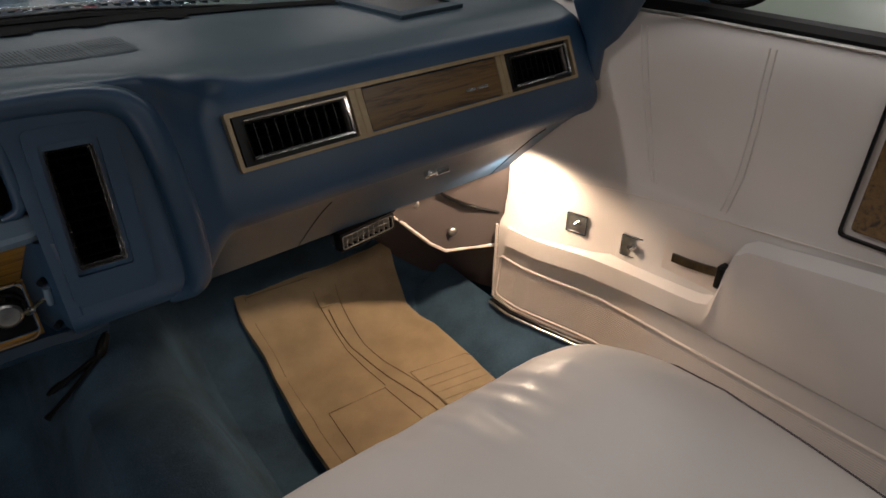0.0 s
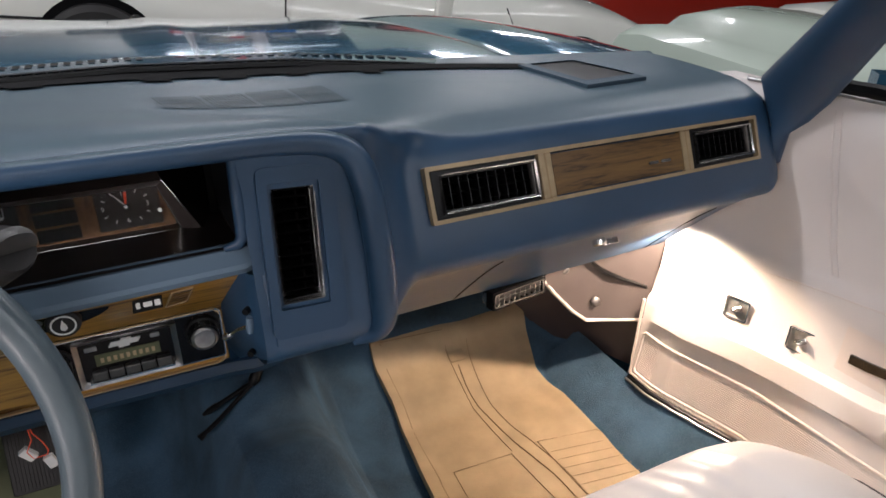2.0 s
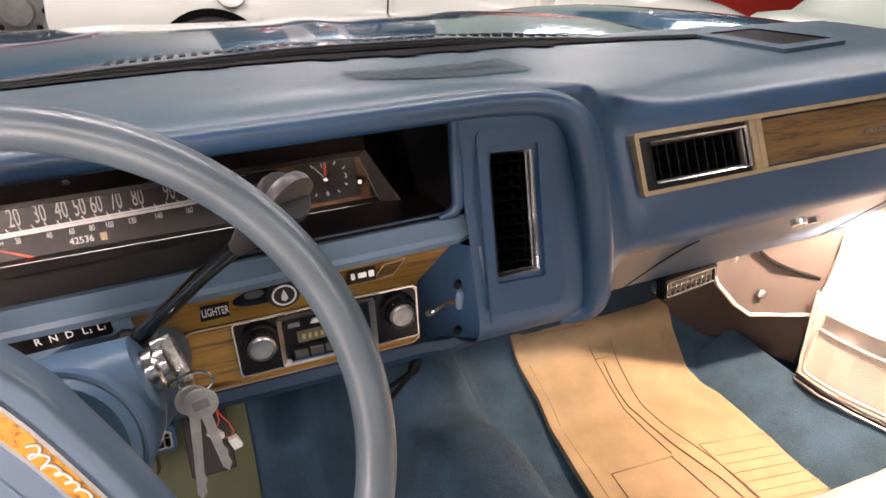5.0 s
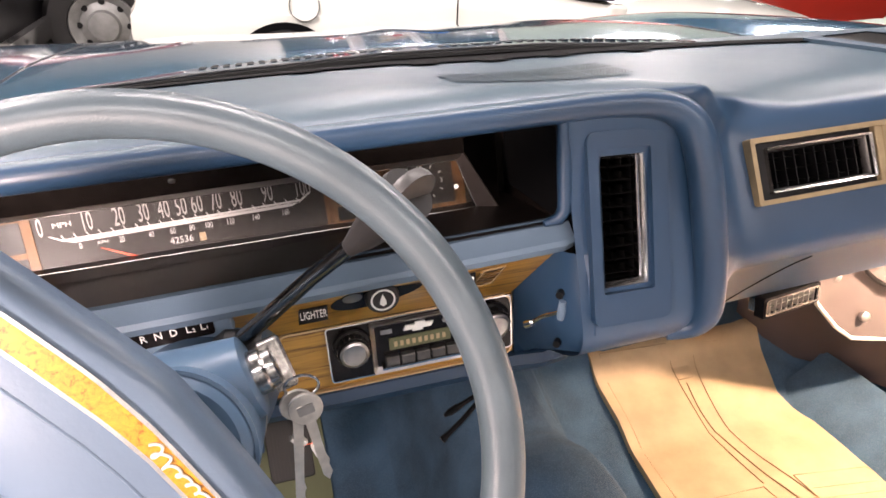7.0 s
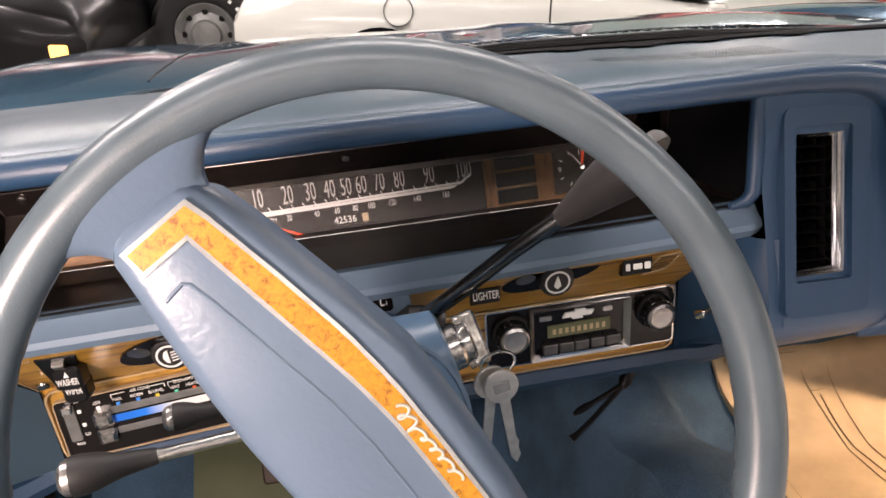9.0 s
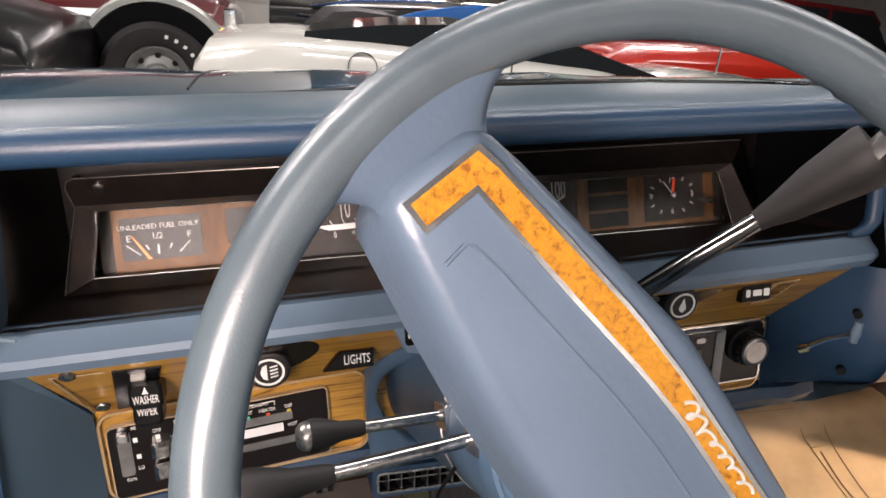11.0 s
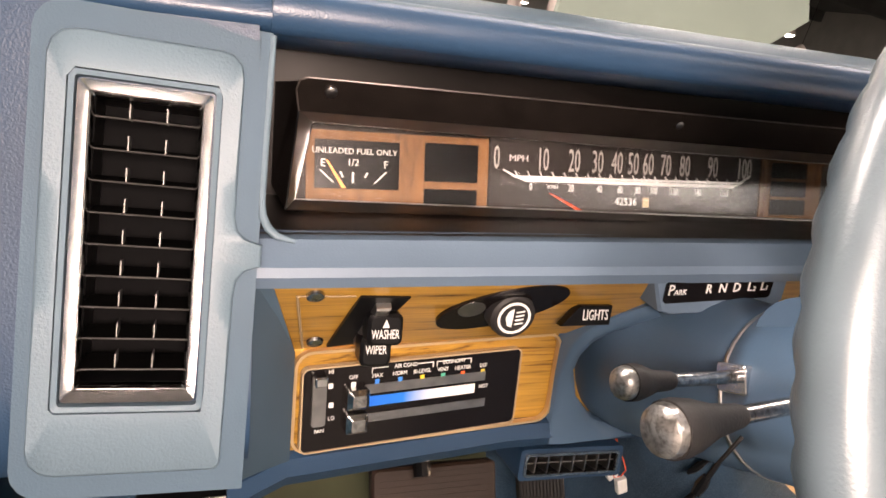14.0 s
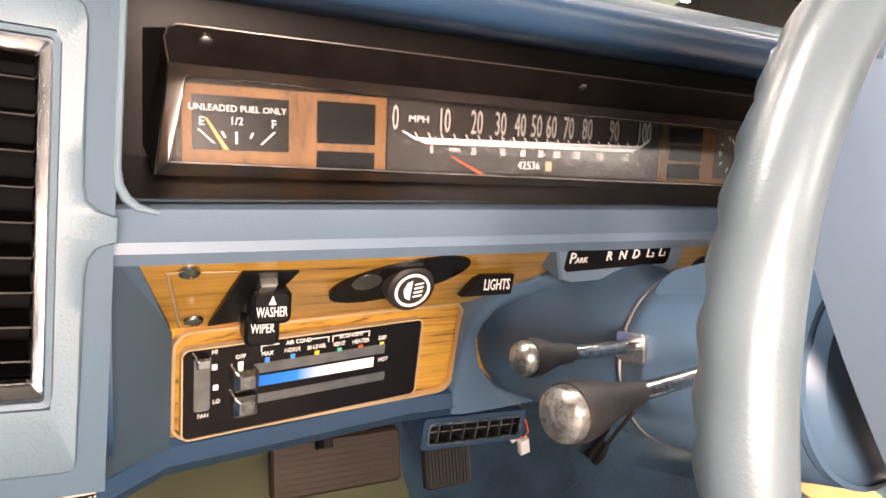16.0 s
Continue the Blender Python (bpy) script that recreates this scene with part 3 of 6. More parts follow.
dense = []
for (a0, b0), (a1, b1) in zip(PLATE, PLATE[1:] + PLATE[:1]):
    n = max(1, round(math.hypot(a1 - a0, b1 - b0) / .012))
    dense += [(a0 + (a1 - a0) * k / n, b0 + (b1 - b0) * k / n) for k in range(n)]
ca, cb = .024, .077
soft_edge = [(a + (ca - a) * .0016 / max(.02, math.hypot(a - ca, b - cb)), b + (cb - b) * .0016 / max(.02, math.hypot(a - ca, b - cb))) for a, b in dense]
part("raised_plate", loft([[VENT_L.p(a, b, .009) for a, b in dense], [VENT_L.p(a, b, .0136) for a, b in dense], [VENT_L.p(a, b, .0152) for a, b in soft_edge], [VENT_L.p(*to_hole(a, b), .0152) for a, b in dense], [VENT_L.p(*to_hole(a, b), .008) for a, b in dense]], closed=True), VENT_BLUE, dash, "pale blue grained vent plate", angle=50)
part("vent_lip", ring(VENT_L, outline(-.0070, .0570, .0010, .1550, .003), outline(-.0048, .0545, .0032, .1528, .002), .004, .0140, c_in=.0128), VENT_BLUE, dash)
vent(Plane(VENT_L.p(0, 0, .007), VENT_L.u, VENT_L.v), -.0040, .0535, .0045, .1515, 9, 2, True, "chrome framed vertical air vent", SLAT_EDGE)
part("vent_surround", ring(VENT_C, outline(-.014, .066, -.035, .142, .008), outline(-.004, .049, -.005, .126, .003), -.006, .008), BLUE, dash)
vent(VENT_C, 0, .045, 0, .121, 9, 2, True, "chrome framed vertical air vent")
# passenger trim: tan bezel, two vents and a woodgrain plate
part("trim_bezel", ring(RV, outline(-.004, .594, -.003, .066, .003), outline(.0015, .5885, .0018, .0605, .002), -.01, .004), TRIM_TAN, dash, "tan and gold trim bezel")
for a0, a1 in ((.162, .182), (.423, .442)):
    part("bezel_bar", prism(RV, outline(a0, a1, .0015, .0608), -.008, .0028, .0008), TRIM_TAN, dash)
    part("bezel_groove", prism(RV, outline((a0 + a1) / 2 - .0011, (a0 + a1) / 2 + .0011, .002, .0605), 0, .0031), TAN_LINE, dash, smooth=False)
part("wood_plate", prism(RV, outline(.183, .422, .004, .058), -.008, .0015), WOOD_DARK, dash, "dark woodgrain trim plate")
for k, (a, w) in enumerate(((.352, .020), (.376, .020))):
    part("script_badge", prism(RV, outline(a, a + w, .020, .0245, .002), .0015, .0025), WORN_CHROME, dash)
for a0, a1 in ((.006, .160), (.443, .584)):
    vent(RV, a0 + .010, a1 - .003, .0075, .0550, 3, 9, False, "chrome edged horizontal air vent")
    part("vent_well", ring(RV, outline(a0, a1, .002, .0605), outline(a0 + .010, a1 - .003, .0075, .0550), -.016, -.002), BLACK, dash)


# defroster grilles and speaker on the dash top
def top_point(x, y):
    s = fine_section(x)
    for p, q in zip(s, s[1:]):
        if q.y <= y <= p.y:
            return p.lerp(q, (p.y - y) / (p.y - q.y))
    return s[9]


QUADG = [Vector(q) for q in ((.019, .197, 0), (.243, .226, 0), (.253, .145, 0), (.030, .136, 0))]


def on_grille(u, v, lift):
    p = QUADG[0].lerp(QUADG[1], u).lerp(QUADG[3].lerp(QUADG[2], u), v)
    return top_point(p.x, p.y) + Vector((0, 0, lift))


for u0, u1 in ((.0, .235), (.255, .495), (.515, .755), (.775, 1.0)):
    for v0, v1 in ((.0, .47), (.53, 1.0)):
        holes = bmesh.new()
        nu, nv = 12, 6
        for i in range(nu):
            for j in range(nv):
                uu, vv = u0 + (u1 - u0) * (i + .25) / nu, v0 + (v1 - v0) * (j + .2) / nv
                du, dv = (u1 - u0) * .46 / nu, (v1 - v0) * .6 / nv
                holes.faces.new([holes.verts.new(on_grille(*q, .0018)) for q in ((uu, vv), (uu + du, vv), (uu + du, vv + dv), (uu, vv + dv))])
        plate = loft([[on_grille(u0 + (u1 - u0) * i / 4, v0 + (v1 - v0) * j / 3, .0012) for j in range(4)] for i in range(5)])
        g = part("defroster_grille", plate, SKIN, dash, "perforated blue defroster grille")
        part("perforation", holes, GRILLE, g, smooth=False)
SCREEN = [(-.72, .16), (-.6, .26), (-.45, .325), (-.25, .372), (0, .392), (.25, .385), (.45, .330), (.62, .258), (.78, .155), (.93, .03)]


def screen_y(x):
    return np.interp(x, *zip(*SCREEN))


for x0, x1 in ((.018, .058), (.120, .160), (.218, .250), (-.14, -.10), (.33, .36)):
    part("clip_notch", sheet([top_point(x, y) + Vector((0, 0, .0030)) for x, y in ((x0, screen_y(x0) - .078), (x1, screen_y(x1) - .078), (x1, screen_y(x1) - .04), (x0, screen_y(x0) - .04))], [(0, 1, 2, 3)]), BLACK_DULL, dash)
stripx = [-.5, -.4, -.3, -.2, -.1, 0, .1, .2, .3, .4, .5, .6, .7]
part("rear_channel", loft([[top_point(x, screen_y(x) - w) + Vector((0, 0, .0028)), top_point(x, screen_y(x) - w / 2) + Vector((0, 0, .0028)), top_point(x, screen_y(x) + .006) + Vector((0, 0, .0028))] for x, w in [(x, .058 * (1 - max(0, abs(x - .05) - .25) * 1.5)) for x in stripx]]), BLACK_DULL, dash, "dark gap behind the top pad")
P = [(.615, .105), (.745, .122), (.70, .26), (.585, .25)]
q = [top_point(*p) + Vector((0, 0, .002)) for p in P]
c = sum(q, Vector()) / 4
part("speaker_frame", sheet([p + Vector((0, 0, .004)) for p in q] + [p.lerp(c, .18) + Vector((0, 0, .007)) for p in q] + [p + Vector((0, 0, -.004)) for p in q],
     [(0, 1, 5, 4), (1, 2, 6, 5), (2, 3, 7, 6), (3, 0, 4, 7), (0, 1, 9, 8), (1, 2, 10, 9), (2, 3, 11, 10), (3, 0, 8, 11)]), BLUE_TOP, dash)
part("speaker_mesh", sheet([p.lerp(c, .18) + Vector((0, 0, .005)) for p in q], [(0, 1, 2, 3)]), BLACK, dash, "black dash speaker grille")
# glove box knob, seams and the lower passenger heater outlet
GB = Plane((.595, .010, .437), X, (0, -.72, .55))
part("glove_knob", merge(lathe(GB, 0, 0, [(.011, -.004), (.011, .004), (.009, .006)], 18), prism(GB, outline(.006, .034, -.004, .004, .003), -.002, .008, .001)), CHROME, dash, "chrome glove box latch")

for xa in (.862, .420):
    run = fine_section(xa)[38:46]
    part("glove_seam", tube([p + Vector((0, -.0004, -.0005)) for p in run], .0010, 6), BLACK, dash)


def outlet(F, w, h, n, owner):
    o = part("floor_outlet", ring(F, outline(0, w, 0, h, .004), outline(.0026, w - .0026, .0026, h - .0026, .002), -.03, .002), WORN_CHROME, owner, "chrome finned floor air outlet")
    part("outlet_cavity", prism(F, outline(.002, w - .002, .002, h - .002), -.03, -.028), CAVITY, o)
    part("outlet_sleeve", ring(F, outline(.0018, w - .0018, .0018, h - .0018, .002), outline(.0032, w - .0032, .0032, h - .0032, .002), -.028, -.001), BLACK_DULL, o)
    part("outlet_box", ring(F, outline(-.004, w + .004, -.004, h + .004, .004), outline(0, w, 0, h, .004), -.016 if w > .11 else -.05, .0), BLACK_DULL if w > .11 else BLUE, o)
    part("cross_bar", tube([F.p(.003, h * .5, -.003), F.p(w - .003, h * .5, -.003)], .0008, 6), DARK_STEEL, o)
    for k in range(n):
        a = .004 + (w - .008) * (k + .5) / n
        part("fin", prism(Plane(F.p(a, h / 2, -.006), F.n + F.u * .25, F.v), outline(-.006, .006, -h / 2 + .003, h / 2 - .003), -.0008, .0008), STEEL, o, smooth=False)


outlet(Plane((.497, .140, .268), (.120, .025, -.007), (0, .1, 1)), .122, .026, 9, dash)
outlet(Plane((-.345, .054, .304), (.0986, .001, -.005), (0, .1, 1)), .100, .023, 7, dash)

# ---- instrument cluster ----
ic = thing("instrument_cluster", (-.26, .085, .55), "black and woodgrain strip speedometer cluster behind clear lens", "instrument cluster")
DIAL = Plane((-.26, .084, .577), (1, 0, .018), (0, .22, 1))
part("dial_backing", prism(DIAL, outline(-.300, .285, -.036, .034), -.004, -.001), GREY_DIAL, ic)
part("fuel_wood", prism(DIAL, outline(-.289, -.146, -.031, .0262), -.001, .0005), WOOD_DIAL, ic, "brown woodgrain dial surround")
part("fuel_face", prism(DIAL, outline(-.283, -.219, -.0165, .0195), 0, .0012), BLACK, ic, "fuel gauge face")
for b0, b1 in ((-.009, .0207), (-.0277, -.0145)):
    part("warning_window", prism(DIAL, outline(-.199, -.155, b0, b1), 0, .0012), BLACK, ic)
part("lamp_wood", prism(DIAL, outline(.126, .276, -.033, .026), -.001, .0005), WOOD_DIAL, ic)
for b0 in (-.0285, -.0115, .0055):
    part("warning_window", prism(DIAL, outline(.138, .180, b0, b0 + .0145), 0, .0012), BLACK, ic)
part("clock_face", prism(DIAL, outline(.198, .264, -.0275, .0195), 0, .0012), GREY_DIAL, ic, "clock face")
part("speed_face", prism(DIAL, outline(-.145, .125, -.034, .0285), -.001, .0004), GREY_DIAL, ic, "charcoal speedometer face")
for txt, x in (("0", -.399), ("10", -.358), ("20", -.329), ("30", -.307), ("40", -.288), ("50", -.272), ("60", -.257), ("70", -.239), ("80", -.219), ("90", -.189), ("100", -.154)):
    part("numeral", words(txt, DIAL, x + .26, .0115, .001, .0185, .42), GREY_INK, ic)
part("unit_mark", words("MPH", DIAL, -.1196, .0122, .001, .005, 1.2), WHITE_INK, ic)
for txt, x in (("0", -.108), ("20", -.071), ("40", -.044), ("60", -.024), ("80", -.006), ("100", .010), ("120", .031), ("140", .056), ("160", .0855)):
    part("numeral", words(txt, DIAL, x, -.0105, .001, .006, .6), WHITE_INK, ic)
part("unit_mark", words("KPH", DIAL, -.088, -.010, .001, .003, 1.2), WHITE_INK, ic)
part("scale_bar", merge(prism(DIAL, [(-.122, -.0035), (.103, -.0015), (.114, .0065), (.112, .0065), (.102, .0005), (-.122, -.0015), (-.132, .003), (-.134, .003)], 0, .0014),
                        prism(DIAL, [(-.113, -.0062), (.093, -.0052), (.100, -.0022), (-.120, -.0035)], 0, .0010)), WHITE_INK, ic)
for k in range(21):
    xx = -.120 + .221 * k / 20
    part("scale_tick", prism(DIAL, [(xx, -.0030), (xx + .0009, -.0030), (xx - .0022, .0025), (xx - .0031, .0025)], 0, .0014), WHITE_INK, ic, smooth=False)
part("speed_needle", prism(DIAL, [(-.0915, -.0150), (-.0895, -.0152), (-.0585, -.0290), (-.0612, -.0305)], .001, .002), RED_INK, ic, "orange red speedometer needle")
part("odometer", words("42536", DIAL, -.0175, -.0205, .001, .0065, .95), WHITE_INK, ic)
part("odometer_wheel", prism(DIAL, outline(-.0005, .0055, -.0245, -.0165), 0, .0013), TAN, ic)
part("fuel_text", words("UNLEADED FUEL ONLY", DIAL, -.2530, .0112, .0015, .0042, 1.0), WHITE_INK, ic)
part("fuel_text", words("E", DIAL, -.277, .0020, .0015, .0055), WHITE_INK, ic)
part("fuel_text", words("1/2", DIAL, -.2545, .0030, .0015, .005), WHITE_INK, ic)
part("fuel_text", words("F", DIAL, -.2295, .0020, .0015, .0055), WHITE_INK, ic)
for x0, x1, b0, b1 in ((-.279, -.269, -.003, -.012), (-.2545, -.2545, -.004, -.012), (-.229, -.238, -.003, -.012), (-.264, -.262, -.004, -.008), (-.2435, -.2455, -.004, -.008)):
    part("fuel_tick", prism(DIAL, [(x0 - .0007, b0), (x0 + .0007, b0), (x1 + .0007, b1), (x1 - .0007, b1)], .001, .0016), WHITE_INK, ic, smooth=False)
part("fuel_needle", prism(DIAL, [(-.2750, .0045), (-.2735, .0045), (-.2598, -.0160), (-.2628, -.0160)], .0016, .0024), ORANGE_INK, ic, "orange fuel needle")
for txt, a, b in (("12", 0, .0150), ("3", .0225, .0), ("6", 0, -.0160), ("9", -.0235, .0)):
    part("clock_numeral", words(txt, DIAL, .2287 + a, -.003 + b, .0014, .0055), WHITE_INK, ic)
for k in range(12):
    if k % 3:
        t = radians(30 * k)
        part("clock_tick", prism(Plane(DIAL.p(.2287 + .025 * math.sin(t), -.003 + .018 * math.cos(t), 0), DIAL.u * math.cos(t) - DIAL.v * math.sin(t), DIAL.v * math.cos(t) + DIAL.u * math.sin(t)), outline(-.0006, .0006, -.002, .002), .001, .0016), WHITE_INK, ic, smooth=False)
part("hour_hand", prism(DIAL, [(.2275, -.002), (.2297, -.002), (.2322, .0135), (.2290, .0135)], .002, .0028), RED_INK, ic, "red clock hand")
part("minute_hand", prism(DIAL, [(.2278, -.002), (.2292, -.002), (.2185, .0120), (.2175, .0115)], .003, .0036), WHITE_INK, ic)
part("clock_hub", lathe(DIAL, .2287, -.003, [(.0032, .001), (.0032, .004), (.002, .005)], 14), CHROME, ic)
part("clock_setter", lathe(DIAL, .262, -.010, [(.0035, .0), (.0035, .018), (.0025, .020)], 14), CHROME, ic, "small chrome clock setting knob")
# housing: silver upper strip with screws, black lower bevel, slanted ends, lens
part("upper_strip", sheet([(-.5605, .040, .6150), (.0085, .050, .6150), (.0125, .0475, .630), (.0045, .038, .6390), (-.5565, .033, .6365), (-.5610, .0345, .6345), (-.5630, .0365, .6290)], [(0, 1, 2, 3, 4, 5, 6)]), STRIP_METAL, ic, "dark brushed strip over the dials")
part("strip_rim", tube([(-.5605, .0395, .6150), (-.5632, .0358, .6290), (-.5612, .0338, .6348), (-.5565, .0324, .6370), (.0045, .0374, .6395)], .0006, 6), BEZEL, ic)
OUT_L, IN_L = [(-.5605, .0400, .6150), (-.5685, .0100, .5565)], [(-.5497, .0560, .6065), (-.5590, .0500, .5540)]
OUT_R, IN_R = [(.0085, .0500, .6150), (.0420, .0400, .5530)], [(.0030, .0620, .6050), (.0205, .0540, .5530)]
part("upper_bevel", sheet([OUT_L[0], OUT_R[0], IN_R[0], IN_L[0]], [(0, 1, 2, 3)]), BEZEL, ic, "grey brown bezel above the dials")
for o, q, back in ((OUT_L, IN_L, -.572), (OUT_R, IN_R, .058)):
    part("end_bevel", sheet([o[0], o[1], q[1], q[0]], [(0, 1, 2, 3)]), BEZEL, ic, "slanted satin bezel end")
    part("bezel_line", tube([o[0], o[1]], .0006, 6), CHROME, ic)
    part("end_side", sheet([o[0], o[1], (back, .099, .553), (back, .099, .628), (o[0][0] - .002 if back < 0 else .0045, .036, .634)], [(0, 1, 2, 3, 4)]), BROWN_BLACK, ic)
part("bezel_line", tube([IN_L[1], (-.5525, .0550, .590), (-.5503, .0560, .6045), (-.5480, .0562, .6068), (-.30, .0585, .6062), (.0015, .0620, .6052), (.0035, .0618, .6040), IN_R[1]], .0009, 8), CHROME, ic, "bright line round the dials")
part("bezel_line", tube([(-.5590, .0500, .5540), (.0205, .0540, .5535)], .0006, 6), STEEL, ic)
part("top_shelf", sheet([(-.5565, .033, .6365), (.0045, .038, .6390), (.0045, .099, .630), (-.5565, .099, .628)], [(0, 1, 2, 3)]), BROWN_BLACK, ic)
part("lower_bevel", sheet([(-.5685, .0100, .5563), (.042, .0400, .5528), (.0205, .0540, .5528), (-.5590, .0500, .5533)], [(0, 1, 2, 3)]), BROWN_BLACK, ic)
for x in (-.541, -.268, -.003):
    SC = Plane((x, .0365 + (x + .541) * .021, .629), X, (0, -.6, 1))
    part("screw", lathe(SC, 0, 0, [(.0042, -.002), (.0042, .0012), (.003, .002)], 14), STEEL, ic, "small round head screw")
lens = part("lens", prism(Plane((0, .071, .583), X, (0, .4, 1)), outline(-.5535, .016, -.030, .024), -.0005, .0005), GLASS, ic, "clear plastic lens")
lens.visible_shadow = False

# ---- steering column and wheel ----
COL_O = Vector((-.268, -.303, .573))
TILT = radians(20)
WHEEL = Plane(COL_O, X, (0, math.sin(TILT), math.cos(TILT)))
col = thing("steering_column", (-.268, .05, .40), "blue steering column with shift lever and signal stalks", "steering column")
def column_ring(c, rx, rz, drop=0.0):
    return [WHEEL.p(rx * math.cos(2 * math.pi * k / 40), rz * math.sin(2 * math.pi * k / 40) - drop - .010 * min(1, max(0, -c - .06) / .08), c) for k in range(40)]


part("column_tube", loft([column_ring(c, r, r, dd) for c, r, dd in ((-.080, .046, .004), (-.086, .0535, .005), (-.090, .0545, .006), (-.12, .0545, .008), (-.200, .0540, .011), (-.203, .052, .011))], closed=True, cap=True), BLUE_COLUMN, col)
part("hub_ring", loft([column_ring(c, r, r, .005) for c, r in ((-.0845, .0530), (-.0850, .0556), (-.0885, .0556), (-.0890, .0530))], closed=True), BLUE_COLUMN, col)
part("column_collar", loft([column_ring(c, r, r, .011) for c, r in ((-.2005, .0535), (-.2010, .0548), (-.2025, .0548), (-.203, .0535))], closed=True), STEEL, col)
part("column_bell", loft([column_ring(c, r, r, dd) for c, r, dd in ((-.202, .0525, .011), (-.225, .0550, .011), (-.25, .0585, .009), (-.272, .0625, .006), (-.29, .0655, .002), (-.305, .0675, 0), (-.33, .0690, 0), (-.36, .0690, 0))], closed=True), BLUE_COLUMN, col, "blue flared column bell")
# surround that frames the column's opening
OUT = [(-.3535, .006, .371), (-.3555, .006, .402), (-.3567, .006, .434), (-.3565, .001, .453), (-.3550, -.005, .4686), (-.350, -.013, .482), (-.344, -.022, .4927), (-.3243, -.045, .513)]
INN = [(-.272, .006, .3765), (-.3176, .006, .3934), (-.3391, .004, .4159), (-.3478, .002, .440), (-.3475, -.002, .454), (-.343, -.009, .469), (-.334, -.018, .481), (-.310, -.038, .500)]
rows = []
for o, q in zip(OUT, INN):
    o, q = Vector(o), Vector(q)
    rows.append([o + Vector((0, .03, 0)), o, o.lerp(q, .15) + Vector((0, -.0025, 0)), o.lerp(q, .6) + Vector((0, -.0040, 0)), o.lerp(q, .9) + Vector((0, -.0035, 0)), q, q + Vector((0, .04, 0))])
part("surround", loft(rows), BLUE_COLUMN, col, "smooth blue shroud round the column", angle=60)
part("shroud_gap", prism(Plane((-.268, .036, .445), X, Z), oval(0, 0, .083, .078), -.002, 0), BLACK_DULL, col)
# shift quadrant
QUAD = Plane((-.328, -.062, .501), (.116, .004, .004), (0, -.05, 1))
part("quadrant_housing", prism(QUAD, [(-.006, .016), (.002, .013), (.088, .012), (.098, .019), (.098, .0425), (-.016, .0425)], -.03, .003, .002), BLUE_LIGHT, col)
part("quadrant_window", prism(QUAD, outline(-.006, .083, .0225, .039, .003), 0, .0042), BLACK_GLOSS, col, "black gear position window")
for txt, a, h in (("P", -.0018, .0072), ("ARK", .0058, .0038), ("R", .0285, .0064), ("N", .0400, .0064), ("D", .0518, .0064), ("L", .0632, .0064), ("2", .0672, .0034), ("L", .0745, .0064), ("1", .0780, .0034)):
    part("gear_letter", words(txt, QUAD, a, .0318 - (.0072 - h) / 2, .0045, h, .95), WHITE_INK, col)
# shift lever
part("lever_boss", lathe(Plane((-.232, -.095, .524), (0, -1, .2), (.3, .2, 1)), 0, 0, [(.020, -.02), (.017, .008), (.009, .016)], 18), RUBBER, col)
sl = part("shift_lever", tube([(-.225, -.10, .535), (-.200, -.125, .565), (-.165, -.150, .603), (-.132, -.167, .632)], [.0065, .0065, .006, .006], 14), BLACK_CHROME, col, "dark chrome shift lever")
part("lever_grip", tube([(-.137, -.164, .627), (-.134, -.1665, .6305), (-.128, -.1735, .638), (-.118, -.184, .6515), (-.1075, -.1965, .6655), (-.1030, -.2015, .6715), (-.1010, -.2035, .674)], [.0062, .0072, .0100, .0140, .0170, .0180, .0172], 22), RUBBER, sl, "tapered black shift grip")
part("grip_cap", lathe(Plane((-.1010, -.2035, .674), Vector((.55, .70, -.45)), Vector((-.72, -.10, .68)).cross(Vector((.55, .70, -.45)))), 0, 0, [(.0172, -.004), (.0174, .001), (.0160, .004), (.010, .0065), (.003, .0072)], 26), CAP_GREY, sl, "satin silver grip cap")
# stalks on the other side
for nm, p0, p1, kr, pl in (("signal_stalk", (-.312, -.190, .5265), (-.441, -.2185, .5345), .0116, (-.3225, -.1925, .5265)), ("tilt_stalk", (-.312, -.1255, .5010), (-.406, -.1435, .5115), .0096, (-.3235, -.1270, .5010))):
    a, b = Vector(p0), Vector(p1)
    dd = (b - a).normalized()
    st = part(nm, tube([a - dd * .004, a.lerp(b, .72)], .0040, 12), WORN_CHROME, col, "chrome stalk with worn black knob")
    part("sleeve", tube([a.lerp(b, .67), a.lerp(b, .69), a.lerp(b, .82), a.lerp(b, .92), b - dd * .003, b + dd * .002], [.0044, .0052, kr * .62, kr * .92, kr * 1.02, kr], 20), RUBBER, st, "black rubber stalk sleeve")
    part("knob", tube([b, b + dd * .003, b + dd * .006, b + dd * .0085, b + dd * .0095], [kr * .9, kr * .93, kr * .86, kr * .6, kr * .12], 22), KNOB_WORN, st, "worn silver knob end")
    PL = Plane(Vector(pl), (.1, -.94, .342), (0, .342, .94))
    part("slot_plate", prism(PL, outline(-.0105, .0105, -.0085, .0085, .002), -.006, .0012, .0006), FRAME_METAL, st)
# ignition lock
IG = Plane((-.222, -.150, .533), Vector((0, .94, -.342)), Vector((-.25, .33, .9)))
part("lock_boss", lathe(IG, 0, 0, [(.046, -.075), (.042, -.045), (.036, -.020), (.0315, .000), (.0300, .006), (.026, .008)], 32), BLUE_COLUMN, col, "blue lock barrel")
lk = part("ignition_lock", lathe(IG, 0, 0, [(.017, .006), (.017, .016), (.015, .018), (.015, .024), (.012, .026)], 20), WORN_CHROME, col, "chrome ignition lock")
part("lock_wing", prism(IG, outline(-.004, .004, -.020, .020, .002), .018, .034, .002), WORN_CHROME, lk)

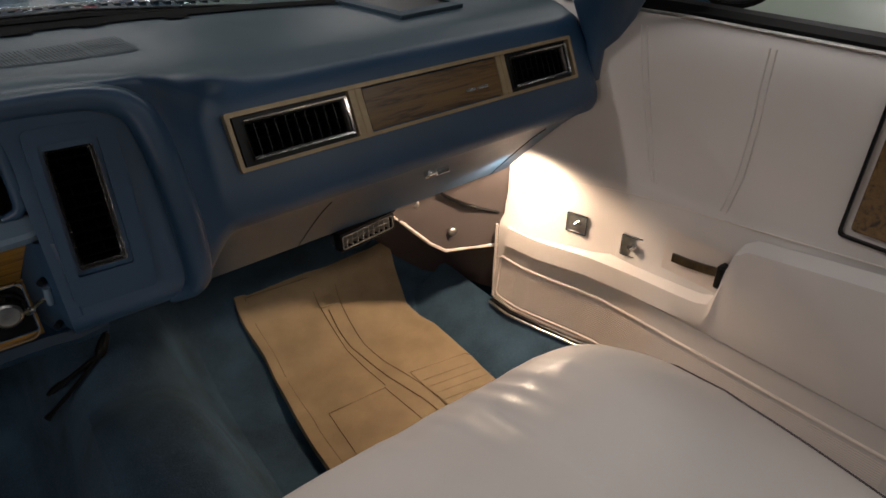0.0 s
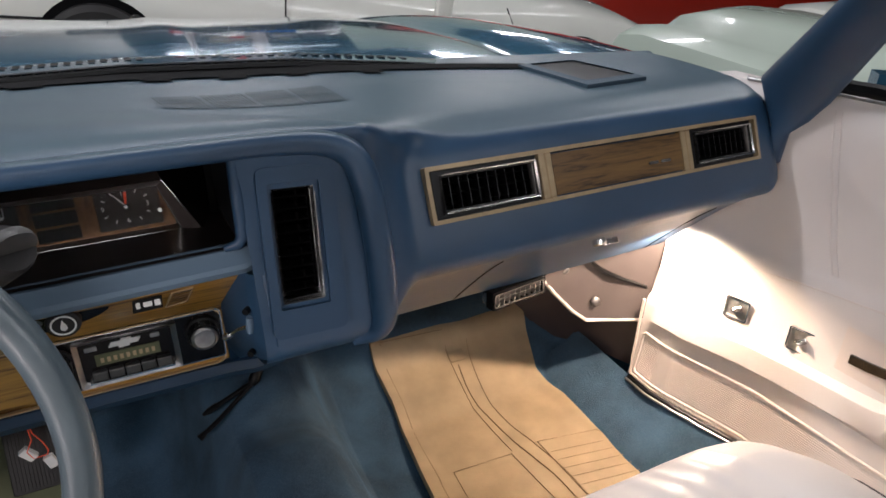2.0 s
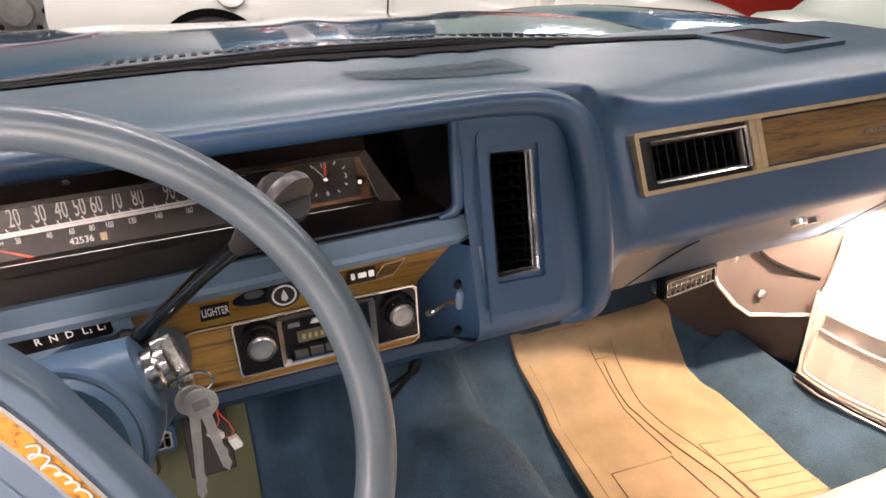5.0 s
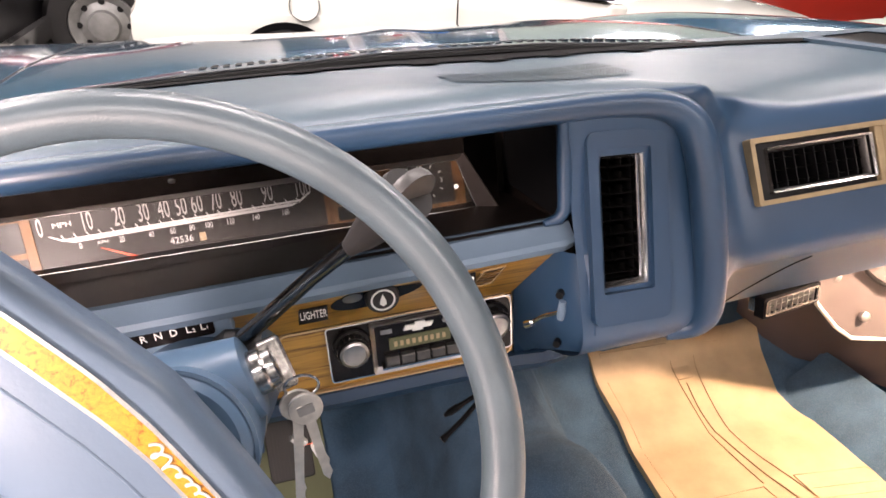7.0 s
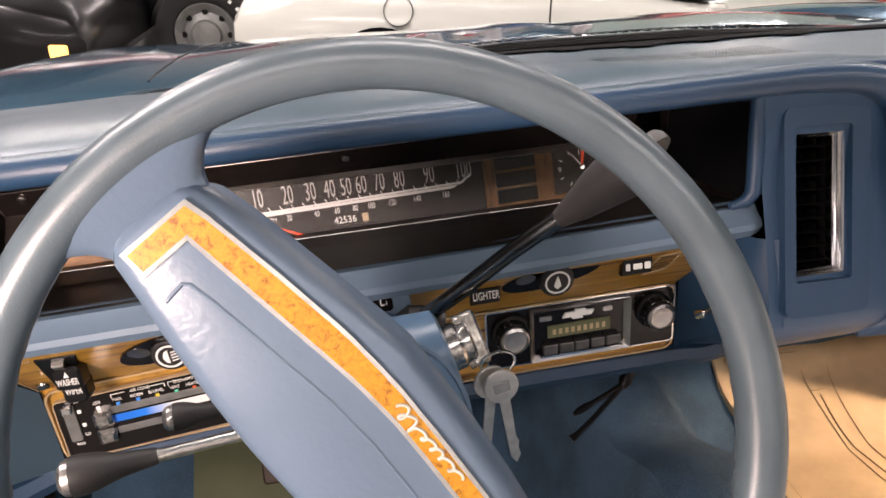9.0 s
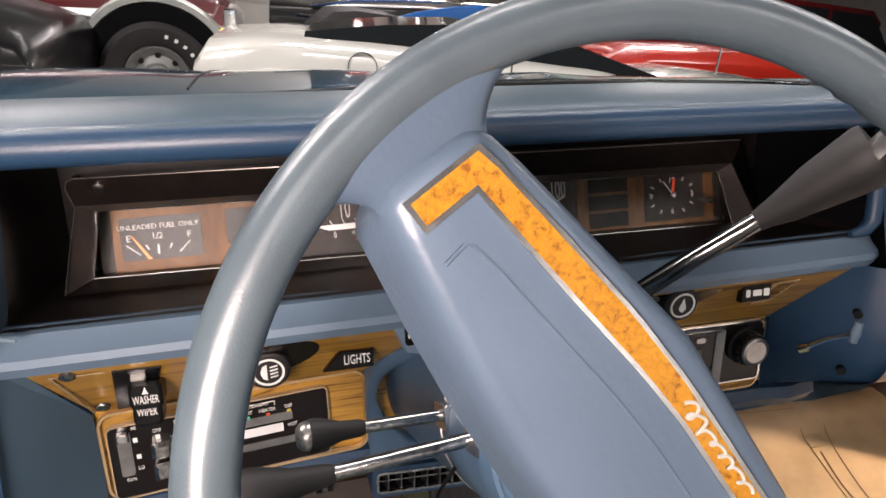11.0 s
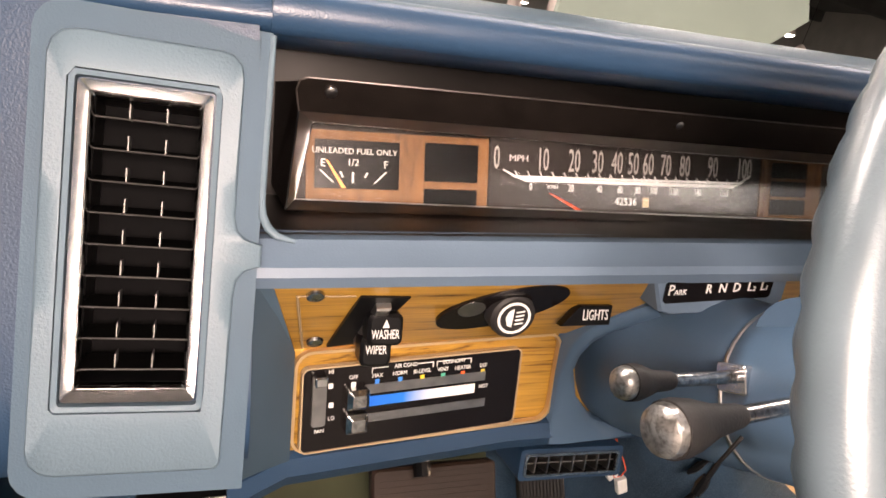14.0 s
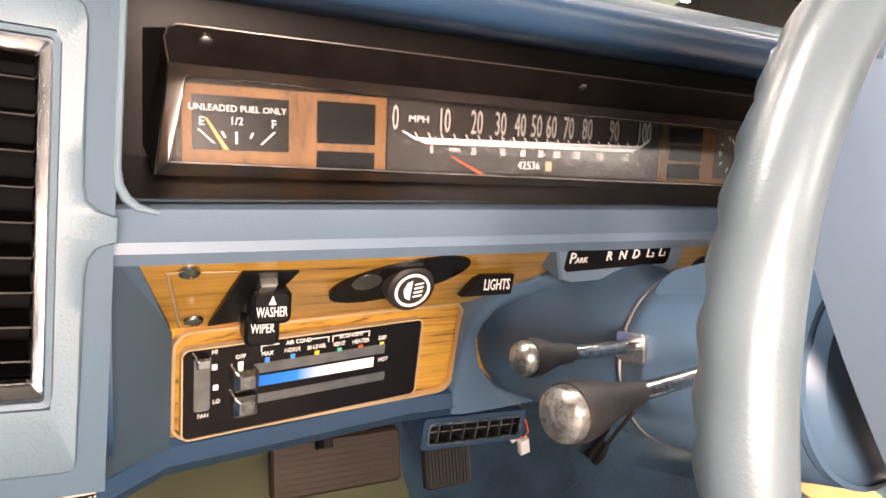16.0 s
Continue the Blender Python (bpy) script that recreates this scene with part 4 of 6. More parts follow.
wheel = thing("steering_wheel", COL_O, "blue two-spoke steering wheel, turned, with woodgrain pad insert", "steering wheel")
RIMF = Plane((-.264, -.295, .5745), (math.cos(radians(-2.4)), math.sin(radians(2.4)) * -.93, 0), (0, math.sin(radians(21.5)), math.cos(radians(21.5))))
R0, TR = .1824, .0118
bmw = bmesh.new()
rows = []
SEG = 264
for k in range(SEG):
    t = 2 * math.pi * k / SEG
    deg = math.degrees(t) % 360
    waves = .0026 * abs(math.sin(t * 33)) if 128 < deg < 238 or deg > 308 or deg < 58 else 0.0
    row = []
    for j in range(18):
        s = 2 * math.pi * j / 18
        rr = TR + waves * max(0.0, -math.sin(s) - .45) * 1.8
        r = R0 + rr * math.cos(s)
        row.append(bmw.verts.new(RIMF.p(r * math.cos(t), r * math.sin(t), rr * math.sin(s))))
    rows.append(row)
for k in range(SEG):
    r, s = rows[k], rows[(k + 1) % SEG]
    for j in range(18):
        bmw.faces.new((r[j], r[(j + 1) % 18], s[(j + 1) % 18], s[j]))
part("rim", bmw, BLUE_WHEEL, wheel, angle=60)
AX = radians(124)
PAD = Plane(COL_O, WHEEL.u * math.sin(AX) - WHEEL.v * math.cos(AX), WHEEL.u * math.cos(AX) + WHEEL.v * math.sin(AX))
for sgn in (1, -1):
    rows = []
    for i in range(9):
        f = i / 8
        half = .0265 + .034 * f ** 2.4
        top, low = -.024 + .019 * f ** .8, -.046 + .024 * f
        row = []
        for j in range(13):
            a = half * (j - 6) / 6
            b = (1 - f) * .146 + f * math.sqrt(.1795 ** 2 - a * a)
            row.append(PAD.p(a + .002 * f, sgn * b, top - .004 * (abs(j - 6) / 6) ** 4))
        for j in range(12, -1, -1):
            a = half * (j - 6) / 6
            b = (1 - f) * .146 + f * math.sqrt(.1795 ** 2 - a * a)
            row.append(PAD.p((a + .002 * f) * .97, sgn * b, low + .006 * (abs(j - 6) / 6) ** 4))
        rows.append(row)
    part("spoke", loft(rows, closed=True, cap=True), BLUE_PAD, wheel, angle=60)
STN = [(.1610, .010, -.040), (.1608, .008, -.026), (.1600, .0065, -.0175), (.1575, .0035, -.0142), (.1535, .0012, 0)] + [(.150 - .30 * k / 20, 0, 0) for k in range(21)] + [(-.158, .002, -.0145), (-.1605, .007, -.022), (-.161, .012, -.034)]


def pad_top(b):
    return -.0125 - .0075 * (1 - min(1, abs(b) / .15) ** 2)


def pad_right(b):
    return np.interp(b, [-.16, -.10, -.06, -.017, .032, .088, .133, .152, .162], [.018, .029, .0365, .042, .046, .038, .031, .0265, .024])


def pad_left(b):
    return -np.interp(b, [-.162, -.152, -.133, -.088, -.032, .0, .04, .07, .107, .147, .162], [.024, .0265, .031, .038, .0440, .0445, .0430, .0400, .0340, .0262, .0235])


secp = []
for b, inset, top in STN:
    l, r, t = pad_left(b) + inset, pad_right(b) - inset, pad_top(b) if not top else top
    secp.append([PAD.p(a, b, c) for a, c in ((l + .002, -.066), (l - .0100, -.058), (l - .0050, t - .019), (l - .0016, t - .006), (l + .0022, t - .0016), (l + .007, t), ((l + r) / 2, t + .0008), (r - .009, t), (r - .004, t - .002), (r - .0008, t - .006), (r + .001, t - .013), (r + .003, -.046), (r - .006, -.060))])
part("pad", loft(secp, closed=True, cap=True), BLUE_PAD, wheel, "blue padded crossbar", angle=50)
IO = [(.1480, .0165), (.140, .0188), (.099, .0240), (.056, .0285), (.02, .0290), (-.012, .0270), (-.048, .0242), (-.10, .0188), (-.135, .0140)]
II = [(.1375, .0066), (.108, .0092), (.07, .0127), (.036, .0160), (.008, .0167), (-.02, .0150), (-.048, .0128), (-.10, .0080), (-.138, .0040)]


def inlay(grow, c0, c1):
    """The L-shaped inlay: a short arm across the pad's end and a long one that follows its curve."""
    rows = []
    for k in range(27):
        b = .1498 + grow - (.2848 + grow) * k / 26
        o, q = np.interp(-b, [-p[0] for p in IO], [p[1] for p in IO]) + grow, np.interp(-b, [-p[0] for p in II], [p[1] for p in II]) - grow
        t = pad_top(b)
        rows.append([PAD.p(q, b, t + c0), PAD.p(q, b, t + c1), PAD.p(o, b, t + c1), PAD.p(o, b, t + c0)])
    long_arm = loft(rows, closed=True, cap=True)
    short = loft([[PAD.p(a, b, pad_top(b) + c) for b, c in ((.1378 - grow, c0), (.1378 - grow, c1), (.1498 + grow, c1), (.1498 + grow, c0))] for a in (-.0190 - grow, -.008, .003, .0105)], closed=True, cap=True)
    return merge(long_arm, short)


part("insert_edge", inlay(.0012, -.004, .0022), FRAME_METAL, wheel, smooth=False)
part("insert", inlay(-.0010, -.004, .0024), WOOD_BURL, wheel, "amber burl woodgrain insert", smooth=False)
part("pad_seam", tube([PAD.p(a, b, pad_top(b) + .0004) for a, b in ((-.021, .1228), (-.010, .1240), (-.0075, .1215), (-.0055, .108), (-.002, .07), (.001, .036), (.0015, .008), (-.001, -.03), (-.006, -.08), (-.010, -.125))], .0010, 6), BLUE_PAD, wheel)
flow = []
for k in range(121):
    f = k / 120
    b = .0125 - .047 * f
    tall = float(np.interp(f, [0, .06, .14, .2, .26, .32, .6, .8, .9, 1], [.0050, .0056, .0024, .0050, .0052, .0020, .0026, .0022, .0030, .0014]))
    swing = 2 * math.pi * 6.6 * f + .7 * math.sin(11 * f)
    flow.append(PAD.p(.0222 - .001 * f + tall * .75 * math.sin(swing), b + (.0020 + .0006 * math.sin(17 * f)) * math.cos(swing + .5), pad_top(b) + .0030))
part("script_flourish", tube(flow, .0008, 6), GREY_INK, wheel, "white script flourish on the insert")

# ---- keys ----
keys = thing("key_ring", (-.186, -.170, .47), "metal car keys hanging from the ignition lock", "keys")
KC = Vector((-.183, -.168, .513))
part("ring", tube([KC + Vector((.012 * math.cos(t), -.004 * math.sin(t), .016 + .012 * math.sin(t))) for t in [2 * math.pi * k / 20 for k in range(21)]], .0011, 8, cap=False), CHROME, keys)
for dx, ln, rot in ((0.0, .062, 8), (-.014, .090, -6)):
    KP = Plane(KC + Vector((dx * .4, -.004 - dx * .5, 0)), (math.cos(radians(rot)), .1, math.sin(radians(rot))), (-math.sin(radians(rot)), 0, math.cos(radians(rot))))
    kk = part("key", merge(prism(KP, oval(0, 0, .0125, .013), 0, .0022, .0005), prism(KP, [(-.0035, -.011), (-.0042, -ln), (-.001, -ln - .006), (.003, -ln), (.0025, -ln + .008), (.004, -ln + .012), (.0025, -ln + .018), (.0042, -.011)], 0, .0018)), KEY_METAL, keys, "worn metal key", angle=30)
    part("emblem", prism(KP, outline(-.006, .006, -.004, .004, .001), .002, .0028), STEEL, kk)

# ---- radio ----
radio = thing("car_radio", (-.057, .02, .405), "chrome and black pushbutton car radio with two knobs", "radio")
RP = Plane((-.165, .0135, .397), (.20, .001, 0), Z)
part("face_plate", prism(RP, outline(.010, .206, .004, .067, .003), -.02, .002, .0008), BLACK_GLOSS, radio)
part("plate_edge", ring(RP, outline(.0085, .2075, .0025, .0685, .004), outline(.010, .206, .004, .067, .003), -.01, .0028), CHROME, radio)
part("bezel", ring(RP, outline(.053, .158, .006, .065, .002), outline(.058, .152, .011, .060, .002), -.005, .008, c_in=.003), STEEL, radio, "brushed silver bezel")
part("display", prism(RP, outline(.072, .138, .0295, .0435), .001, .0035), OLIVE, radio, "dim green display")
for k in range(9):
    part("display_mark", prism(RP, outline(.077 + k * .0065, .0805 + k * .0065, .033, .039), .0035, .0039), TAN, radio, smooth=False)
part("badge", prism(RP, [(.0875, .0505), (.0975, .0505), (.0975, .048), (.1085, .048), (.1085, .0505), (.1175, .0505), (.1205, .0555), (.1115, .0555), (.1115, .058), (.1005, .058), (.1005, .0555), (.0905, .0555)], .002, .0045), WHITE_INK, radio, smooth=False)
part("indicator", prism(RP, outline(.064, .076, .050, .055), .002, .0038), STEEL, radio)
part("indicator", prism(RP, outline(.130, .140, .051, .056, .002), .002, .0038), STEEL, radio)
for k in range(5):
    part("push_button", prism(RP, outline(.066 + k * .0165, .081 + k * .0165, .013, .024, .001), 0, .009, .001), DARK_STEEL, radio, "dulled silver push button")
part("button_rail", prism(RP, outline(.062, .150, .0105, .0125), 0, .0095), CHROME, radio)
for x in (.034, .185):
    kn = part("knob", lathe(RP, x, .043, [(.0195, .001), (.0195, .005), (.0165, .006), (.0165, .016), (.0150, .018)], 28), BLACK, radio, "black ribbed knob with chrome cap")
    for q in range(18):
        t = 2 * math.pi * q / 18
        part("knob_rib", tube([RP.p(x + .0166 * math.cos(t), .043 + .0166 * math.sin(t), .007), RP.p(x + .0166 * math.cos(t), .043 + .0166 * math.sin(t), .016)], .0007, 5), WORN_CHROME, kn)
    part("knob_cap", lathe(RP, x, .043, [(.0145, .017), (.0145, .0205), (.0120, .0222), (.0112, .0208), (.0106, .0206), (.004, .0210)], 28), STEEL, kn)

# ---- heater control ----
hc = thing("climate_control", (-.47, .0, .395), "black heater and air conditioning slider panel", "climate control")
AC = Plane((-.5535, -.0115, .3935), (.163, .021, 0), (0, .06, 1))
part("panel", prism(AC, outline(0, .1665, 0, .0605, .004), -.004, .0018, .0006), BLACK_GLOSS, hc)
part("panel_edge", ring(AC, outline(-.001, .1675, -.001, .0615, .005), outline(.0, .1665, .0, .0605, .004), -.003, .0024), TAN_EDGE, hc)
SL = Plane(AC.p(0, 0, 0), AC.u, AC.v)
for b0, b1, a0, a1 in ((.0385, .0455, .043, .137), (.0170, .0235, .045, .139)):
    part("slider_slot", prism(SL, outline(a0, a1, b0, b1), .0015, .0024), STEEL, hc)
part("temperature_band", prism(SL, outline(.0445, .1290, .0290, .0365), .0015, .0023), BAND, hc, "blue to white temperature band", smooth=False)
for b in (.0305, .0125):
    part("slider_knob", prism(SL, outline(.029, .0445, b, b + .0145, .002), 0, .011, .003), WORN_CHROME, hc, "silver slider knob")
part("fan_slot", prism(SL, outline(.006, .0155, .0195, .056, .002), .0015, .004), STEEL, hc)
part("fan_knob", prism(SL, outline(.0065, .015, .050, .057, .001), .003, .009, .001), CHROME, hc)
for txt, a, b in (("HI", .0185, .0577), ("LO", .0200, .0235), ("FAN", .0120, .0150), ("OFF", .0343, .0520), ("MAX", .0514, .0515), ("NORM", .0680, .0515), ("BI-LEVEL", .0850, .0512), ("VENT", .1013, .0508), ("HEATER", .1175, .0505), ("DEF", .1345, .0505), ("AIR COND", .0723, .0570), ("ECONOMY", .1101, .0562), ("HOT", .1365, .0335)):
    part("label_text", words(txt, SL, a, b, .002, .0029, .86), WHITE_INK, hc)
for a, b, cc in ((.0345, .0468, (.8, .8, .78)), (.0514, .0470, (.04, .25, .8)), (.0685, .0468, (.04, .25, .8)), (.0853, .0464, (.85, .6, .05)), (.1018, .0460, (.1, .6, .42)), (.1178, .0458, (.85, .12, .03)), (.1345, .0457, (.85, .7, .1)), (.0185, .0475, (.8, .8, .78)), (.0194, .0334, (.8, .8, .78))):
    part("position_mark", prism(SL, outline(a - .0016, a + .0016, b - .0018, b + .0018), .0015, .0023), material("mark_ink", cc, 0.5, vary=0.02), hc, smooth=False)
for a0, a1 in ((.047, .0935), (.096, .124)):
    for q in ((a0, a0 + .0006, .0535, .0575), (a1 - .0006, a1, .0535, .0575), (a0, a0 + .012, .0570, .0576), (a1 - .012, a1, .0570, .0576)):
        part("bracket_line", prism(SL, outline(*q), .0015, .0022), WHITE_INK, hc, smooth=False)

# ---- switches on the wood strip ----
SW = Plane((-.5535, -.012, .470), (.60, .012, .004), (0, -.0515, .065))
wp = thing("wiper_switch", SW.p(.05, .02, 0), "black wiper and washer switch with two tabs", "switch")
part("well", prism(SW, [(.0125, .005), (.036, .010), (.053, .0675), (.0229, .0690)], -.001, .0012), BLACK, wp)
part("lever_plate", prism(SW, [(.028, .015), (.040, .015), (.042, .062), (.033, .062)], .001, .006, .001), STEEL, wp)
W1 = Plane((-.5250, -.0405, .4725), X, (0, .12, 1))
part("tab", prism(W1, outline(0, .0195, 0, .019, .004), -.012, .004, .002), BLACK, wp, "black wiper tab")
part("tab_text", words("WIPER", W1, .0097, .0110, .0043, .0056, .56), WHITE_INK, wp)
W2 = Plane((-.5235, -.0490, .4905), X, (0, .10, 1))
part("tab", prism(W2, outline(0, .0215, 0, .020, .004), -.012, .004, .002), BLACK, wp, "black washer tab")
part("tab_text", words("WASHER", W2, .0107, .0075, .0043, .0056, .52), WHITE_INK, wp)
part("tab_arrow", prism(W2, [(.0088, .0120), (.0128, .0120), (.0108, .0170)], .004, .0046), WHITE_INK, wp, smooth=False)
part("strip_frame", merge(tube([SW.p(-.013, .071, .001), SW.p(-.003, .006, .001)], .0009, 6), tube([SW.p(-.013, .071, .001), SW.p(.02, .070, .001)], .0006, 6)), TAN_LINE, wp)
for a, b in ((-.003, .0708), (.004, .0127)):
    part("screw", lathe(SW, a, b, [(.0055, 0), (.005, .002), (.003, .003)], 16), WORN_CHROME, wp, "oval head screw")


def dial_switch(name, ca, cb, ka, kb, tilt, label, category):
    """A knob that faces straight back on a slanted oval plate."""
    s = thing(name, SW.p(ca, cb, 0), label, category)
    ct, st = math.cos(radians(tilt)), math.sin(radians(tilt))
    pts = [(ca + .044 * math.cos(t) * ct - .0215 * math.sin(t) * st, cb + .044 * math.cos(t) * st + .0215 * math.sin(t) * ct) for t in [2 * math.pi * k / 40 for k in range(40)]]
    part("escutcheon", prism(SW, pts, -.001, .0016), BLACK_GLOSS, s)
    F = Plane(SW.p(ka, kb, .002), X, (0, -.12, 1))
    k = part("knob", lathe(F, 0, 0, [(.0155, -.012), (.0158, .004), (.015, .008), (.013, .0095)], 30), RUBBER, s, "round black knob with white symbol")
    part("symbol_ring", ring(F, oval(0, 0, .0112, .0112), oval(0, 0, .0096, .0096), .009, .0101), WHITE_INK, k)
    part("shaft_glint", lathe(SW, ka - .026, kb + .002, [(.009, 0), (.009, .002), (.006, .0025)], 18), STEEL, s)
    return k, F


k, F = dial_switch("headlamp_switch", .118, .052, .1225, .0500, 26, "black headlamp switch knob on oval plate", "switch")
part("symbol", merge(prism(F, [(-.001, -.0065), (-.001, .0065), (-.004, .005), (-.0055, .001), (-.0055, -.001), (-.004, -.005)], .009, .0102), *[prism(F, [(.001, .0035 - .0028 * i), (.0065, .0045 - .0028 * i), (.0065, .0054 - .0028 * i), (.001, .0044 - .0028 * i)], .009, .0102) for i in range(4)]), WHITE_INK, k, smooth=False)
k, F = dial_switch("defogger_knob", .447, .0675, .4495, .0680, 14, "black control knob with drop symbol on oval plate", "switch")
part("symbol", prism(F, [(-.003, -.004), (0, -.0065), (.003, -.004), (.0028, -.001), (0, .0065), (-.0028, -.001)], .009, .0102), WHITE_INK, k, smooth=False)
for nm, txt, a, b, w in (("light_label", "LIGHTS", .186, .0480, .022), ("lighter_label", "LIGHTER", .388, .0612, .022), ("temperature_label", "", .524, .0705, .024)):
    lb = thing(nm, SW.p(a, b, 0), "black switch label plate with white lettering", "label")
    LB = Plane(SW.p(a, b, .006), X, (0, .12, 1))
    part("plate", prism(LB, [(-w / 2 - (.014 if txt == "LIGHTS" else .003), -.0075), (w / 2 + .001, -.007), (w / 2 + .002, .0065), (-w / 2 - .001, .007)], -.006, .001, .0006), BLACK, lb)
    if txt:
        part("lettering", words(txt, LB, 0, 0, .0013, .0072, .58), WHITE_INK, lb)
for a, w, h in ((-.009, .0020, .0032), (0, .0042, .0026), (.009, .0028, .0032)):
    part("lettering", prism(LB, outline(a - w, a + w, -h, h, .001), .001, .0014), WHITE_INK, lb, smooth=False)
vl = thing("small_louvre", SW.p(.555, .05, 0), "small woodgrain louvred plate in the switch strip", "louvre")
part("frame", ring(SW, [(.539, .036), (.562, .040), (.569, .074), (.547, .072)], [(.5405, .038), (.5605, .0415), (.567, .072), (.5485, .0705)], 0, .0016), TAN_LINE, vl)
for i in range(5):
    part("louvre", prism(SW, [(.541 + .0013 * i, .041 + .006 * i), (.5615 + .0011 * i, .0445 + .006 * i), (.5617 + .0011 * i, .0465 + .006 * i), (.5413 + .0013 * i, .0430 + .006 * i)], 0, .0014), WOOD_DARK, vl, smooth=False)

# ---- small lever and screws right of the radio ----
sm = thing("vent_lever", (.062, -.045, .47), "small chrome vent lever with two screws", "lever")
part("rod", tube([(.043, -.040, .459), (.052, -.052, .472), (.062, -.068, .483)], .0020, 8), CHROME, sm)
part("tip", tube([(.040, -.036, .456), (.044, -.042, .4605)], [.0045, .0038], 10), CHROME, sm)
part("slot", tube([(.063, -.071, .496), (.0625, -.070, .486), (.0620, -.069, .476)], [.0035, .0045, .0035], 10), BLUE_LIGHT, sm)
for y, z in ((-.069, .503), (-.064, .446)):
    part("screw", lathe(Plane((.061, y, z), (.8, -.6, 0), Z), 0, 0, [(.0038, -.004), (.0038, .003)], 10), BLACK, sm)

# ---- dangling plug and wires under the dash ----
pl = thing("loose_plug", (0, .12, .2), "black plug on a short cable hanging under the dashboard", "cable")
part("plug_body", tube([(.118, .262, .196), (.108, .256, .183), (.100, .250, .172), (.094, .246, .166)], [.005, .009, .010, .006], 10), BLACK, pl)
part("wire", tube([(.098, .248, .170), (.070, .242, .162), (.045, .236, .156), (.032, .232, .153)], [.0045, .004, .0035, .005], 8), BLACK, pl)
part("plug_tip", tube([(.034, .233, .1535), (.020, .229, .150), (.010, .227, .147)], [.0055, .0055, .0025], 8), BLACK, pl)
part("wire", tube([(.098, .248, .170), (.066, .234, .152), (.035, .218, .138), (.010, .207, .128), (-.002, .203, .122)], [.0045, .004, .004, .004, .006], 8), BLACK, pl)
part("hanger", tube([(.118, .262, .196), (.122, .268, .23), (.120, .27, .30)], .003, 8), BLACK, pl)
cw = thing("connector_wires", (-.184, .12, .23), "white connector on red wires under the dashboard", "cable")
part("connector", prism(Plane((-.184, .118, .230), (1, 0, .3), (-.3, 0, 1)), outline(-.006, .006, -.0095, .0095, .001), -.0035, .0035, .001), WHITE_INK, cw)
part("wire", tube([(-.186, .119, .241), (-.183, .117, .250), (-.187, .120, .262), (-.196, .126, .275), (-.20, .13, .31)], .0007, 6), RED_INK, cw)
part("wire", tube([(-.188, .119, .241), (-.200, .112, .246), (-.205, .112, .258), (-.197, .116, .272), (-.20, .13, .30)], .0007, 6), RED_INK, cw)
part("connector", prism(Plane((-.205, .116, .252), (1, 0, .7), (-.7, 0, 1)), outline(-.006, .006, -.010, .010, .001), -.004, .004, .001), WHITE_INK, cw)

cc = thing("column_cable", (-.34, -.14, .45), "thin black wire and plug under the steering column", "cable")
part("wire", tube([(-.318, -.140, .470), (-.328, -.138, .452), (-.331, -.134, .436)], .0013, 6), BLACK, cc)
part("plug_body", tube([(-.330, -.134, .440), (-.331, -.133, .434), (-.333, -.132, .427)], [.0025, .0038, .003], 8), BLACK, cc)

BR = Plane((-.6540, .0, .3530), (.0545, 0, .0015), (0, .18, -1))
br = thing("brake_release", (-.627, .01, .335), "black parking brake release handle with white lettering", "handle")
BRU = Plane(BR.p(0, 0, 0), BR.u, -BR.v)
part("handle", prism(BRU, outline(-.004, .058, -.024, 0, .003), -.012, .0, .0015), BLACK, br)
part("top_edge", tube([BRU.p(-.001, -.0002, 0), BRU.p(.0545, -.0002, 0)], .0009, 6), WHITE_TRIM, br)
part("lettering", words("BRAKE RELEASE", BRU, .0272, -.0075, .0004, .0082, .66), WHITE_INK, br)
part("stem", tube([BRU.p(.060, -.001, -.004), BRU.p(.064, .001, -.001), BRU.p(.074, .006, .0)], [.0035, .004, .002], 8), BLACK, br)
part("bracket", box(-.645, -.61, .010, .06, .325, .352, .003), BLACK_DULL, br)

# ---- floor, footwells ----
def floor_z(x, y):
    z = -.105 + (.212 + .20 * max(0, min(.3, y - .05)) + .09 * max(0, min(1, (.17 - y) / .12))) * math.exp(-((x - .11) / .125) ** 4)
    return z + .42 * max(0, y - .29) + .6 * max(0, y - .43)


car = thing("classic_car", (.11, .5, -.42), "metallic blue classic car body with open top", "car")
nx, ny = 60, 40
pts = [(-.80 + 1.70 * i / nx, -.75 + 1.40 * j / ny) for i in range(nx + 1) for j in range(ny + 1)]
part("carpet", sheet([(x, y, floor_z(x, y) + .006 * noise.noise((x * 9, y * 9, 0))) for x, y in pts], [(i * (ny + 1) + j, (i + 1) * (ny + 1) + j, (i + 1) * (ny + 1) + j + 1, i * (ny + 1) + j + 1) for i in range(nx) for j in range(ny)]), CARPET, car, "blue cut pile carpet")
part("firewall", box(-.80, .95, .62, .66, -.2, .50), BLACK_DULL, car)


def sill_dx(y):
    return .28 * max(-.06, min(.11, .03 - y)) + .06 * max(0, -.08 - y)


part("sill_carpet", loft([[Vector((x + .9 * sill_dx(y) * max(0, (x - .76) / .125), y, z + .004 * noise.noise((x * 30, y * 14, 5)))) for x, z in ((.74, -.112), (.77, -.088), (.80, -.066), (.835, -.050), (.865, -.035), (.888, -.016))] for y in (-.75, -.4, -.2, -.1, -.02, .06, .14, .20, .26, .31, .36)]), CARPET, car)
